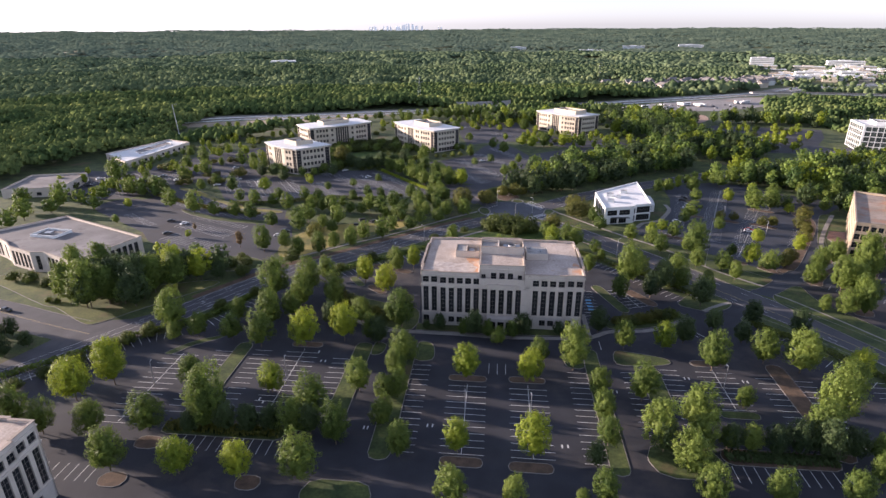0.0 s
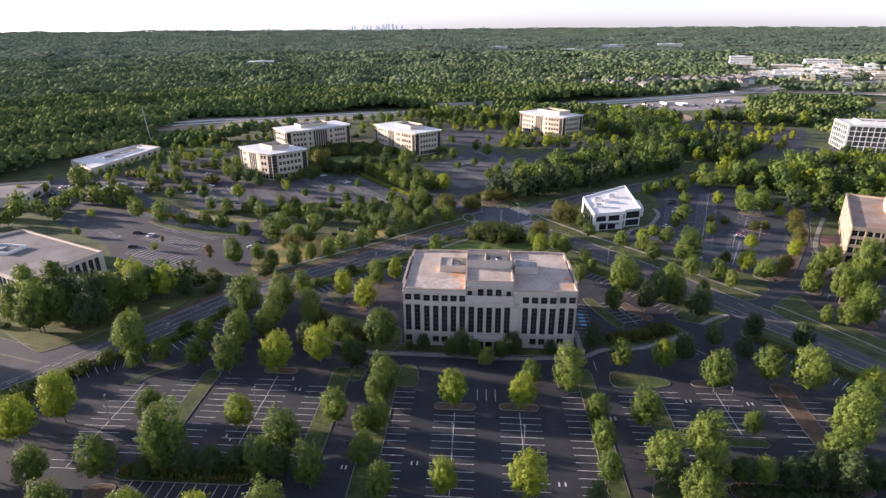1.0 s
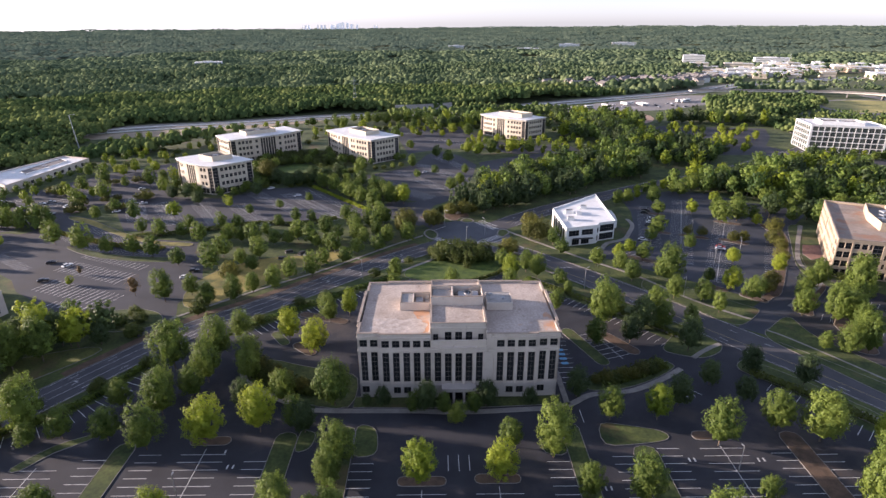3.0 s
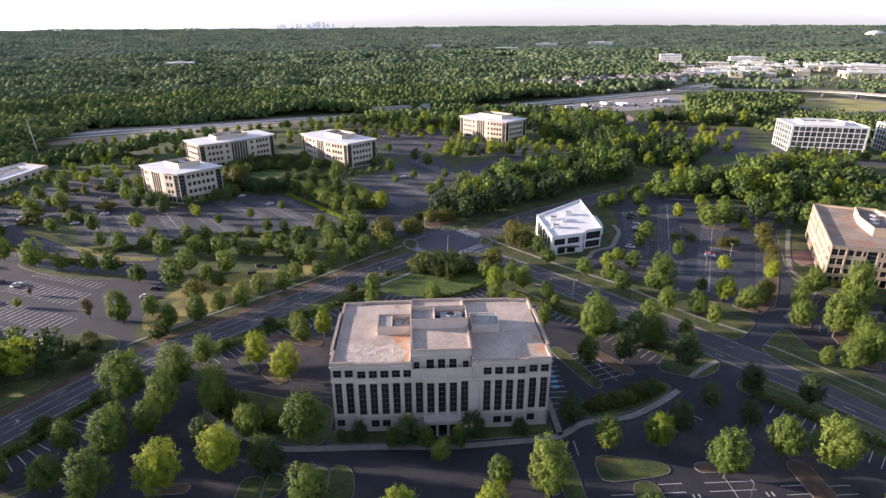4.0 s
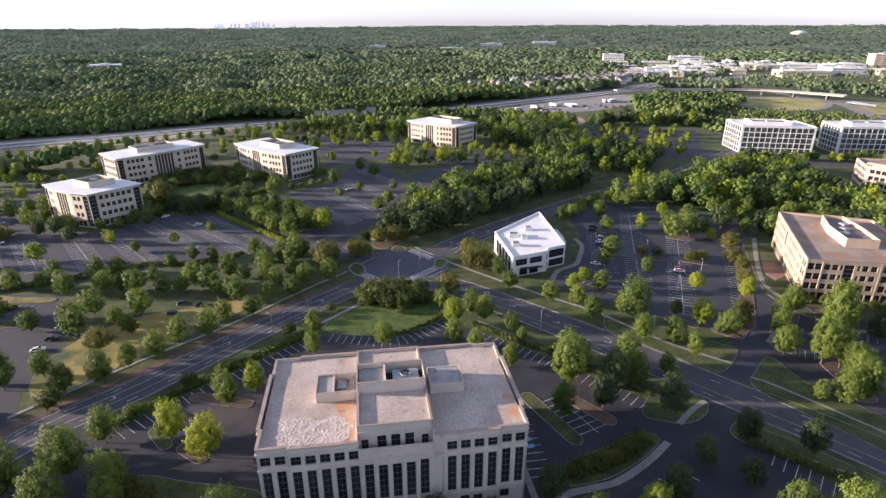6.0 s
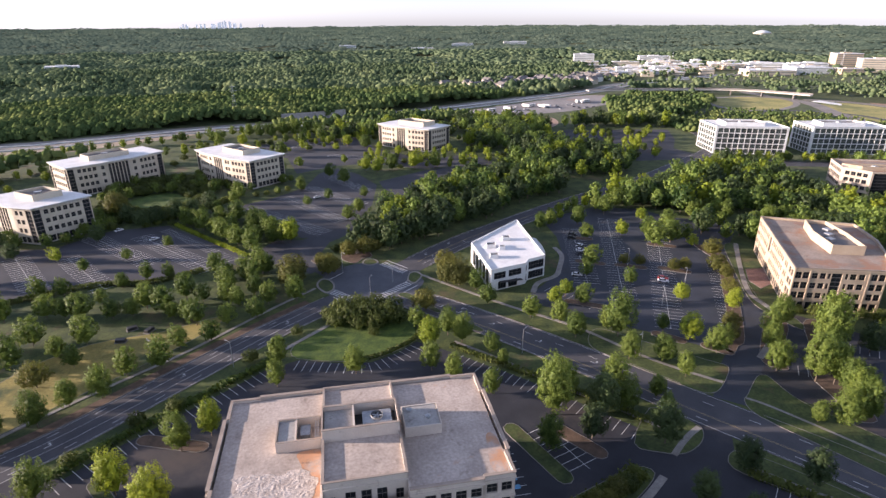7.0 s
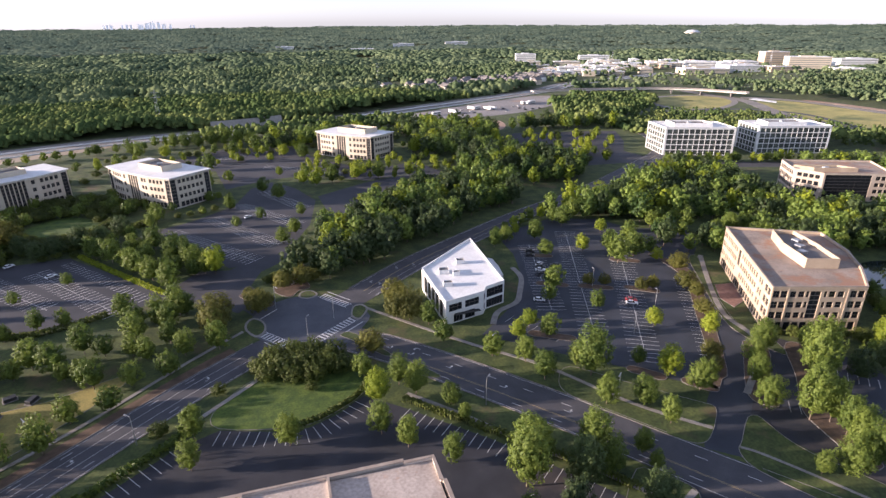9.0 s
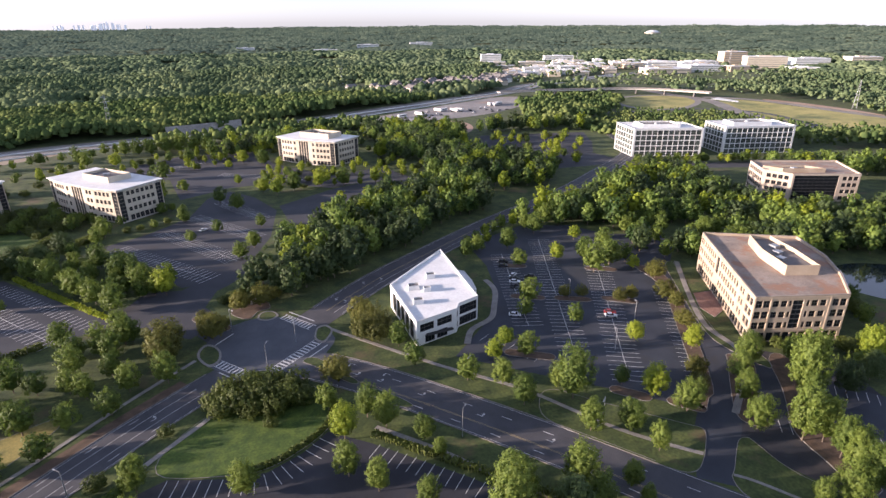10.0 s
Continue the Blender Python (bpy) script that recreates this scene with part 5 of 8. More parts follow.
    cp = [(c0, 1.6), (c1, 1.6), (c1, mid_v), (c0, mid_v)]
    rp = [(c0 + 0.005, mid_v + 0.01), (c1 - 0.005, mid_v + 0.01), (c1 - 0.005, D), (c0 + 0.005, D)]
    part("rear_roof", prism(sideways(rp, 0.41, True), 20.3, 21.2), M_ROOF, t)
    part("rear_coping", ribbon([rp[1], rp[2], rp[3], rp[0]], 0.5, -0.14, rear, rear + 0.14), M_COPING, t)
    part("centre_coping", ring(cp, 0.14, 0.55, top, top + 0.14), M_COPING, t)
    part("centre_roof", prism(sideways(cp, 0.41, True), 20.3, 22.7), M_ROOF, t)
    # plant well
    pl = [(c0 + 0.1, 13.2), (c1 - 0.1, 13.2), (c1 - 0.1, 21.0), (c0 + 0.1, 21.0)]
    well = part("plant_screen", ring(pl, 0.0, 0.4, 22.3, 25.6), M_PRECAST, t)
    part("plant_coping", ring(pl, 0.1, 0.5, 25.6, 25.72), M_COPING, well)
    part("cross_wall", boxes((c0 + 6.3, c0 + 6.7, 13.61, 20.59, 22.4, 25.55)), M_PRECAST, well)
    part("plant_deck", boxes((c0 + 0.52, c0 + 6.29, 13.61, 20.59, 22.36, 24.6)), M_DECK, well)
    part("well_floor", boxes((c0 + 6.71, c1 - 0.52, 13.61, 20.59, 22.36, 22.82)), M_DARKMETAL, well)
    tower = thing("cooling_tower", m @ Matrix.Translation((c0 + 11.3, 17.0, 22.8)), "grey metal cooling tower with a round fan", "cooling unit")
    part("casing", boxes((-3.0, 3.0, -2.0, 2.0, 0, 1.9)), M_METAL, tower)
    bm = bmesh.new()
    bmesh.ops.create_cone(bm, cap_ends=False, segments=24, radius1=1.35, radius2=1.25, depth=0.5, matrix=Matrix.Translation((0, 0, 2.15)))
    part("fan_ring", bm, M_METAL, tower)
    bm = bmesh.new()
    bmesh.ops.create_circle(bm, cap_ends=True, segments=24, radius=1.3, matrix=Matrix.Translation((0, 0, 1.95)))
    part("fan_well", bm, M_DARKMETAL, tower)
    for k in range(5):
        bm = boxes((0.1, 1.2, -0.16, 0.16, 2.0, 2.04))
        part("fan_blade", bm, M_METAL, tower).matrix_basis = Matrix.Rotation(2 * math.pi * k / 5, 4, "Z")
    part("pipe", boxes((-0.1, 0.1, -3.1, -2.0, 1.0, 1.2)), M_METAL, tower)
    # lower roof houses on both sides
    lq = [(11.2, 14.4), (20.38, 14.4), (20.38, 21.7), (11.2, 21.7)]
    h1 = part("roof_house", ring(lq, 0.0, 0.35, 20.2, 23.0), M_PRECAST, t)
    part("house_coping", ring(lq, 0.06, 0.42, 23.0, 23.1), M_COPING, h1)
    part("house_deck", boxes((11.56, 14.9, 14.76, 21.34, 20.26, 22.7)), M_DECK, h1)
    part("cross_wall", boxes((14.9, 15.2, 14.76, 21.34, 20.26, 22.95)), M_PRECAST, h1)
    part("air_unit", boxes((15.9, 17.9, 17.2, 20.4, 20.26, 22.0)), M_METAL, h1)
    part("ladder", boxes((18.9, 19.0, 15.2, 20.8, 22.5, 22.6), (19.5, 19.6, 15.2, 20.8, 22.5, 22.6), *[(19.0, 19.5, 15.3 + 0.6 * k, 15.36 + 0.6 * k, 22.52, 22.58) for k in range(9)]), M_METAL, h1)
    rq = [(37.2, 14.1), (45.0, 14.1), (45.0, 21.3), (37.2, 21.3)]
    h2 = part("roof_house", ring(rq, 0.0, 0.35, 20.2, 23.0), M_PRECAST, t)
    part("house_deck", boxes((37.55, 44.65, 14.45, 20.95, 20.26, 22.85)), M_DECK, h2)
    for x, y in ((38.8, 19.6), (42.4, 16.8)):
        bm = bmesh.new()
        bmesh.ops.create_cone(bm, cap_ends=True, segments=14, radius1=0.45, radius2=0.38, depth=0.6, matrix=Matrix.Translation((x, y, 23.14)))
        bmesh.ops.create_cone(bm, cap_ends=True, segments=14, radius1=0.62, radius2=0.2, depth=0.22, matrix=Matrix.Translation((x, y, 23.5)))
        part("vent", bm, M_METAL, h2, "round white roof vent")
    # entrance portico
    for u in (24.0, 26.9, 29.8, 32.7):
        part("portico_post", boxes((u - 0.35, u + 0.35, -3.4, -2.6, 0, 3.9)), M_BASE, t)
    part("portico_roof", boxes((23.5, 33.2, -3.6, -s - 0.06, 3.9, 5.0)), M_BASE, t)
    part("door_glass", boxes((24.8, 31.9, -1.0, -0.92, 0.05, 3.4)), M_GLASS, t)
    part("entrance_infill", boxes((c0 + 0.2, c1 - 0.2, -0.9, -0.61, 3.4, 4.6)), M_BASE, t)
    return t


main_office(MAIN, "pale stone five-storey office with tall dark window bays")
main_office(pose(*site(-73.4, -87.2), 0, 0, 0, AXIS) @ Matrix.Translation((-56.6, -33.0, 0)), "pale stone office of the same design, at the car park's edge")

# ---- trees ----
def mesh_from(name, verts, faces, mats, slots=None):
    me = bpy.data.meshes.new(name)
    me.from_pydata(verts, [], faces)
    for one in mats:
        me.materials.append(one)
    if slots is not None:
        me.polygons.foreach_set("material_index", slots)
    me.update()
    return me


def crown_mesh(seed, width, low, high, tufts, leaves, leaf, material, round_top=0.5, widest=0.40):
    """A crown of leafy branch ends: tufts of small leaves set over an uneven egg, pointing out and up, round a few darker inner clumps."""
    rnd = np.random.RandomState(seed)
    tall, mid = high - low, low + (high - low) * widest
    swell = [(rnd.uniform(0, 6.28), rnd.uniform(-0.6, 0.9), rnd.uniform(-0.14, 0.16)) for _ in range(7)]

    def reach(d):
        """How far the crown goes in a direction: an egg with bulges and hollows."""
        up = d[2]
        r = 1.0 - round_top * 0.34 * max(0.0, up) ** 2
        for turn, height, gain in swell:
            near = d[0] * math.cos(turn) + d[1] * math.sin(turn) + up * height
            r += gain * max(0.0, near) ** 3
        return r

    verts, faces = [], []
    ico = bmesh.new()
    bmesh.ops.create_icosphere(ico, subdivisions=1, radius=1.0)
    iv = np.array([v.co[:] for v in ico.verts])
    ifc = [[v.index for v in f.verts] for f in ico.faces]
    ico.free()
    for share, rad in ((0.20, 0.22), (0.38, 0.27), (0.54, 0.20)):
        base = len(verts)
        at = np.array([rnd.uniform(-.05, .05) * width, rnd.uniform(-.05, .05) * width, low + share * tall])
        verts += [tuple(v) for v in iv * np.array([rad * width, rad * width, 0.14 * tall]) * (1 + rnd.uniform(-0.22, 0.22, size=(len(iv), 1))) + at]
        faces += [[base + i for i in f] for f in ifc]
    per = max(4, leaves // tufts)
    golden = math.pi * (3 - 5 ** 0.5)
    for i in range(tufts):
        # spread evenly over the sphere, fewer underneath
        z = 1 - (i + 0.5) / tufts * 1.72
        a = i * golden + rnd.uniform(-0.35, 0.35)
        flat = max(0.0, 1 - z * z) ** 0.5
        d = np.array([flat * math.cos(a), flat * math.sin(a), z])
        r = reach(d) * rnd.uniform(0.60, 0.88)
        span = high - mid if z > 0 else mid - low
        c = np.array([d[0] * r * width / 2, d[1] * r * width / 2, mid + d[2] * r * span])
        axis = d * 0.8 + np.array([0, 0, 0.55]) + rnd.normal(size=3) * 0.18
        axis /= np.linalg.norm(axis)
        long, wide = width * rnd.uniform(0.10, 0.16), width * rnd.uniform(0.062, 0.098)
        count = int(per * rnd.uniform(0.75, 1.25))
        q = rnd.normal(size=(count, 3))
        q /= np.linalg.norm(q, axis=1)[:, None]
        q *= rnd.uniform(0.45, 1.0, size=(count, 1))
        along_axis = q @ axis
        p = c + (q - along_axis[:, None] * axis) * wide + along_axis[:, None] * axis * long
        n = q * 0.75 + d * 0.75 + np.array([0, 0, 0.25]) + rnd.normal(size=(count, 3)) * 0.34
        n /= np.linalg.norm(n, axis=1)[:, None]
        u = np.cross(n, rnd.normal(size=(count, 3)))
        u /= np.linalg.norm(u, axis=1)[:, None]
        w = np.cross(n, u)
        size = leaf * rnd.uniform(0.6, 1.3, size=(count, 1))
        tri = np.stack([p - u * size - w * size * 0.5, p + u * size * 0.8 - w * size * 0.7, p + u * size * 0.3 + w * size * 1.0 + n * size * 0.25], axis=1)
        base = len(verts)
        verts += [tuple(v) for v in tri.reshape(-1, 3)]
        faces += [[base + 3 * k, base + 3 * k + 1, base + 3 * k + 2] for k in range(count)]
    return mesh_from("crown", verts, faces, [material])


def trunk_mesh(seed, height, thick, limbs, reach):
    rnd = random.Random(seed)
    bm = bmesh.new()

    def limb(a, b, ra, rb, sides=6):
        d = (b - a).normalized()
        s = d.orthogonal().normalized()
        u = d.cross(s)
        lo, hi = ([bm.verts.new(p + (s * math.cos(t) + u * math.sin(t)) * r) for t in (2 * math.pi * k / sides for k in range(sides))] for p, r in ((a, ra), (b, rb)))
        for k in range(sides):
            bm.faces.new((lo[k], lo[(k + 1) % sides], hi[(k + 1) % sides], hi[k]))

    top = Vector((rnd.uniform(-.2, .2), rnd.uniform(-.2, .2), height))
    knee = Vector((rnd.uniform(-.12, .12), rnd.uniform(-.12, .12), height * 0.45))
    limb(Vector((0, 0, -0.1)), knee, thick, thick * 0.75, 8)
    limb(knee, top, thick * 0.75, thick * 0.3)
    for k in range(limbs):
        z = height * rnd.uniform(0.4, 0.8)
        a = 2 * math.pi * (k + rnd.random() * 0.6) / limbs
        limb(Vector((0, 0, z)), Vector((math.cos(a) * reach, math.sin(a) * reach, z + reach * rnd.uniform(0.5, 1.1))), thick * 0.4, thick * 0.12, 5)
    return finish("trunk", bm, M_BARK)


KINDS = {}
for k in range(4):
    tr = trunk_mesh(10 + k, 6.2, 0.16, 5, 1.9)
    KINDS.setdefault("g", []).append(("tree", "green leafy tree of the car park", tr, crown_mesh(20 + k, 8.0, 0.5, 10.2 + 0.7 * k, 120, 5600, 0.165, F_GREEN, 0.5 + 0.2 * (k % 2))))
    KINDS.setdefault("h", []).append(("tree", "green leafy tree of the car park", tr, crown_mesh(25 + k, 8.0, 0.5, 10.2 + 0.6 * k, 70, 1900, 0.27, F_GREEN, 0.5)))
    KINDS.setdefault("y", []).append(("maple_tree", "bright lime green young maple tree", tr, crown_mesh(30 + k, 8.0, 0.7, 10.2 + 0.6 * k, 120, 5600, 0.165, F_LIME, 0.7)))
    KINDS.setdefault("z", []).append(("maple_tree", "bright lime green young maple tree", tr, crown_mesh(35 + k, 8.0, 0.7, 10.2 + 0.5 * k, 60, 1700, 0.28, F_LIME, 0.7)))
    KINDS.setdefault("d", []).append(("evergreen_tree", "dark green tree standing in shade", tr, crown_mesh(40 + k, 8.0, 0.4, 9.6 + 0.5 * k, 100, 4200, 0.18, F_DARK)))
    KINDS.setdefault("o", []).append(("oak_tree", "broad olive-green oak beside the road", tr, crown_mesh(50 + k, 8.4, 0.6, 7.8 + 0.3 * k, 90, 3000, 0.21, F_OLIVE, 0.2)))
    KINDS.setdefault("t", []).append(("poplar_tree", "tall slender green leafy tree", tr, crown_mesh(60 + k, 7.4, 0.5, 13.4 + 0.6 * k, 150, 6000, 0.18, F_GREEN, 0.9, 0.36)))
    KINDS.setdefault("b", []).append(("shrub", "rounded clipped dark green shrub by the road", trunk_mesh(70 + k, 2.0, 0.14, 4, 1.2), crown_mesh(80 + k, 8.0, 0.1, 5.6, 70, 1600, 0.24, F_HEDGE, 0.0)))
    KINDS.setdefault("c", []).append(("shrub", "broad olive-green bush on a planting island", trunk_mesh(70 + k, 2.0, 0.14, 4, 1.2), crown_mesh(85 + k, 9.0, 0.1, 5.2, 30, 600, 0.42, F_OLIVE, 0.0)))
    KINDS.setdefault("s", []).append(("young_tree", "small green tree of a far car park", trunk_mesh(95 + k, 6.0, 0.16, 3, 1.6), crown_mesh(120 + k, 6.2, 0.5, 9.4 + 0.5 * k, 26, 520, 0.40, F_LIME, 0.9)))
    KINDS.setdefault("q", []).append(("young_tree", "small dark tree of a far car park", trunk_mesh(95 + k, 6.0, 0.16, 3, 1.6), crown_mesh(130 + k, 7.8, 0.4, 8.8 + 0.5 * k, 26, 520, 0.44, F_GREEN, 0.6)))
    KINDS.setdefault("w", []).append(("tree", "green leafy woodland tree", trunk_mesh(90 + k, 8.5, 0.22, 3, 2.0), crown_mesh(100 + k, 9.2, 0.6, 12.5 + 0.9 * k, 34, 760, 0.47, F_WOOD, 0.6)))
    KINDS.setdefault("v", []).append(("tree", "dark green leafy woodland tree", trunk_mesh(90 + k, 8.5, 0.22, 3, 2.0), crown_mesh(110 + k, 9.2, 0.4, 12.0 + 0.8 * k, 34, 760, 0.47, F_DARK, 0.6)))
    KINDS.setdefault("e", []).append(("bare_tree", "sparse brown half-dead tree on a grass island", trunk_mesh(140 + k, 7.5, 0.15, 7, 2.2), crown_mesh(145 + k, 7.0, 1.0, 11.0, 60, 420, 0.13, F_BROWN, 0.8)))
SUNNY_STRIP = [(148, 219), (158, 219), (172, 236), (196, 266), (214, 296), (210, 308), (200, 306), (178, 262), (154, 232)]
FIRST = {}
TREE_RND = random.Random(7)


def plant(x, y, width, kind, group="trees of the office park"):
    """One tree, with its crown so many metres wide."""
    n = TREE_RND.randrange(4)
    if kind == "g" and inside(x, y, SUNNY_STRIP):
        kind, width = "oyo"[int(x) % 3], width * 0.9
    kind = {"g": "h", "y": "z"}.get(kind, kind) if y > 262 else kind
    slim, tall = (0.90, 1.08) if kind in "gydt" and y < 262 else (1.0, 1.0)
    if y < 262:
        # the trunks stand a step south of the crowns' middles
        x, y = x - 0.2, y - 1.3
    m = Matrix.LocRotScale((x, y, 0.0), Euler((0, 0, TREE_RND.uniform(0, 6.28))), Vector((width / 7.9 * slim, width / 7.9 * slim, width / 7.9 * tall * TREE_RND.uniform(0.92, 1.12))))
    if (kind, n) not in FIRST:
        name, label, tr, cr = KINDS[kind][n]
        FIRST[kind, n] = thing(name, m, label, "shrub" if kind in "bc" else "tree", group)
        part("trunk", tr, None, FIRST[kind, n])
        part("crown", cr, None, FIRST[kind, n])
        return FIRST[kind, n]
    first = FIRST[kind, n]
    keep = first.matrix_basis.copy()
    first.matrix_basis = Matrix.Identity(4)
    ob = copy_thing(first, m)
    first.matrix_basis = keep
    return ob


LIME_A = [(-46.8, 107.3, 8.3), (-61.8, 109.1, 8.9), (24.4, 112.4, 9.7), (5.8, 115.1, 8.3), (-103.4, 138.3, 11.8), (-47.8, 141.5, 8.7), (127.4, 142.7, 9.3), (29.1, 145.8, 9.0), (-96.4, 146.0, 11.7), (9.7, 146.4, 9.4), (75.9, 161.5, 8.2), (-43.6, 167.0, 11.1), (-30.7, 169.9, 10.5), (-19.6, 207.7, 10.0), (216.2, 215.2, 10.4), (-28.8, 216.2, 9.5), (-101.4, 221.4, 9.6), (-110.5, 222.4, 10.5), (-9.1, 231.0, 7.5), (143.1, 233.7, 8.9), (57.3, 255.4, 8.5), (159.6, 258.3, 7.0), (111.1, 268.8, 6.7), (-125.8, 271.4, 3.3), (118.6, 274.0, 7.0), (239.1, 303.9, 9.7), (-181.5, 322.5, 4.8), (178.7, 325.7, 7.2), (202.2, 343.0, 6.6), (-110.1, 356.8, 8.9)]
LIME_B = [(18.3, 366.4, 9.1), (-84.0, 373.1, 5.8), (19.7, 374.9, 7.8), (229.2, 380.6, 10.8), (-134.8, 439.6, 8.1), (-175.6, 458.0, 7.0), (-182.0, 465.4, 7.0), (-157.3, 468.4, 7.1), (-172.0, 469.7, 7.2), (-158.7, 473.7, 6.1), (85.4, 488.9, 9.5), (150.9, 489.0, 9.0), (114.9, 495.3, 11.2), (78.7, 497.1, 9.6), (67.1, 575.2, 7.1), (78.6, 587.7, 10.2), (-8.8, 618.7, 10.0)]
GREEN_A = [(94.7, 96.5, 8.3), (77.7, 97.4, 7.4), (3.8, 97.6, 8.3), (17.6, 97.9, 6.5), (33.3, 98.2, 3.7), (38.6, 98.3, 7.0), (62.6, 98.5, 7.9), (104.7, 102.6, 6.8), (62.0, 107.5, 9.9), (-32.4, 107.6, 10.3), (109.7, 109.3, 7.1), (-78.8, 110.3, 9.5), (-8.8, 114.1, 7.2), (74.7, 115.4, 5.3), (99.9, 116.9, 10.6), (44.6, 116.9, 6.9), (57.6, 117.3, 10.0), (-25.5, 118.8, 9.0), (69.6, 122.1, 11.4), (-90.8, 123.7, 8.7), (107.8, 124.1, 13.2), (-103.9, 124.2, 8.2), (-76.6, 125.4, 9.7), (-111.8, 125.5, 9.3), (46.4, 126.7, 7.3), (-13.8, 128.2, 5.7), (-61.6, 128.3, 12.8), (-34.2, 131.2, 10.8), (87.3, 131.4, 5.8), (119.8, 134.4, 10.0)]
GREEN_B = [(59.6, 135.1, 9.4), (48.0, 138.2, 7.2), (-10.7, 138.3, 7.2), (-22.1, 141.4, 8.7), (-73.2, 146.2, 8.4), (113.6, 148.2, 12.7), (-11.9, 148.5, 7.0), (86.8, 150.0, 10.3), (43.6, 151.2, 10.9), (105.0, 153.4, 9.8), (33.9, 156.3, 6.6), (-9.9, 156.6, 9.9), (63.1, 162.9, 8.2), (21.5, 166.5, 5.6), (-58.3, 166.7, 10.4), (-69.6, 171.5, 8.5), (-89.1, 171.7, 5.7), (-82.0, 174.0, 7.2), (-11.6, 178.5, 12.4), (-93.1, 178.6, 12.4), (-58.8, 180.3, 10.3), (-26.4, 182.7, 9.0), (153.4, 185.0, 9.2), (-71.4, 185.2, 7.6), (146.7, 187.5, 5.1), (166.0, 191.3, 9.0), (-50.3, 194.9, 10.4), (-131.3, 195.8, 13.5), (-38.8, 199.7, 9.7), (73.2, 200.3, 8.5)]
GREEN_C = [(-62.5, 203.5, 13.5), (111.3, 204.2, 4.6), (-50.0, 208.0, 11.6), (100.9, 208.2, 8.2), (112.7, 210.1, 6.1), (156.6, 210.3, 9.2), (80.2, 212.0, 12.7), (101.4, 215.1, 10.8), (127.2, 215.9, 6.2), (163.8, 219.5, 7.6), (-45.6, 219.8, 8.4), (87.0, 220.0, 10.3), (146.0, 224.0, 9.1), (126.6, 225.4, 8.2), (67.6, 226.0, 6.4), (-16.0, 227.1, 7.9), (171.2, 227.1, 8.0), (155.8, 229.1, 7.2), (197.9, 229.3, 6.0), (116.6, 229.5, 8.1), (180.2, 231.6, 9.7), (161.9, 235.1, 8.2), (59.2, 235.1, 6.7), (77.0, 239.5, 4.1), (138.5, 241.6, 5.5), (54.3, 242.5, 7.3), (121.0, 242.6, 12.3), (172.7, 246.1, 8.1), (-63.5, 246.3, 8.2), (107.0, 246.5, 8.1)]
GREEN_D = [(76.2, 246.9, 6.4), (31.5, 247.6, 7.8), (8.1, 248.1, 6.3), (-53.8, 248.3, 8.4), (121.2, 249.5, 7.3), (-81.0, 251.8, 10.2), (68.7, 255.1, 8.2), (-48.4, 255.8, 6.8), (-72.3, 256.6, 7.9), (106.5, 256.9, 7.3), (-40.4, 257.4, 8.3), (183.1, 258.6, 8.1), (65.5, 261.2, 7.8), (98.1, 262.7, 7.4), (121.2, 265.6, 7.3), (-35.8, 266.1, 7.3), (-26.3, 267.2, 8.1), (56.7, 267.9, 6.3), (191.1, 268.5, 7.2), (149.4, 275.8, 6.1), (-52.9, 276.5, 6.9), (87.5, 277.6, 7.2), (-22.2, 278.2, 7.1), (-71.2, 280.3, 9.6), (-12.7, 280.7, 7.3), (-59.1, 283.8, 7.1), (-87.3, 287.2, 8.3), (136.6, 288.5, 6.3), (-52.3, 289.7, 8.7), (86.7, 290.0, 7.0)]
GREEN_E = [(-8.1, 290.7, 6.9), (203.7, 291.3, 8.8), (2.3, 292.3, 7.3), (-18.4, 293.3, 7.9), (-69.4, 294.4, 9.5), (-174.3, 294.5, 4.4), (143.6, 297.2, 8.8), (-102.0, 298.2, 8.6), (-21.9, 299.4, 7.0), (16.9, 301.4, 8.1), (-27.4, 301.8, 6.3), (6.5, 302.2, 7.3), (202.2, 302.7, 6.6), (-112.3, 303.1, 8.3), (-4.6, 304.0, 6.5), (224.5, 305.7, 7.0), (-125.0, 306.0, 7.4), (-30.7, 306.7, 8.7), (-48.1, 307.4, 7.1), (-41.5, 307.7, 7.1), (184.9, 307.7, 11.4), (-9.1, 308.5, 6.6), (-58.7, 310.3, 9.4), (-138.0, 310.5, 10.3), (205.2, 310.5, 6.8), (196.4, 311.1, 11.8), (-17.5, 311.9, 6.6), (-37.5, 312.2, 8.9), (1.8, 312.8, 6.7), (-65.0, 313.3, 7.1)]
GREEN_F = [(-71.5, 315.2, 8.7), (-85.2, 316.2, 7.6), (-24.0, 316.3, 8.3), (-8.8, 319.7, 8.2), (189.4, 320.4, 8.6), (-54.5, 321.1, 5.8), (-156.0, 322.1, 9.6), (-96.5, 324.6, 7.2), (204.8, 325.4, 9.0), (-107.4, 325.9, 8.0), (-1.5, 326.9, 7.0), (159.3, 327.5, 7.6), (4.7, 332.1, 7.6), (-119.0, 333.0, 6.5), (-79.0, 334.0, 6.8), (-70.9, 334.3, 6.8), (-50.2, 335.2, 6.1), (-95.6, 335.7, 6.7), (-33.1, 339.7, 5.4), (-14.9, 339.7, 5.8), (-41.5, 340.2, 6.2), (-184.4, 346.5, 8.3), (143.1, 346.8, 7.0), (166.1, 347.6, 9.0), (-192.2, 348.6, 9.3), (151.6, 351.2, 8.1), (-173.2, 351.7, 8.4), (-131.2, 356.1, 7.9), (-198.3, 357.8, 8.5), (-69.5, 358.3, 5.6)]
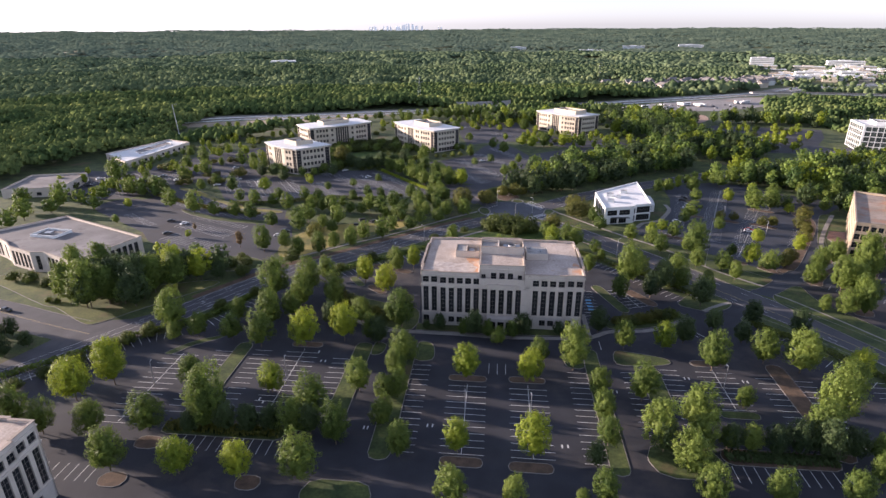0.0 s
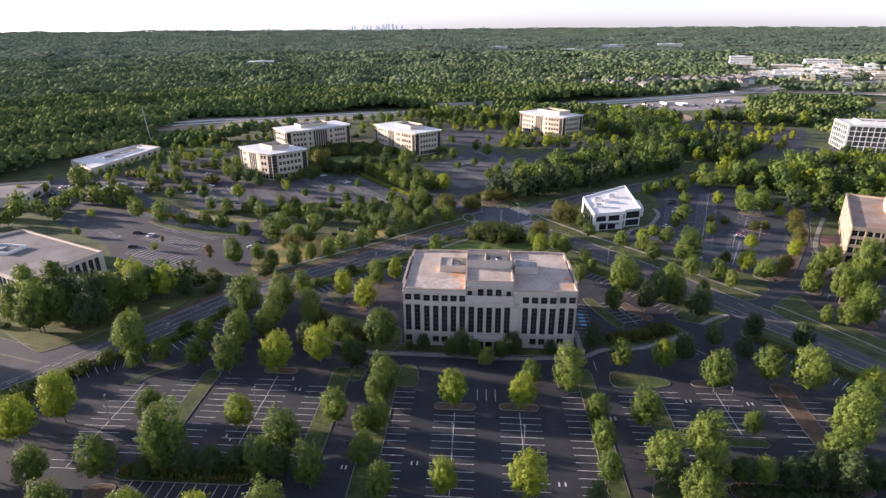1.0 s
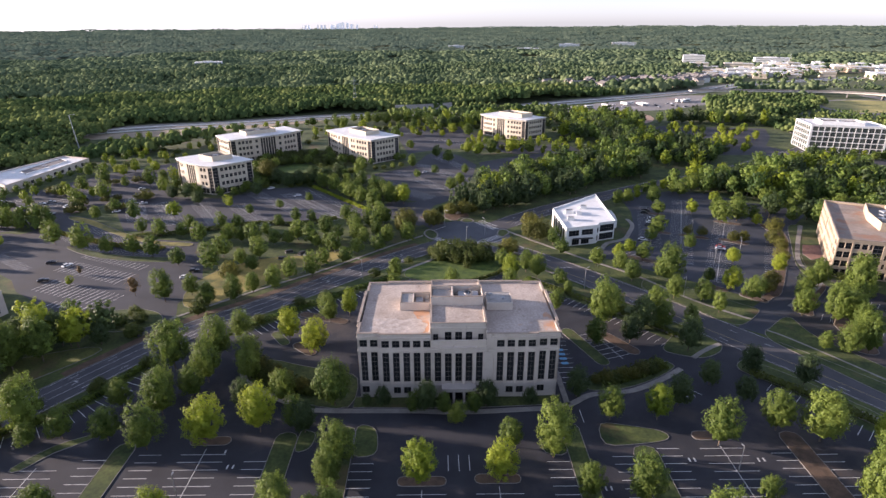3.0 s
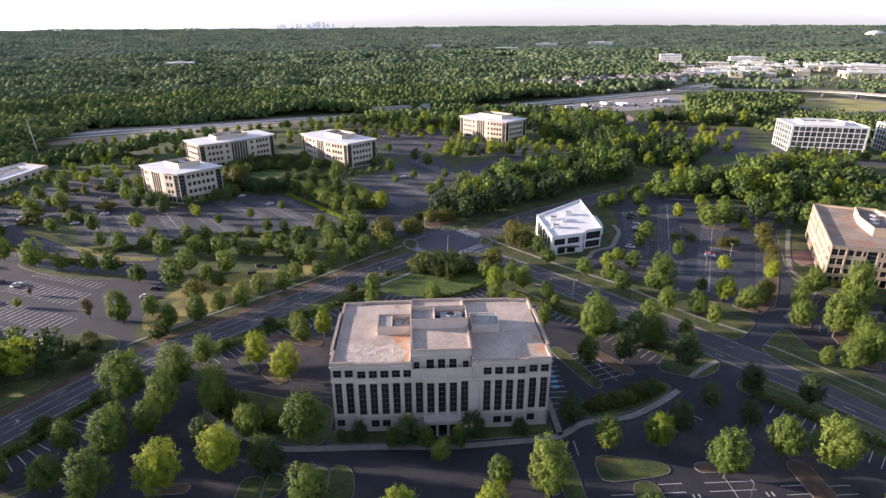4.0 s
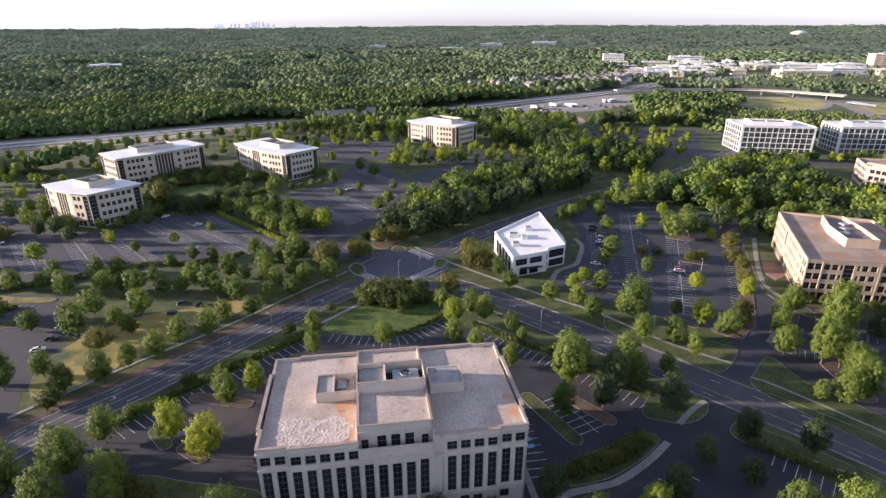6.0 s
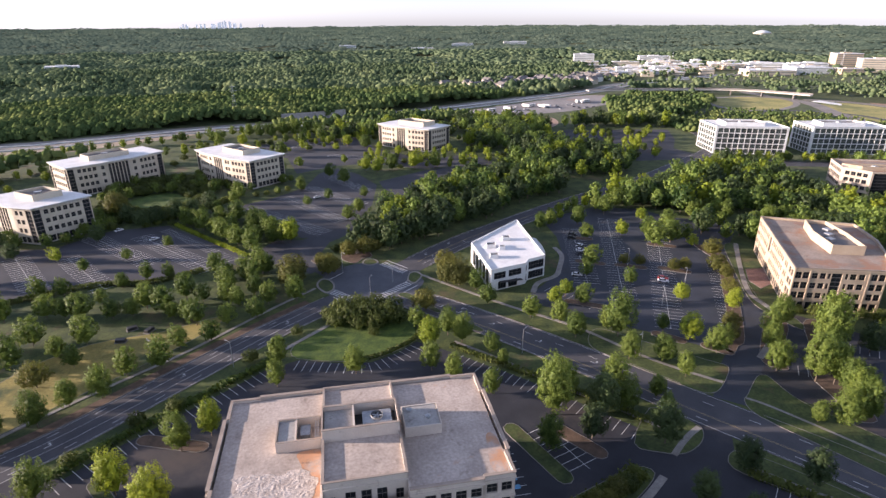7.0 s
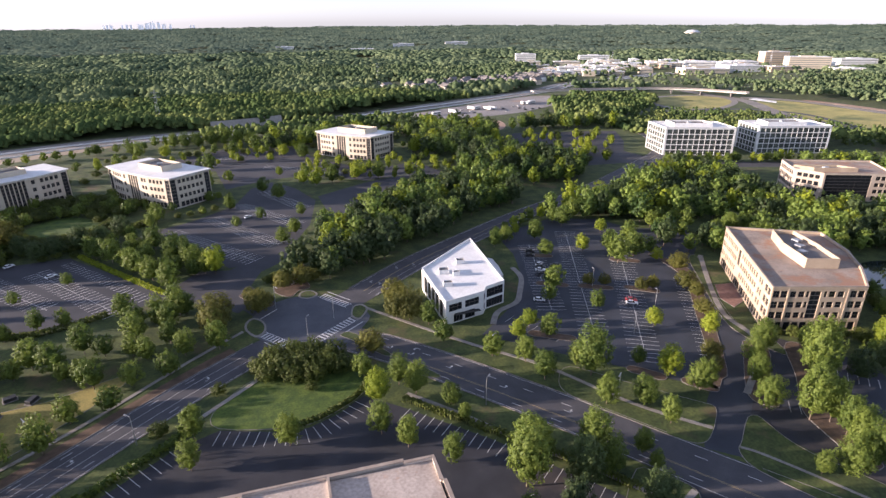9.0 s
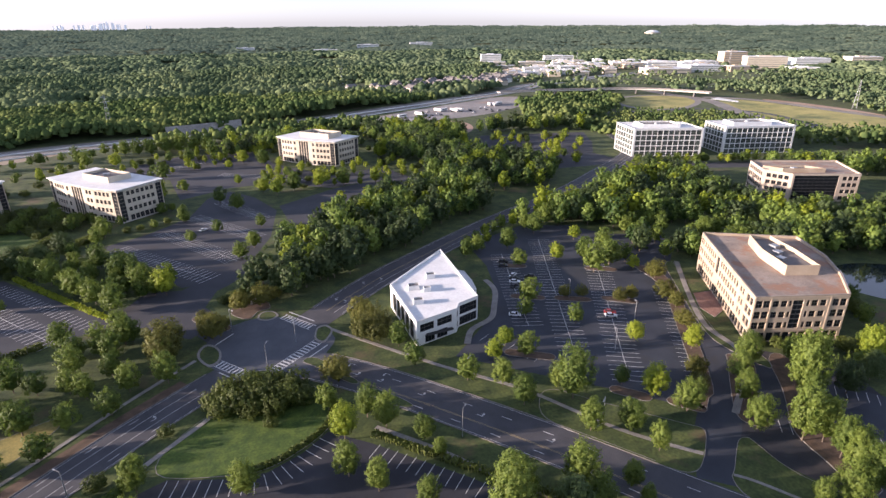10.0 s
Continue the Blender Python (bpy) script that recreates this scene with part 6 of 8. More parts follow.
GREEN_G = [(189.4, 359.1, 9.7), (0.5, 359.7, 9.8), (-153.0, 360.3, 6.5), (-54.0, 366.5, 5.2), (188.7, 366.5, 7.9), (-6.4, 370.3, 8.5), (-148.0, 374.2, 6.8), (9.6, 374.8, 9.3), (-38.2, 378.2, 5.1), (-14.6, 381.7, 8.7), (-219.9, 383.4, 13.5), (10.6, 383.5, 7.9), (1.7, 390.1, 9.7), (-176.6, 390.6, 8.2), (50.4, 392.0, 7.8), (-9.4, 394.8, 7.2), (-24.0, 397.5, 9.1), (-164.2, 399.0, 9.6), (58.1, 403.8, 8.2), (-7.0, 408.1, 9.4), (-32.9, 408.6, 8.4), (-132.5, 410.5, 8.3), (-186.5, 420.8, 7.6), (31.3, 425.3, 5.6), (-163.0, 427.4, 5.4), (-147.3, 427.6, 9.1), (66.3, 432.5, 6.0), (44.6, 433.7, 5.9), (-141.1, 435.2, 8.0), (-179.3, 436.3, 9.2)]
GREEN_H = [(-10.4, 441.8, 6.5), (-7.4, 451.2, 8.6), (15.4, 455.7, 4.0), (29.8, 459.1, 7.2), (-200.6, 461.9, 7.0), (59.0, 469.5, 9.9), (51.3, 486.8, 8.0), (129.1, 491.4, 10.1), (97.3, 494.2, 11.0), (22.3, 562.1, 10.5), (92.3, 576.2, 11.6), (42.1, 611.0, 8.9), (59.7, 619.4, 10.7), (-28.0, 628.5, 10.0), (-34.3, 643.0, 8.8), (57.6, 644.3, 11.1), (37.5, 651.4, 12.0), (16.2, 652.2, 12.4), (47.9, 652.3, 12.8), (27.6, 654.4, 12.6), (6.3, 654.5, 10.8), (-61.9, 657.1, 8.8), (-3.4, 659.5, 10.8)]
DARK_A = [(39.8, 109.9, 6.1), (97.1, 110.8, 9.2), (104.3, 111.4, 8.2), (88.1, 115.5, 4.8), (-44.2, 124.8, 5.5), (-38.1, 125.4, 6.6), (-50.1, 126.1, 6.1), (104.6, 166.1, 7.3), (84.6, 166.3, 8.4), (-18.9, 168.1, 8.4), (126.7, 170.9, 8.2), (30.8, 172.9, 7.9), (14.2, 173.3, 7.9), (57.5, 174.0, 8.6), (98.8, 174.6, 7.6), (115.4, 179.5, 8.2), (-37.4, 181.7, 7.5), (102.4, 193.1, 9.7), (-115.0, 196.9, 13.5), (85.5, 200.3, 8.6), (92.9, 207.9, 11.1), (193.6, 209.0, 9.5), (206.7, 209.8, 8.7), (-128.6, 209.9, 13.5), (-91.9, 221.6, 7.9), (-104.2, 382.3, 7.8), (-113.2, 394.4, 9.1), (-122.7, 395.6, 8.0), (-72.5, 396.3, 8.3), (-55.4, 413.0, 8.8)]
DARK_B = [(-48.4, 416.5, 10.1), (-39.3, 422.1, 10.3), (-63.1, 422.4, 9.0), (-30.8, 424.0, 10.4), (-22.2, 430.2, 10.6)]
OLIVE_A = [(-60.5, 267.7, 8.5), (192.9, 276.0, 8.9), (62.6, 280.2, 9.7), (180.5, 281.1, 5.9), (175.5, 281.8, 5.9), (165.1, 291.7, 5.2), (159.1, 294.8, 5.2), (83.0, 301.7, 10.5), (80.9, 311.9, 9.6), (16.2, 314.5, 11.9), (31.6, 322.8, 10.6), (43.0, 340.1, 8.6), (50.9, 341.0, 8.6), (56.4, 343.5, 5.9), (-137.8, 393.2, 7.9), (-71.8, 438.4, 13.5)]
SHRUB_A = [(-125.2, 143.7, 6.3), (-119.9, 150.4, 5.9), (-114.3, 157.0, 7.3), (-109.9, 162.9, 6.9), (-104.7, 169.7, 6.5), (-99.7, 174.9, 6.7), (-82.4, 194.3, 5.1), (-71.5, 205.9, 5.4), (-83.0, 226.1, 7.5), (-41.7, 230.6, 5.0), (198.9, 234.2, 5.7), (195.3, 237.8, 5.1), (-65.3, 240.4, 8.0), (-28.4, 241.3, 6.0), (-19.5, 244.8, 6.2), (0.5, 263.7, 6.2), (40.8, 267.9, 4.1), (15.6, 276.6, 5.0), (-183.4, 361.9, 13.0), (-172.5, 380.4, 9.2), (-197.3, 415.2, 11.2)]
TALL_A = [(162.9, 202.2, 11.5), (179.8, 213.5, 13.5), (8.9, 259.7, 8.0)]
for row, kind in ((LIME_A, "y"), (LIME_B, "y"), (GREEN_A, "g"), (GREEN_B, "g"), (GREEN_C, "g"), (GREEN_D, "g"), (GREEN_E, "g"), (GREEN_F, "g"), (GREEN_G, "g"), (GREEN_H, "g"), (DARK_A, "d"), (DARK_B, "d"), (OLIVE_A, "o"), (SHRUB_A, "b"), (TALL_A, "t")):
    for x, y, width in row:
        plant(x, y, width, kind)

plant(-94.6, 258.8, 8.5, "e")
plant(-126.5, 282, 4.0, "e")
# a wall of tall trees beside the office drive
for x, y, w in ((193.5, 225.5, 7.5), (188.5, 220.5, 8), (184, 216.5, 8), (179.5, 212, 8), (175, 208, 8.5), (170.8, 204, 8), (167, 199.5, 8.5), (165.2, 194, 8), (162, 189, 8.5), (159.8, 184, 8.5)):
    plant(x, y, w, "t")
# a row of young trees before the highway
shake = random.Random(51)
for x, y, a in along(smooth([(-235, 588), (-120, 632), (-20, 668), (70, 690), (150, 712)]), 10.5):
    plant(x + shake.uniform(-2, 2), y + shake.uniform(-4, 4), shake.uniform(6, 9), shake.choice("sqqq"), "trees before the highway")

# dense rows along the planting strips, big trees before the low office, shrubs in the curved bed
for kind, group, rows in (
    ("d", "dense trees of the planting strips", ((-65, 124, 6.5), (-55.5, 124.5, 7), (-49.3, 123.5, 7.5), (-43.5, 124, 7), (-32.9, 123, 7.5), (-26, 120.5, 7), (58, 114.5, 8), (75.7, 115, 7), (85.4, 113, 7.5), (91.1, 113, 8), (96.4, 114, 7.5))),
    ("g", "dense trees of the planting strips", ((-61, 125.5, 9.5), (-37.5, 123.5, 9.5), (67.5, 115, 9), (80, 114, 6.5), (-52.7, 187.7, 9), (-60.7, 188.2, 8), (-38, 195, 8), (-21.8, 170, 7), (-12, 149.5, 7), (-14.3, 137, 7), (-14.4, 126, 7), (-9.2, 116.5, 7))),
    ("t", "big trees before the low office", ((-141, 199, 11.5), (-126, 199, 12.5), (-142, 208, 12), (-113, 209, 11.5), (-106, 213, 11), (-135, 214, 13))),
    ("d", "big trees before the low office", ((-133, 196, 13), (-134, 205, 15), (-126, 207, 15), (-119, 205, 14.5), (-121, 212, 14))),
    ("b", "shrubs in the curved bed", ((-40.2, 206.7, 5.5), (-36.1, 201.7, 5.5), (-32.1, 196.8, 6), (-28.3, 192.3, 6), (-24.5, 189.3, 5.5), (-37.2, 199.5, 5), (-33.1, 194.0, 5.5), (-29.5, 190, 5.5), (-84, 236, 6), (-91, 235, 7), (-88, 241.5, 6), (-98, 238.5, 7), (-104, 240, 6.5), (-179, 222, 7), (-170, 220, 8), (-161, 215.5, 6), (-151, 201, 3.5), (-147.5, 200.5, 3.5))),
    ("o", "shrubs in the curved bed", ((-34.5, 198.4, 5.5), (-26.4, 190.6, 5), (-30.5, 193.6, 5.5))),
    ("q", "trees beyond the low office", ((-200, 320, 9), (-206, 340, 10), (-197, 352, 11), (-211, 362, 9), (-223, 324, 11), (-221, 313, 10), (-179, 354, 10), (-177, 346, 8), (-228, 300, 11), (-236, 312, 11), (-214, 330, 10), (-190, 360, 10), (-240, 290, 11), (-226, 286, 10), (-248, 330, 11), (-232, 340, 11))),
):
    for x, y, w in rows:
        plant(x, y, w, kind, group)
for poly, gap, seed, kinds, lo, hi in (
    ([(-35, 410), (-22, 428), (-7, 428), (8, 400), (22, 372), (17, 361), (0, 363), (-16, 380)], 8.4, 62, "ggggg", 5.6, 7.4),
    ([(228, 306), (246, 313), (268, 324), (292, 300), (286, 280), (268, 272), (262, 276), (240, 294)], 7.6, 63, "qgwtv", 7.5, 10.0),
    ([(196, 372), (214, 369), (234, 375), (252, 366), (247, 330), (222, 310), (217, 316), (232, 340), (228, 356), (205, 362)], 7.4, 64, "gqwwv", 7.0, 10.0),
    ([(318, 275), (335, 262), (335, 240), (322, 226), (300, 205), (284, 204), (306, 226), (322, 244), (322, 258)], 8.0, 65, "wv", 7.5, 10.0),
    ([(215, 232), (228, 222), (236, 228), (250, 240), (254, 256), (258, 250), (252, 232), (240, 216), (226, 208), (208, 214)], 6.8, 66, "bbgq", 5.0, 8.0),
):
    shake = random.Random(seed)
    for x, y in scatter(poly, gap, seed):
        plant(x, y, shake.uniform(lo, hi), shake.choice(kinds), "trees filling the beds and borders")
shake = random.Random(71)
for line in (((70, 6.5), (76, 7.6), (82, 9.6), (88, 12.2), (93, 15)), ((-34, 13.4), (-28, 9), (-22, 6), (-15, 3.6), (-9, 2.2))):
    for x, y, a in along(smooth([site(*q) for q in line]), 3.1):
        plant(x + shake.uniform(-0.8, 0.8), y + shake.uniform(-0.8, 0.8), shake.uniform(3.6, 5.2), shake.choice("oob"), "bushes in the curved beds")
for x, y, w in ((-205.6, 420.6, 6.5), (-200.4, 422.6, 6.0), (-172.7, 373.6, 6.5), (-167.5, 375.6, 6.0), (-172.3, 387.1, 7.0), (-161.6, 395.0, 6.5), (-156.4, 397.0, 6.0), (-151.5, 376.8, 6.5), (-146.3, 378.8, 6.0), (-143.4, 397.7, 6.5), (-138.2, 399.7, 6.0), (-160.7, 440.2, 6.5), (-155.5, 442.2, 6.0), (-181.6, 403.7, 7.0), (-173.7, 418.7, 7.0), (-190.5, 430.4, 7.0), (-178.1, 436.0, 6.5), (-172.9, 438.0, 6.0)):
    plant(x, y, w, "c", "olive bushes on the islands")
for u, v, w in ((7.0, -3.2, 5.5), (48.5, -3.0, 5.2), (2.2, -3.0, 3.6)):
    x, y = site(u, v)
    plant(x, y, w, "d", "dark bushes before the office")
for x, y in [(10.4, 173.5), (18.5, 170.9), (26.8, 170.2)]:
    plant(x, y, 5.2, "g", "slim trees along the office drive")
for x, y, a in along([(-229, 413), (-218, 446), (-206, 480)], 8.5):
    plant(x, y, 5.6, "q", "trees along the low white building")
for kind, group, rows in (
    ("o", "oaks round the junction", ((17.2, 321.6, 13), (77.7, 299.3, 8.5), (81.7, 296.0, 8.5), (81.6, 306.9, 8.5), (29.5, 333.9, 6), (32.2, 330.7, 6), (35.4, 328.3, 6))),
    ("g", "trees between car park and junction", ((3.5, 336.5, 8), (7.0, 333.1, 8), (-14.7, 342.4, 7.5), (-9.2, 328.9, 7.5), (-2.2, 329.9, 7.5), (1.3, 323.6, 7.5), (16.4, 314.6, 7.5))),
    ("b", "clipped shrubs behind the sign wall", ((38.1, 349.2, 5.5), (41.7, 350.6, 5.5), (45.5, 353.1, 5.5), (47.9, 355.3, 5.5), (42.1, 347.2, 5.5), (2.2, 455.1, 5), (8.5, 455.7, 5), (15.0, 458.4, 5), (21.7, 461.1, 5), (-9.0, 453.3, 5), (30.7, 460.7, 5))),
    ("v", "trees at the edge of the wood", ((54.7, 360.2, 9.5), (60.0, 350.0, 9.5), (62.8, 343.2, 9.5), (69.9, 348.7, 9.5), (79.7, 351.5, 9.5), (49.1, 351.9, 9.5))),
):
    for x, y, w in rows:
        plant(x, y, w, kind, group)
# Shrubs at the corner, plus wide trees beyond view added to shade the road.
for x, y, w in ((-158.3, 171.1, 11), (-151.3, 158.2, 11), (-148.4, 170.9, 6), (-147.0, 175.0, 6), (-137.3, 168.0, 5.5), (-140.5, 161.7, 6.5), (-160.3, 179.6, 11)):
    plant(x, y, w, "d", "dark trees at the corner of the side road")
shake = random.Random(81)
for x, y in scatter([(268, 270), (292, 276), (318, 260), (332, 250), (348, 262), (330, 292), (300, 302), (278, 292)], 7.8, 81):
    plant(x, y, shake.uniform(7.5, 10), shake.choice("wvt"), "trees behind the pond")
LAWN_OVAL = smooth([(-72, 462), (-64, 476), (-54, 480), (-42, 471), (-36, 458), (-41, 446), (-53, 440), (-65, 447)], 3, True)
shake = random.Random(61)
for x, y in scatter([(-92, 495), (-78, 508), (-50, 512), (-34, 508), (-22, 474), (-31, 443), (-39, 409), (-58, 413), (-68, 425), (-86, 455)], 5.6, 61):
    if not inside(x, y, LAWN_OVAL):
        plant(x, y, shake.uniform(4.2, 6.0) if y < 470 else shake.uniform(6, 8.5), shake.choice("bbbb" if y < 470 else "bbbq"), "dark shrubs round the oval lawn")

# young trees dotted over the northern car parks
for poly, gap, seed in (
    ([(-30, 590), (40, 650), (100, 635), (185, 590), (172, 565), (130, 600), (100, 600), (60, 590), (20, 565)], 11.5, 31),
    ([(60, 520), (100, 575), (138, 538), (176, 548), (205, 520), (190, 490), (130, 486), (90, 500)], 10.5, 32),
    ([(276, 480), (288, 590), (380, 572), (362, 530), (335, 480), (300, 466)], 14, 33),
    ([(100, 448), (170, 474), (176, 462), (110, 434)], 8.5, 30),
    ([(-30, 545), (20, 560), (40, 520), (30, 500), (-10, 545)], 12, 34),
    ([(-250, 500), (-140, 560), (-40, 640), (-20, 610), (-60, 540), (-130, 525), (-160, 490), (-200, 470)], 13, 35),
    ([(-70, 412), (-62, 425), (-88, 448), (-100, 462), (-106, 452), (-84, 434)], 6.0, 38),
    ([(-98, 392), (-90, 393), (-68, 413), (-72, 416), (-94, 397)], 6.0, 39),
    ([(-136, 428), (-128, 424), (-100, 398), (-106, 396), (-138, 420)], 6.5, 40),
    ([(-5, 466), (2, 466), (27, 484), (24, 489), (-1, 471)], 6.0, 41),
    ([(-42, 512), (-34, 510), (-5, 470), (-12, 468)], 6.5, 42),
    ([(-215, 340), (-262, 375), (-255, 405), (-228, 405), (-190, 440), (-165, 425), (-160, 395), (-192, 350)], 13, 36),
):
    shake = random.Random(seed)
    for x, y in scatter(poly, gap, seed):
        if shake.random() < 0.8:
            plant(x, y, shake.uniform(5.0, 8.0) * (1.35 if seed == 33 else 1), shake.choice("sssqb" if seed < 37 else "qqb"))

for x, y, w, kind in ((150, 358, 6.0, "q"), (157.5, 362.5, 6.5, "q"), (165, 367, 7.0, "s"), (172, 370, 6.5, "q"), (179, 374.5, 7.0, "q"), (186, 374, 7.5, "s"), (161, 358, 6.0, "s"), (193, 383, 7.0, "q")):
    plant(x, y, w, kind, "trees between road and car park")
shake = random.Random(63)
for k in range(22):
    u = k / 21
    plant(346 + 126 * u + shake.uniform(-2, 2), 449 - 50 * u + shake.uniform(-3, 3), shake.uniform(6.0, 9.0), shake.choice("qqsq"), "trees before the white offices")

for x, y in ((-107.6, 167.6), (-105.8, 172.6), (-101.4, 179.0), (-95.4, 188.1), (-82.4, 196.8), (-84.9, 230.0)):
    plant(x, y, 4.6, "b", "round shrubs along the road hedge")

# woods between the sites
WOODS = [
    ([(64, 346), (58, 374), (80, 408), (108, 430), (150, 454), (180, 446), (200, 424), (196, 408), (160, 391), (128, 374), (96, 354)], 8.0, 3),
    ([(182, 470), (200, 440), (236, 428), (262, 434), (278, 458), (270, 494), (262, 530), (232, 540), (205, 520)], 9.2, 4),
    ([(176, 556), (205, 528), (262, 562), (284, 600), (286, 634), (250, 660), (205, 672), (192, 640), (196, 600)], 9.6, 13),
    ([(296, 606), (340, 610), (400, 580), (412, 592), (350, 632), (306, 622)], 9.0, 14),
    ([(232, 385), (262, 336), (292, 322), (318, 330), (330, 372), (346, 392), (346, 424), (314, 420), (278, 408)], 8.6, 5),
    ([(292, 322), (322, 264), (335, 240), (420, 190), (440, 240), (420, 290), (385, 300), (345, 312), (318, 330)], 9.8, 6),
    ([(64, 612), (92, 655), (130, 668), (172, 640), (192, 600), (166, 606), (130, 632), (110, 622)], 9.0, 9),
    ([(188, 376), (206, 374), (224, 366), (234, 350), (252, 338), (262, 340), (232, 385), (214, 390), (200, 385)], 8.0, 8),
    ([(440, 300), (470, 335), (540, 372), (600, 392), (640, 360), (560, 300), (480, 240), (440, 230)], 12.0, 11),
    ([(405, 388), (430, 396), (470, 372), (548, 356), (530, 335), (470, 345), (430, 360)], 9.5, 12),
    ([(-168, 222), (-128, 214), (-118, 236), (-100, 236), (-92, 226), (-118, 196), (-150, 208)], 8.0, 7),
]


def wood(name, label, poly, gap, seed):
    """A wood as one body: crowns of leaf clumps and their trunks, joined."""
    rnd = random.Random(seed)
    verts, faces, slots, base = [], [], [], 0
    for x, y in scatter(poly, gap, seed):
        w = rnd.uniform(7.0, 11.5) / 8
        kind = KINDS["w" if rnd.random() < 0.55 else "v"][rnd.randrange(4)]
        a = rnd.uniform(0, 6.28)
        turn = np.array([[math.cos(a), -math.sin(a), 0], [math.sin(a), math.cos(a), 0], [0, 0, rnd.uniform(0.9, 1.15)]]) * w
        sunny = 3 if rnd.random() < 0.28 else 1
        for me, slot in ((kind[2], 0), (kind[3], sunny if kind[3].materials[0] is F_WOOD else 2)):
            co = np.empty(len(me.vertices) * 3)
            me.vertices.foreach_get("co", co)
            co = co.reshape(-1, 3) @ turn.T + np.array([x, y, 0])
            verts.append(co)
            faces += [[base + i for i in p.vertices] for p in me.polygons]
            slots += [slot] * len(me.polygons)
            base += len(co)
    me = bpy.data.meshes.new(name)
    me.from_pydata(np.concatenate(verts).tolist(), [], faces)
    for one in (M_BARK, F_WOOD, F_DARK, F_LIME):
        me.materials.append(one)
    me.polygons.foreach_set("material_index", slots)
    return tagged(new(name, me), label, "woodland", kind="stuff")


for poly, gap, seed in WOODS:
    wood("wood", "dense green wood of mixed leafy trees", poly, gap, seed)


def hedge(line, width, height, label, seed, material=None):
    """A clipped hedge: a rounded core with leaf clumps all over it."""
    rnd = np.random.RandomState(seed)
    verts, faces = [], []
    spots = along(line, 0.8)
    prof = [(-0.5, 0.0), (-0.52, 0.6), (-0.3, 0.98), (0.3, 1.0), (0.52, 0.6), (0.5, 0.0)]
    for i, (x, y, a) in enumerate(spots):
        k = 1 + rnd.uniform(-0.12, 0.12)
        for s, h in prof:
            verts.append((x - math.sin(a) * s * width * k, y + math.cos(a) * s * width * k, h * height * k * (0.8 if width > 4 else 1) - 0.05))
        if i:
            b = len(verts) - 12
            faces += [[b + j, b + j + 1, b + j + 7, b + j + 6] for j in range(5)]
        for _ in range(int(6 * width)):
            s, h = rnd.uniform(-0.56, 0.56), rnd.uniform(0.25, 1.05)
            h = rnd.uniform(0.8, 1.15) if abs(s) < 0.4 else h
            c = np.array([x - math.sin(a) * s * width + rnd.uniform(-.4, .4), y + math.cos(a) * s * width + rnd.uniform(-.4, .4), h * height])
            u = rnd.normal(size=3)
            u /= np.linalg.norm(u)
            w = np.cross(u, rnd.normal(size=3))
            w /= np.linalg.norm(w)
            q = 0.34 * rnd.uniform(0.6, 1.25)
            b = len(verts)
            verts += [tuple(c - u * q), tuple(c - w * q * .8), tuple(c + u * q), tuple(c + w * q * .8)]
            faces.append([b, b + 1, b + 2, b + 3])
    return tagged(new("hedge", mesh_from("hedge", verts, faces, [material or F_HEDGE])), label, "hedge", "hedges of the office park")


hedge(HEDGE_A, 2.2, 1.5, "long clipped green hedge between road and car park", 1, F_GREEN)
hedge(HEDGE_B, 2.2, 1.5, "long clipped green hedge between road and car park", 2, F_GREEN)
hedge(smooth([(64.5, 252), (80, 232.4), (92, 217), (104, 198.8)]), 2.2, 1.4, "long green hedge between car park and road", 3)
hedge(smooth([(114.3, 177.6), (122, 167.4), (132, 154), (141, 134), (153, 92)]), 2.6, 1.5, "long green hedge between car park and road", 4)
hedge(smooth([site(*q) for q in ((71, 6.2), (78, 7.8), (86, 11), (93.5, 15))]), 5.0, 2.0, "broad shaggy hedge in the curved bed", 5)
hedge(smooth([site(*q) for q in ((-35, 14), (-27, 8.5), (-17, 4), (-8, 2))]), 5.5, 1.8, "broad shaggy hedge in the curved bed", 6)
hedge(smooth([(29, 255.0), (37, 253.4), (46, 256.4), (54.2, 261.4), (59.0, 269.5)]), 1.7, 1.0, "low dark hedge along the mown lawn", 14)
# Lime leaves here put the sun on the clipped hedge into its colour.
hedge([(-39, 411.5), (-20, 382), (-1, 353.5)], 2.4, 1.1, "green hedge along the car park edge", 7, F_LIME)
hedge(smooth([site(*q) for q in ((-61, -62.2), (-45, -62.6), (-29.5, -62.6))]), 3.4, 1.5, "mixed shrubs along a planting strip", 8, F_OLIVE)
hedge(smooth([site(*q) for q in ((84.5, -60.4), (98, -60.4), (111, -60.2))]), 3.4, 1.3, "mixed shrubs along a planting strip", 9, F_DARK)
for x, y, w in ((28, 283, 9), (32.5, 285.5, 10), (38.5, 285, 11), (44.5, 283.5, 11), (50, 280.5, 10), (29.5, 278.5, 9), (34.5, 279, 10.5), (40.5, 278.5, 11), (46.5, 276.5, 10.5), (51, 274.5, 9), (37, 274.5, 8), (43, 273, 8)):
    plant(x, y, w, "b", "large mass of rounded bushes by the junction")
hedge(smooth([(-78, 462), (-60, 440), (-38, 446), (-30, 462)]), 5.0, 2.2, "tall dark hedge round the oval lawn", 10)
hedge(smooth([(-44, 424), (-28, 438), (-14, 450), (-8, 462)]), 5.0, 2.4, "tall dark hedge round the oval lawn", 13)
hedge(smooth([(-121, 327), (-98, 330), (-62, 340), (-42, 336), (-20, 343)]), 3.0, 1.6, "shrubs along the car park edge", 11)
hedge(smooth([(-175, 347), (-128, 317), (-100, 308)]), 3.0, 1.4, "shrubs along the car park edge", 12, F_OLIVE)

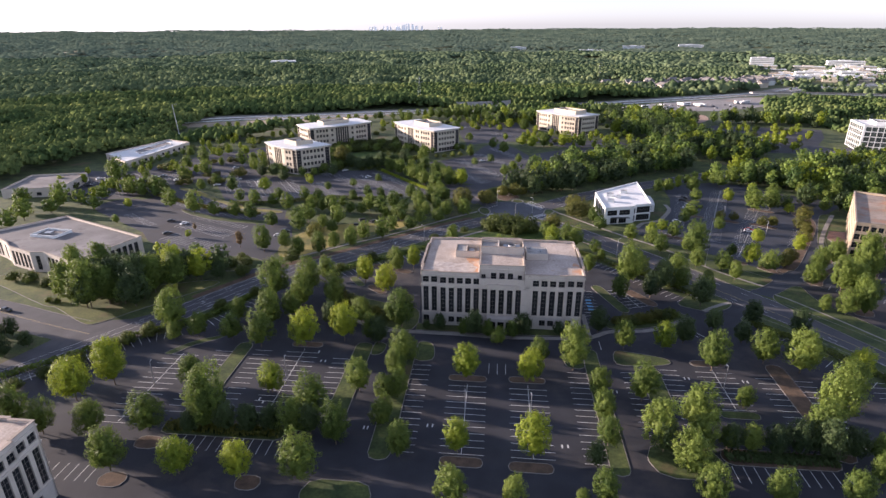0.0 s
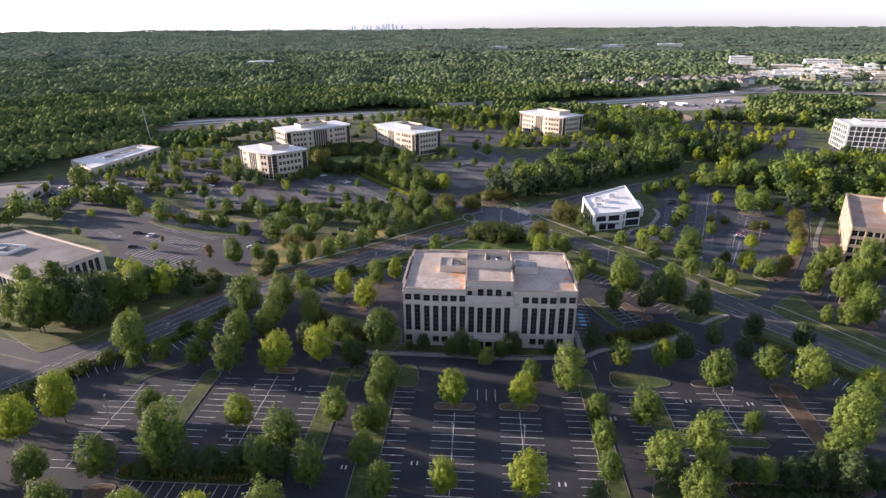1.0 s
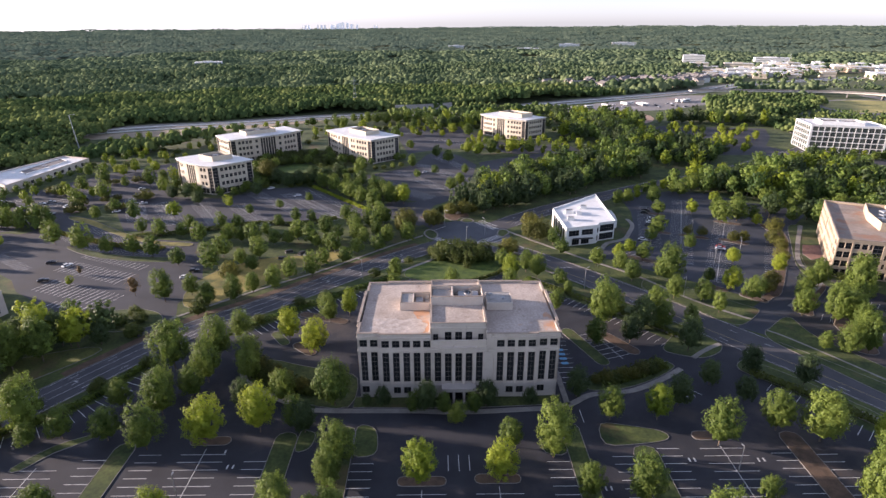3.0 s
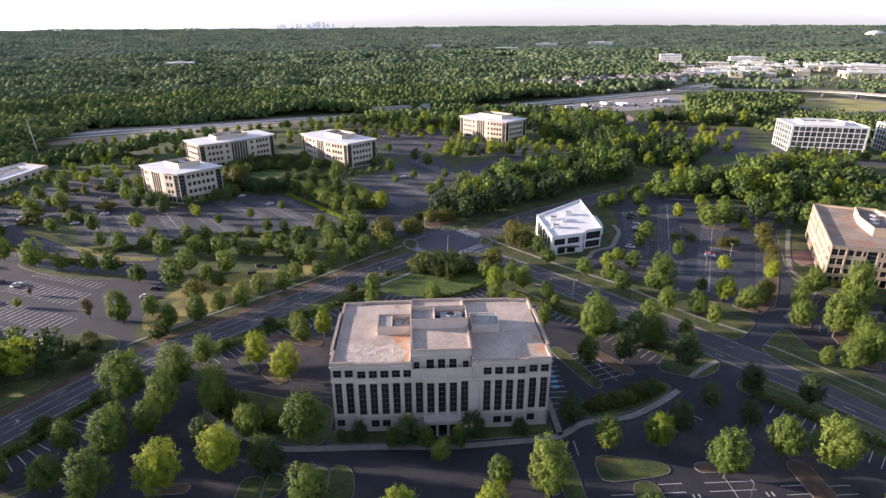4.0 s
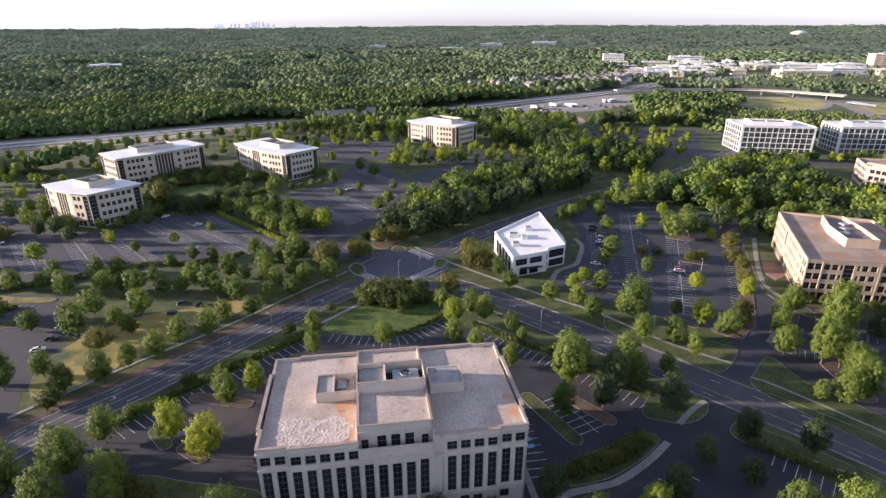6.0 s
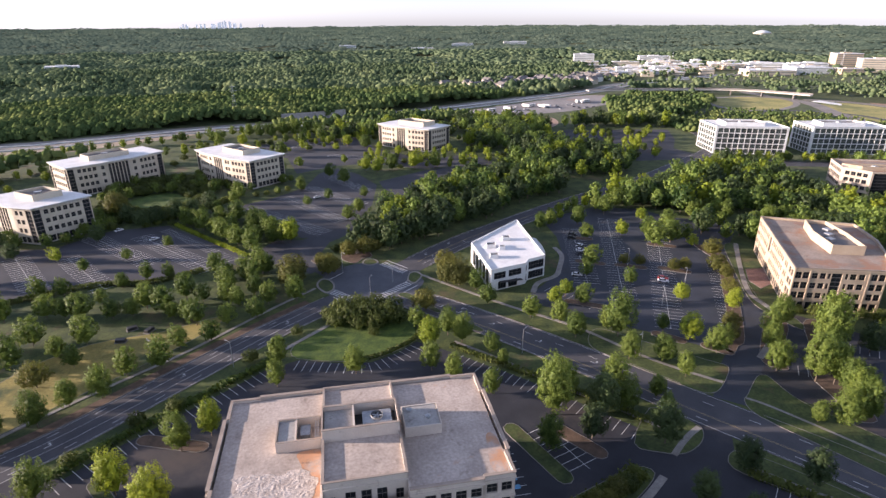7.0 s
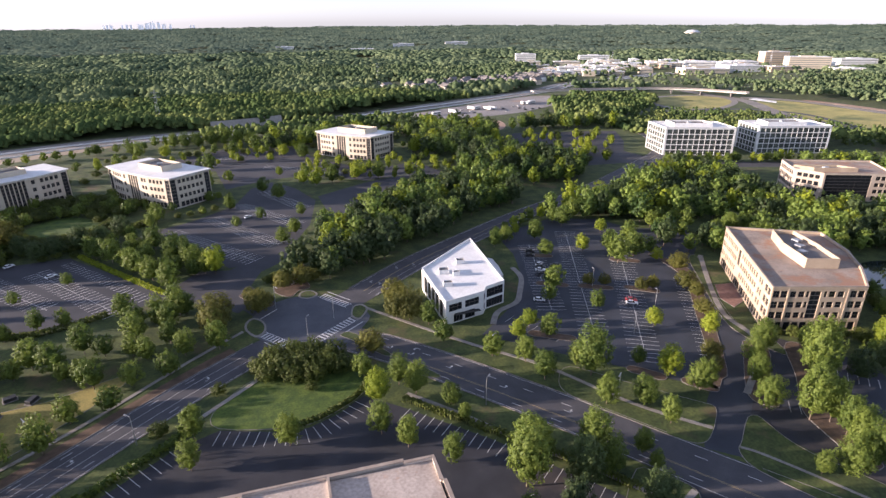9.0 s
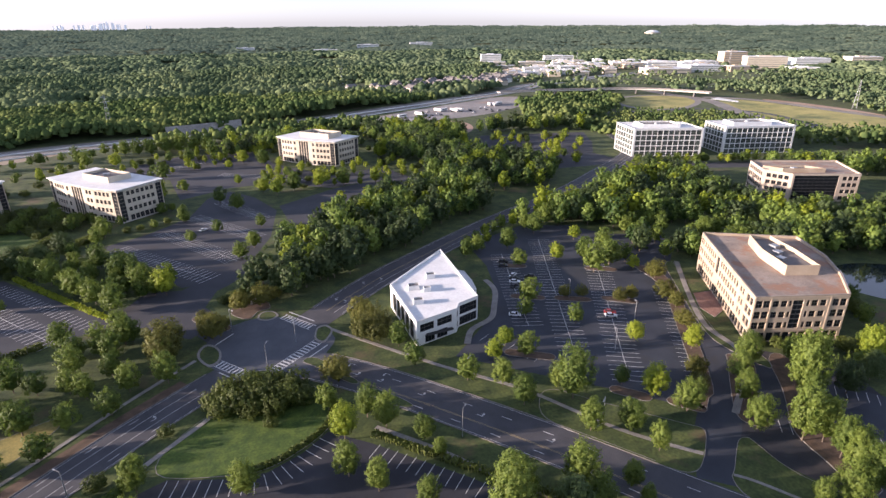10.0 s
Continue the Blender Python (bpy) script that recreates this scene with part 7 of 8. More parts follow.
# ---- far woods: crowns in the thousands ----
OPEN = [
    [(-330, 200), (-300, 390), (-262, 500), (-140, 560), (-30, 660), (110, 660), (205, 676), (290, 640), (340, 640), (414, 598), (400, 520), (500, 450), (590, 390), (470, 290), (330, 220), (260, 120), (200, -60), (-330, -60)],
    [(500, 670), (560, 635), (620, 590), (620, 480), (660, 440), (690, 380), (790, 370), (795, 500), (812, 600), (812, 690), (760, 770), (700, 830), (600, 850), (500, 870), (520, 800), (590, 770), (600, 740), (545, 690)],
    [(200, 730), (236, 676), (262, 640), (290, 610), (330, 625), (385, 645), (398, 690), (440, 738), (490, 752), (520, 830), (500, 870), (380, 840), (270, 800)],
]
HW = [Vector(p) for p in HIGHWAY]
HW_X, HW_Y = [p[0] for p in HIGHWAY], [p[1] for p in HIGHWAY]


def near_highway(x, y, before, behind):
    """Whether a place lies on the highway's strip, which is wider on its near side."""
    p = Vector((x, y))
    for a, b in zip(HW, HW[1:]):
        d = b - a
        t = max(0, min(1, (p - a).dot(d) / d.length_squared))
        off = p - (a + d * t)
        if off.length < (before if d.cross(off) < 0 else behind):
            return True
    return False


LOW_GROWTH = [(430, 600), (500, 668), (560, 645), (622, 600), (630, 540), (640, 480), (610, 400), (540, 430), (510, 530)]
SPARSE = [
    [(230, 1000), (360, 945), (540, 975), (780, 1080), (740, 1170), (520, 1080), (330, 1080)],
    [(680, 1090), (860, 1100), (1000, 1040), (1180, 960), (1460, 900), (1560, 980), (1420, 1240), (1080, 1440), (790, 1500)],
    [(560, 900), (700, 860), (900, 780), (1200, 900), (1150, 980), (900, 1040), (700, 1060)],
]


def mass(name, label, r0, r1, gap, width, height, lobes, seed, material, a0=-48, a1=74):
    """Crowns over a sector of the country, as one body of uneven clumps."""
    rnd = np.random.RandomState(seed)
    if lobes:
        ring4 = [(1, 0), (0, 1), (-1, 0), (0, -1)]
        iv = np.array([(0, 0, 1.0)] + [(0.92 * x, 0.92 * y, 0.42) for x, y in ring4] + [(0.95 * (x - y) * 0.75, 0.95 * (x + y) * 0.75, -0.55) for x, y in ring4])
        ifc = np.array([(0, 1 + i, 1 + (i + 1) % 4) for i in range(4)] + [(1 + i, 5 + i, 1 + (i + 1) % 4) for i in range(4)] + [(5 + i, 5 + (i + 1) % 4, 1 + (i + 1) % 4) for i in range(4)])
    else:
        iv = np.array([(0, 0, 1.0), (1, 0, -0.4), (0, 1, -0.4), (-1, 0, -0.4), (0, -1, -0.4)])
        ifc = np.array([(0, 1 + i, 1 + (i + 1) % 4) for i in range(4)])
    places, small = [], []
    r = r0
    while r < r1:
        n = int(r * radians(a1 - a0) / gap)
        for k in range(n):
            a = radians(a0) + (k + rnd.uniform(-0.8, 0.8)) * gap / r
            q = r + rnd.uniform(-0.9, 0.9) * gap
            x, y = 10 + q * math.sin(a), 70 + q * math.cos(a)
            if r < 1500 and ((any(inside(x, y, o) for o in OPEN) and not (x > 780 and noise.noise(Vector((x, y, 5)) / 75) > 0.24)) or near_highway(x, y, (42 if x > 20 else 105) if x > -260 else 0, 26 if x > -260 else 0)):
                continue
            if r < 1700 and any(inside(x, y, o) for o in SPARSE) and rnd.uniform() < 0.86:
                continue
            if 900 < r < 2600 and noise.noise(Vector((x, y, 3)) / 130) > 0.46:
                continue
            # stands of older and younger trees
            low = inside(x, y, LOW_GROWTH)
            small.append(0.5 if low else 0.66 if x > 700 and 880 < r < 1500 else 1.28 if r < 1000 and y > np.interp(x, HW_X, HW_Y) else 1.0)
            places.append((x, y, -4.0 if low else hill(x, y) + 8.0 * noise.noise(Vector((x, y, 9)) / 95)))
        r += gap * 0.88
    p = np.array(places)
    trees, lobes = len(p), max(1, lobes)
    girth = np.repeat(rnd.uniform(0.55, 1.4, size=(trees, 1)) * np.array(small)[:, None], lobes, axis=0)
    p = np.repeat(p, lobes, axis=0)
    n, k = len(p), len(iv)
    if lobes > 1:
        p[:, :2] += rnd.normal(size=(n, 2)) * width * 0.25 * girth
        p[:, 2] += rnd.uniform(-0.30, 0.18, size=n) * height
    size = girth[:, :, None] * {1: 1.0, 2: 0.62}.get(lobes, 0.40) * rnd.uniform(0.75, 1.25, size=(n, 1, 1))
    turn = rnd.uniform(0, 6.28, size=n)
    c, s = np.cos(turn)[:, None], np.sin(turn)[:, None]
    v = np.repeat(iv[None], n, axis=0) * (1 + rnd.uniform(-0.3, 0.3, size=(n, k, 1)))
    v = np.stack([v[:, :, 0] * c - v[:, :, 1] * s, v[:, :, 0] * s + v[:, :, 1] * c, v[:, :, 2] + rnd.uniform(-0.15, 0.15, size=(n, k))], axis=2)
    v = v * size * np.array([width / 2, width / 2, height * 0.40])
    v[:, :, 2] += height * 0.60
    v += p[:, None, :]
    f = (ifc[None] + (np.arange(n) * k)[:, None, None]).reshape(-1, 3)
    me = bpy.data.meshes.new(name)
    me.vertices.add(n * k)
    me.vertices.foreach_set("co", v.reshape(-1).astype(np.float32))
    me.loops.add(f.size)
    me.loops.foreach_set("vertex_index", f.reshape(-1).astype(np.int32))
    me.polygons.add(len(f))
    me.polygons.foreach_set("loop_start", np.arange(0, f.size, 3, dtype=np.int32))
    me.update(calc_edges=True)
    me.materials.append(material)
    return tagged(new(name, me), label, "woodland", kind="stuff")


# Tones grow paler and bluer with distance: haze put into the leaf colour.
F_FAR = foliage("hazed_far_woods", (0.074, 0.106, 0.052), (0.184, 0.222, 0.104), False, 0.12, 0.012, deep=3.0, through_leaf=0.12)
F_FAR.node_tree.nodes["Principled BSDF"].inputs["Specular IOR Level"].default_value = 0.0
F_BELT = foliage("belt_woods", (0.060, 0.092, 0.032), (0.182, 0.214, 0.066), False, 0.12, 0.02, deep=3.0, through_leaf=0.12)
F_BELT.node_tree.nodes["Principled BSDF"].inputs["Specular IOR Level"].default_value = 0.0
F_MID = foliage("hazed_middle_woods", (0.086, 0.120, 0.066), (0.182, 0.222, 0.112), False, 0.12, 0.011, deep=3.0, through_leaf=0.12)
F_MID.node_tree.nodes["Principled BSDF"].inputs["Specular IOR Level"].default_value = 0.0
F_HAZED = foliage("hazed_distant_woods", (0.104, 0.142, 0.100), (0.188, 0.230, 0.146), False, 0.12, 0.009, deep=3.0, through_leaf=0.12)
F_HAZED.node_tree.nodes["Principled BSDF"].inputs["Specular IOR Level"].default_value = 0.0
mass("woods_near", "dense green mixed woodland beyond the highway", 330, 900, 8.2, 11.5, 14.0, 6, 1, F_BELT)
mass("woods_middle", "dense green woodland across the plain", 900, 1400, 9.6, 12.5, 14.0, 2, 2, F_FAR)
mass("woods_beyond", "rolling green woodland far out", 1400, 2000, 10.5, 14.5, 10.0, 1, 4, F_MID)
mass("woods_far", "distant woodland rising to the horizon", 2000, 4760, 17.5, 23.0, 8.0, 0, 3, F_HAZED)

# ---- cars ----
PAINTS = {
    "white": ("white car parked in a marked stall", surface("white_car_paint", (0.68, 0.68, 0.68), (0.74, 0.74, 0.74), 0.5, 0.3)),
    "dark": ("dark car parked in a marked stall", surface("dark_car_paint", (0.02, 0.02, 0.024), (0.03, 0.03, 0.034), 0.5, 0.3)),
    "silver": ("silver car parked on asphalt", surface("silver_car_paint", (0.38, 0.39, 0.40), (0.45, 0.46, 0.47), 0.5, 0.3, metal=0.4)),
    "red": ("dark red car parked in a marked stall", surface("red_car_paint", (0.22, 0.02, 0.02), (0.28, 0.03, 0.03), 0.5, 0.3)),
}
M_TYRE = surface("tyre_rubber", (0.015, 0.015, 0.015), (0.03, 0.03, 0.03), 3.0, 0.9)
M_LAMP = surface("lamp_glass", (0.6, 0.6, 0.58), (0.7, 0.7, 0.68), 3.0, 0.2)


def car_meshes(paint):
    bm = bmesh.new()
    side = [(-2.2, 0.35), (-2.25, 0.75), (-1.9, 0.95), (-1.0, 0.98), (1.1, 0.98), (2.0, 0.85), (2.25, 0.65), (2.2, 0.35)]
    a, b = [bm.verts.new((x, -0.88, z)) for x, z in side], [bm.verts.new((x, 0.88, z)) for x, z in side]
    bm.faces.new(a), bm.faces.new(b[::-1])
    for i in range(len(side)):
        j = (i + 1) % len(side)
        bm.faces.new((a[j], a[i], b[i], b[j]))
    bmesh.ops.bevel(bm, geom=list(bm.edges), offset=0.07, segments=1, affect="EDGES")
    body = finish("body", bm, paint)
    bm = bmesh.new()
    lo = [(-1.75, -0.8), (0.95, -0.8), (0.95, 0.8), (-1.75, 0.8)]
    hi = [(-1.25, -0.62), (0.25, -0.62), (0.25, 0.62), (-1.25, 0.62)]
    a, b = [bm.verts.new((*p, 0.96)) for p in lo], [bm.verts.new((*p, 1.42)) for p in hi]
    for i in range(4):
        bm.faces.new((a[i], a[(i + 1) % 4], b[(i + 1) % 4], b[i]))
    bm.faces.new(b)
    cabin = finish("cabin_glass", bm, M_GLASS)
    roof = finish("car_roof", boxes((-1.28, 0.28, -0.64, 0.64, 1.42, 1.47)), paint)
    bm = bmesh.new()
    bmesh.ops.create_cone(bm, cap_ends=True, segments=12, radius1=0.33, radius2=0.33, depth=0.22, matrix=Matrix.Rotation(math.pi / 2, 4, "X"))
    wheel = finish("wheel", bm, M_TYRE)
    lamp = finish("headlight", boxes((2.16, 2.24, -0.2, 0.2, 0.6, 0.76)), M_LAMP)
    return body, cabin, roof, wheel, lamp


FIRST_CAR = {}


def park(x, y, heading, colour):
    m = pose(x, y, 0.03, 0, 0, heading)
    if colour in FIRST_CAR:
        return copy_thing(FIRST_CAR[colour], m)
    label, paint = PAINTS[colour]
    t = FIRST_CAR[colour] = thing("car", m, label, "car", "parked cars")
    body, cabin, roof, wheel, lamp = car_meshes(paint)
    for name, me in (("body", body), ("cabin_glass", cabin), ("car_roof", roof)):
        part(name, me, None, t)
    for x0, y0 in ((-1.4, -0.8), (1.4, -0.8), (-1.4, 0.8), (1.4, 0.8)):
        part("wheel", wheel, None, t).matrix_basis = Matrix.Translation((x0, y0, 0.33))
    for y0 in (-0.6, 0.6):
        part("headlight", lamp, None, t).matrix_basis = Matrix.Translation((0, y0, 0))
    return t


for x, y, heading, colour in (
    (148.6, 314.2, -32, "white"), (150.2, 317.0, -32, "dark"), (153.0, 330.5, -32, "dark"), (155.6, 334.6, -32, "dark"), (157.4, 316.2, 148, "dark"), (133.0, 290.2, -32, "white"),
    (164.2, 273.9, -36, "white"), (165.8, 276.2, -36, "red"), (-137.4, 387, 20, "white"), (-66, 410.5, 40, "white"), (-46.6, 391, 35, "white"), (-198, 394, 10, "white"), (-194, 397, 10, "silver"),
    (-145.5, 297, 20, "dark"), (-136.6, 292.5, 60, "white"), (-139, 277, 30, "dark"), (-80.2, 272.5, 10, "white"), (-78.4, 279.5, 5, "dark"), (-163, 193, -18, "dark"),
    (-228, 398, 60, "dark"), (-224, 401, 60, "silver"), (-232, 394, 60, "dark"), (-236, 390, 60, "white"), (-150, 420, 30, "silver"), (-118, 372, 25, "silver"),
):
    park(x, y, heading, colour)


rows_rnd = random.Random(77)
for k in range(18):
    park(300 + rows_rnd.uniform(0, 120), 735 + rows_rnd.choice((0, 14, 28)) + rows_rnd.uniform(-3, 3), 20, rows_rnd.choice(("white", "silver", "white", "dark")))
for k in range(12):
    park(-235 + rows_rnd.uniform(0, 60), 372 + rows_rnd.choice((0, 14, 28)) + rows_rnd.uniform(-1, 1), 60, rows_rnd.choice(("white", "silver", "dark", "dark")))
for x, y in ((-147, 372), (-120, 380), (38, 440), (146, 311), (151.5, 320)):
    park(x, y, 30, rows_rnd.choice(("white", "silver", "dark")))


# ---- trailers on the building ground ----
def site_trailer(x, y, heading, label, material):
    t = thing("site_trailer", pose(x, y, 0.07, 0, 0, heading), label, "trailer", "site trailers")
    bm = boxes((-6.0, 6.0, -1.3, 1.3, 0.9, 3.9))
    bmesh.ops.bevel(bm, geom=list(bm.edges), offset=0.12, segments=1, affect="EDGES")
    part("body", bm, material, t)
    part("chassis", boxes((-5.6, 5.6, -0.6, 0.6, 0.55, 0.9)), M_DARKMETAL, t)
    part("window_band", boxes((-4.8, 4.8, -1.34, -1.29, 2.2, 3.1)), M_GLASS, t)
    for u in (-4.2, -3.1, 3.6):
        for v in (-1.05, 1.05):
            bm = bmesh.new()
            bmesh.ops.create_cone(bm, cap_ends=True, segments=10, radius1=0.48, radius2=0.48, depth=0.3, matrix=Matrix.Translation((u, v, 0.48)) @ Matrix.Rotation(math.pi / 2, 4, "X"))
            part("wheel", bm, M_TYRE, t)


yard = random.Random(91)
for k in range(10):
    u = yard.random()
    site_trailer(262 + 190 * u + yard.uniform(-6, 6), 728 + 66 * u + yard.uniform(-12, 14), yard.choice((18, 24, 110)), "white site trailer on graded building ground", M_WHITE)


# ---- street lamps, signal masts, pylons ----
def mast(x, y, height, arm, heading, label, name="street_lamp"):
    t = thing(name, pose(x, y, 0, 0, 0, heading), label, "street lamp", "street lamps")
    bm = bmesh.new()
    bmesh.ops.create_cone(bm, cap_ends=True, segments=8, radius1=0.13, radius2=0.08, depth=height, matrix=Matrix.Translation((0, 0, height / 2)))
    part("pole", bm, M_METAL, t)
    part("arm", boxes((0, arm, -0.05, 0.05, height - 0.15, height - 0.05)), M_METAL, t)
    part("lamp_head", boxes((arm - 0.5, arm + 0.25, -0.16, 0.16, height - 0.24, height - 0.10)), M_METAL, t)
    return t


for x, y, a in ((85, 241.5, 40), (56.5, 308, 120), (99, 262.5, 215), (45, 296, 60), (121, 229, 215), (-30, 272, -60), (-5, 262, 130), (38, 325, -60)):
    mast(x, y, 9.0, 2.0, a, "grey metal street lamp beside the road")
for u, v in ((18.5, -50), (36.6, -50), (-36.8, -38), (94.6, -31), (-76, -44)):
    x, y = site(u, v)
    mast(x, y, 8.0, 0.8, 90, "slim car park lamp on a painted line")
for x, y in ((160, 293), (150, 256), (170, 268)):
    mast(x, y, 8.0, 0.8, 90, "slim car park lamp on a painted line")


def pylon(x, y, height, label):
    t = thing("pylon", pose(x, y, hill(x, y), 0, 0, 20), label, "pylon", "pylons")
    bm = bmesh.new()
    for sx in (-1, 1):
        for sy in (-1, 1):
            a, b = Vector((sx * 2.2, sy * 2.2, 0)), Vector((sx * 0.4, sy * 0.4, height))
            d = Vector((0.18, 0.18, 0))
            v = [bm.verts.new(p) for p in (a - d, a + d, b + d, b - d)]
            bm.faces.new(v)
    part("legs", bm, M_METAL, t)
    for k in range(5):
        z = height * (0.15 + 0.16 * k)
        w = 2.2 - 1.8 * z / height
        part("brace", ring([(-w, -w), (w, -w), (w, w), (-w, w)], 0.1, 0.1, z, z + 0.25), M_METAL, t)
    for k, w in enumerate((4.5, 3.6)):
        part("cross_arm", boxes((-w, w, -0.15, 0.15, height * (0.78 + 0.13 * k), height * (0.78 + 0.13 * k) + 0.4)), M_METAL, t)


for x, y, h in ((308, 1085, 38), (850, 1150, 40), (-20, 800, 36), (1180, 1030, 40), (800, 548, 34)):
    pylon(x, y, h, "grey lattice power pylon above the trees")
mast(-251, 560, 30, 1.0, 0, "tall pale slim mast standing over the woods", "radio_mast").matrix_basis = pose(-251, 560, 0, 0, -4, 0) @ Matrix.Diagonal((4, 4, 1, 1))

for x, y, a in ((-40.0, 296.8, 20), (-34.0, 293.7, 60), (-42.0, 288.8, -10)):
    t = thing("utility_box", pose(x, y, 0, 0, 0, a), "low dark green metal utility box on the lawn", "utility box", "utility boxes")
    bm = boxes((-1.6, 1.6, -0.9, 0.9, 0.15, 1.2))
    bmesh.ops.bevel(bm, geom=list(bm.edges), offset=0.08, segments=1, affect="EDGES")
    part("cabinet", bm, M_DARKMETAL, t)
    part("base_slab", boxes((-1.9, 1.9, -1.2, 1.2, -0.05, 0.15)), M_KERB, t)

# ---- sign wall, pond, bridge ----
sign = thing("sign_wall", pose(48.5, 344, 0, 0, 0, 30), "low pale stone sign wall on a mulched corner", "sign")
part("wall_body", boxes((-2.0, 2.0, -0.3, 0.3, 0, 1.7)), M_PRECAST, sign)
part("cap", boxes((-2.15, 2.15, -0.4, 0.4, 1.7, 1.85)), M_COPING, sign)
slab("pond", prism(smooth([(266, 250), (270, 236), (280, 228), (294, 226), (312, 240), (308, 254), (292, 264), (274, 262)], 5, True), -0.3, 0.03), m_water, "dark still pond behind the tan office", "pond")
BRIDGE = smooth([(470, 850), (530, 841), (600, 823), (660, 803), (695, 775), (715, 742), (732, 705)])
BANK_ROAD = smooth([(728, 712), (752, 690), (767, 655), (768, 610), (764, 570), (760, 525), (758, 480), (762, 430), (780, 370)])
M_RAMP = surface("ramp_asphalt", (0.16, 0.145, 0.13), (0.24, 0.215, 0.19), 0.03, 0.85, 0, 0.4)
LOOP = smooth([(614, 754), (650, 764), (685, 756), (703, 728), (690, 695), (655, 668), (611, 652), (572, 664), (578, 715)], 5, True)
slab("loop_meadow", prism(LOOP, -0.1, 0.07), M_DRY, "dry yellow grass inside the loop ramp", "meadow")
slab("loop_ramp", ribbon(LOOP, 8.0, 0.0, -0.1, 0.09, None, True), M_RAMP, "pale loop ramp of the highway interchange", "road")
for line, wide in ((smooth([(612, 452), (630, 540), (654, 600), (690, 656), (712, 704), (712, 760), (730, 840), (760, 930)]), 9), (BANK_ROAD, 8)):
    slab("ramp_road", ribbon(line, wide, -wide, -0.2, 0.12), M_RAMP, "pale ramp road of the highway interchange", "road")
slab("bare_bank", prism(smooth([(779, 656), (790, 645), (792, 590), (786, 540), (774, 500), (770, 510), (775, 570), (778, 610)], 4, True), -0.1, 0.16), M_DIRT, "bare reddish bank beside the interchange", "ground")
slab("abutment", prism([(722, 694), (742, 700), (738, 664), (724, 652)], -0.1, 0.2), M_WHITE, "pale concrete slope under the end of the overpass", "abutment")
br = tagged(new("overpass"), "pale concrete overpass of the highway interchange", "bridge")
part("deck", ribbon(BRIDGE, 6, -6, 6.0, 7.4), surface("pale_bridge_concrete", (0.5, 0.46, 0.40), (0.62, 0.57, 0.50), 0.1, 0.85), br)
for off in (5.7, -5.7):
    part("parapet", ribbon(BRIDGE, off + 0.2, off - 0.2, 7.4, 8.4), M_KERB, br)
for x, y, a in along(BRIDGE, 42, 90):
    bm = boxes((-0.8, 0.8, -4.5, 4.5, 0, 6.0))
    part("pier", bm, M_KERB, br).matrix_basis = Matrix.Translation((x, y, 0)) @ Matrix.Rotation(a, 4, "Z")


# ---- far buildings ----
def far_block(x, y, w, d, h, heading, material, label):
    z = hill(x, y)
    t = thing("far_building", pose(x, y, z, 0, 0, heading), label, "building", "far buildings")
    part("wall", boxes((-w / 2, w / 2, -d / 2, d / 2, -3, h)), material, t)
    part("roof", boxes((-w / 2 - 0.4, w / 2 + 0.4, -d / 2 - 0.4, d / 2 + 0.4, h, h + 0.6)), M_MEMBRANE, t)
    if h > 5:
        part("roof_house", boxes((-w * 0.2, w * 0.15, -d * 0.2, d * 0.2, h + 0.6, h + 2.4)), material, t)
    floors = max(1, int(h / 4))
    me = finish("window_band", boxes((-w / 2 + 2, w / 2 - 2, -d / 2 - 0.08, -d / 2 + 0.05, 0, 1.3)), M_BLUEGLASS)
    for k in range(floors):
        part("window_band", me, None, t).matrix_basis = Matrix.Translation((0, 0, 1.4 + k * h / floors))


for x, y, w, d, h, a, mat in (
    (797, 1421, 50, 26, 24, -26, M_WHITE), (965, 1366, 74, 26, 20, -26, M_WHITE), (838, 1300, 60, 24, 9, -26, M_CREAM), (890, 1250, 50, 30, 8, -26, M_WHITE), (760, 1330, 40, 20, 10, -26, M_CREAM),
    (938, 1205, 60, 30, 9, -26, M_WHITE), (1000, 1160, 70, 34, 10, -26, M_CREAM), (1080, 1130, 80, 40, 10, -26, M_WHITE), (1150, 1080, 60, 40, 12, -26, M_WHITE),
    (985, 1030, 90, 50, 11, -22, M_CREAM), (1070, 1010, 70, 44, 12, -22, M_WHITE), (1120, 965, 40, 30, 10, -22, M_TAN), (1232, 1066, 52, 34, 32, -26, M_TAN), (1232, 984, 82, 34, 26, -34, M_CREAM), (1262, 915, 60, 30, 9, -34, M_WHITE), (1395, 988, 80, 34, 15, -26, M_WHITE), (1500, 930, 70, 34, 14, -26, M_CREAM),
    (660, 1110, 44, 18, 9, -20, M_CREAM), (705, 1120, 40, 18, 9, -20, M_WHITE), (750, 1125, 46, 20, 10, -24, M_WHITE), (800, 1112, 52, 22, 9, -24, M_WHITE), (690, 1170, 50, 20, 9, -20, M_CREAM), (770, 1190, 50, 22, 10, -24, M_WHITE), (850, 1170, 50, 22, 10, -24, M_WHITE), (640, 1190, 40, 18, 9, -20, M_WHITE),
    (112, 800, 26, 9, 3.2, 24, M_WHITE), (-380, 1500, 60, 30, 16, 10, M_WHITE), (560, 2100, 80, 30, 9, -15, M_WHITE), (330, 2300, 60, 24, 9, -10, M_WHITE), (40, 2000, 50, 20, 9, -4, M_CREAM), (760, 2250, 80, 30, 14, -18, M_WHITE), (1000, 2300, 90, 30, 12, -20, M_WHITE),
):
    far_block(x, y, w, d, h, a, mat, "pale flat-roofed commercial building far off among trees")
more = random.Random(19)
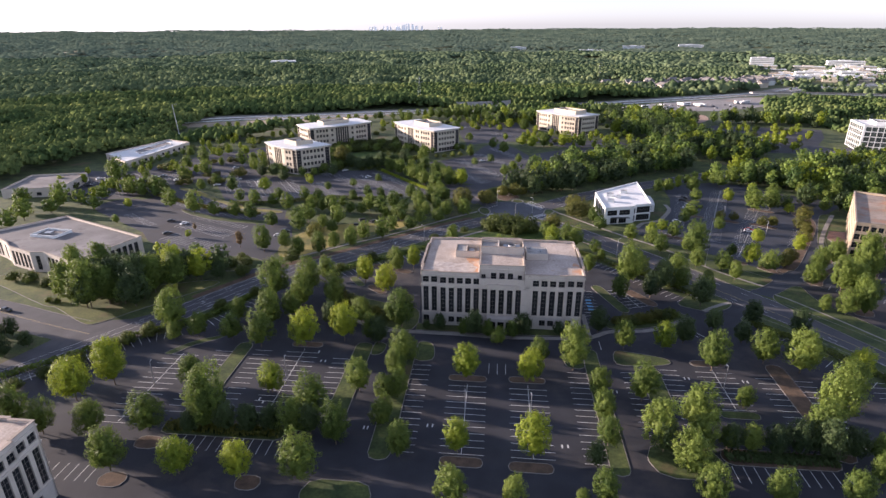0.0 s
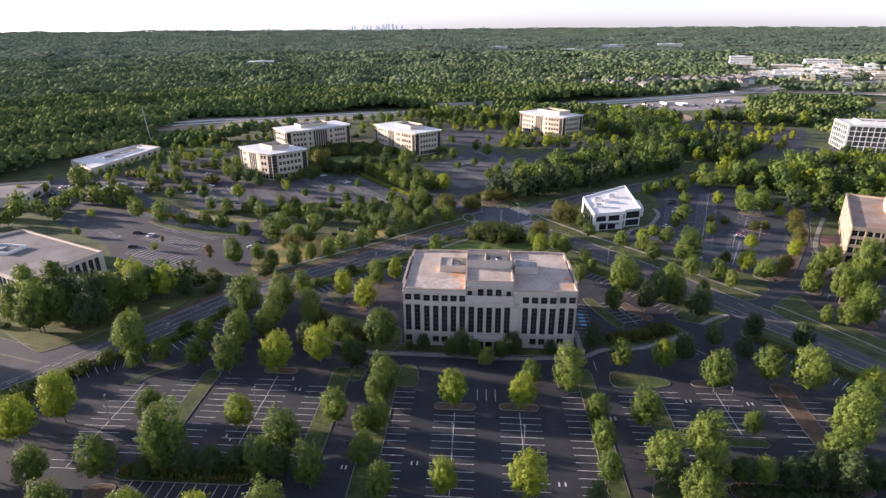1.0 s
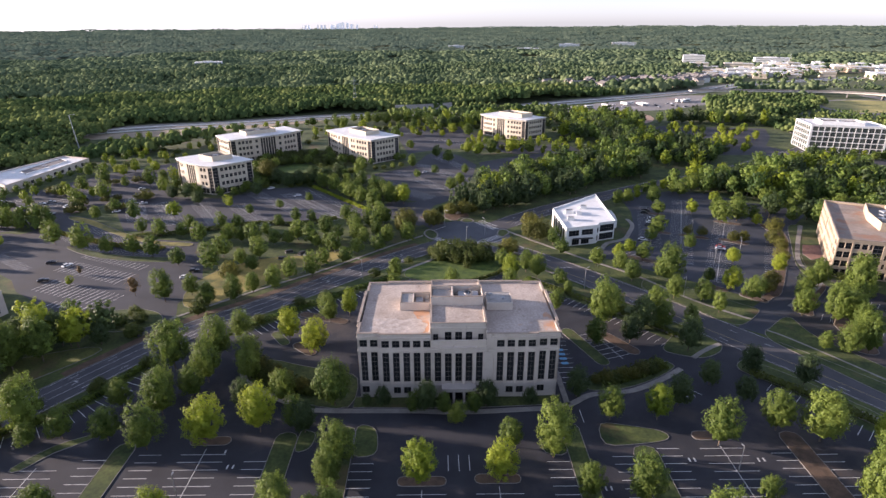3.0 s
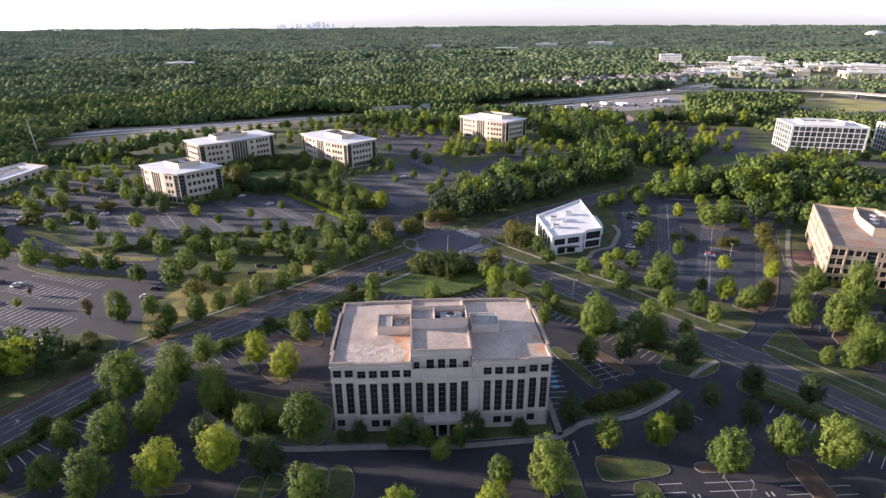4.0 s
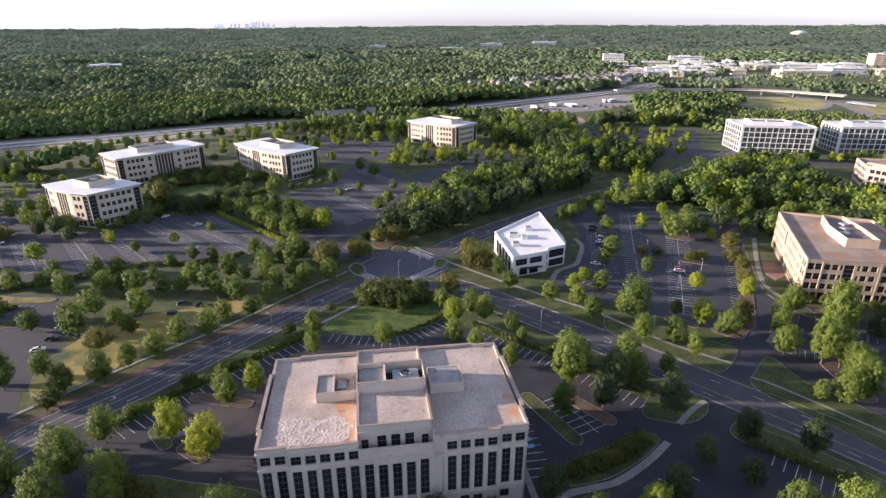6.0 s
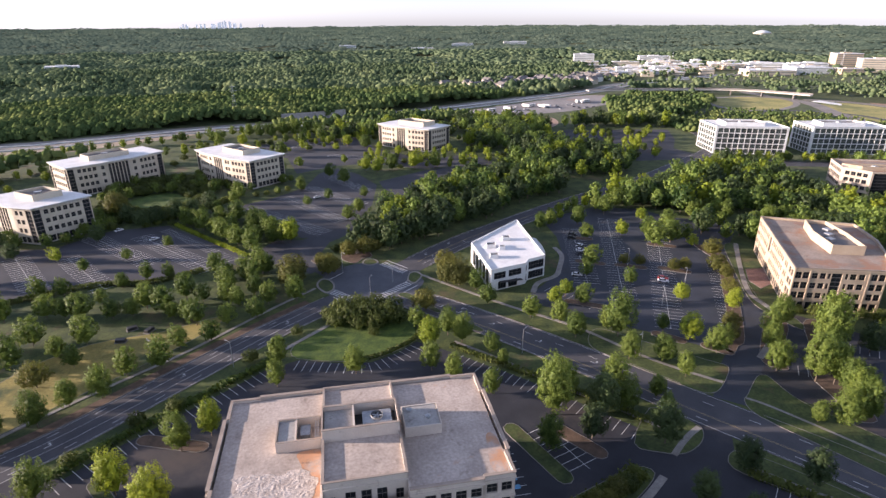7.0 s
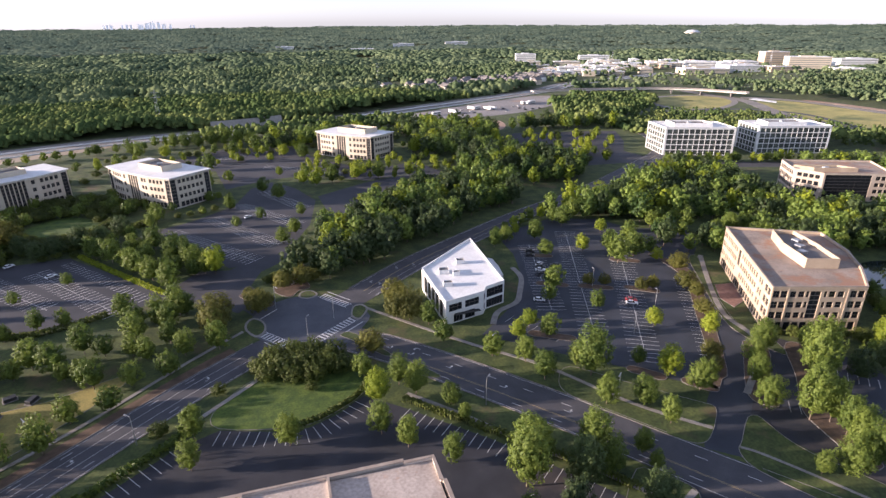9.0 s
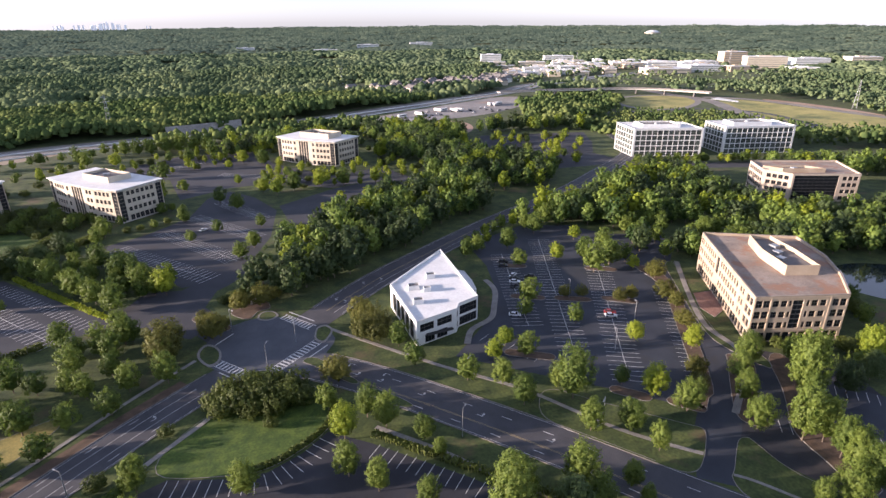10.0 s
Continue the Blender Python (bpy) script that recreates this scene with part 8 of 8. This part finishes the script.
for x, y in scatter([(640, 1080), (820, 1060), (930, 1090), (1100, 1010), (1190, 1040), (1170, 1160), (1000, 1260), (860, 1340), (760, 1290), (660, 1180)], 62, 8):
    far_block(x, y, more.uniform(22, 44), more.uniform(16, 26), more.uniform(7, 12), more.choice((-24, -30, 62)), more.choice((M_WHITE, M_CREAM, M_CREAM, M_TAN)), "pale low shop building far off among trees")


def house_parts(t, wall_mat, roof_mat):
    part("wall", boxes((-7.5, 7.5, -6, 6, -2, 8)), wall_mat, t)
    bm = bmesh.new()
    v = [bm.verts.new(p) for p in ((-8, -6.6, 7.8), (8, -6.6, 7.8), (8, 6.6, 7.8), (-8, 6.6, 7.8), (-8, 0, 12.4), (8, 0, 12.4))]
    for f in ((0, 1, 5, 4), (2, 3, 4, 5), (3, 0, 4), (1, 2, 5)):
        bm.faces.new([v[i] for i in f])
    part("roof", bm, roof_mat, t)


rnd = random.Random(12)
HOUSES = []
for n, (wm, rm) in enumerate(((M_WHITE, M_GREYROOF), (M_CREAM, M_GREYROOF))):
    t = thing("house", pose(300 + n * 40, 1010, 0, 0, 0, 20), "pale gabled house far off beyond the highway", "house", "far houses")
    house_parts(t, wm, rm)
    HOUSES.append(t)
for x, y in scatter([(330, 965), (400, 940), (500, 955), (600, 1010), (660, 1060), (640, 1150), (520, 1080), (360, 1040)], 23, 5):
    copy_thing(HOUSES[rnd.randrange(2)], pose(x, y, hill(x, y), 0, 0, rnd.choice((20, 110, 65))))

# ---- the city on the horizon and a pale dome ----
# Near-white tone and faint emission put distance haze into the towers.
M_CITY = surface("hazed_distant_city", (0.82, 0.83, 0.85), (0.9, 0.9, 0.9), 0.01, 0.8)
glow = M_CITY.node_tree.nodes["Principled BSDF"].inputs
glow["Emission Color"].default_value, glow["Emission Strength"].default_value = (0.80, 0.79, 0.80, 1), 0.07
city = thing("city_skyline", pose(-215, 4640, 60), "pale towers of a distant city on the horizon", "skyline", kind="structure")
for k in range(34):
    x = rnd.gauss(0, 120)
    w = rnd.uniform(5, 11)
    h = rnd.uniform(22, 34) + 24 * math.exp(-(x - 30) ** 2 / 1800) * rnd.uniform(0.5, 1.2)
    part("tower", boxes((x - w / 2, x + w / 2, -8 + k * 0.6, 8 + k * 0.6, 0, h)), M_CITY, city)
dome = thing("arena", pose(2500, 2560, hill(2500, 2560)), "pale domed arena far off in the woods", "arena")
bm = bmesh.new()
bmesh.ops.create_uvsphere(bm, u_segments=20, v_segments=10, radius=1.0, matrix=Matrix.Diagonal((50, 36, 24, 1)))
part("roof", bm, M_MEMBRANE, dome)
part("wall", prism([(48.5 * math.cos(a), 34.5 * math.sin(a)) for a in (2 * math.pi * k / 20 for k in range(20))], -12, 12), M_CREAM, dome)
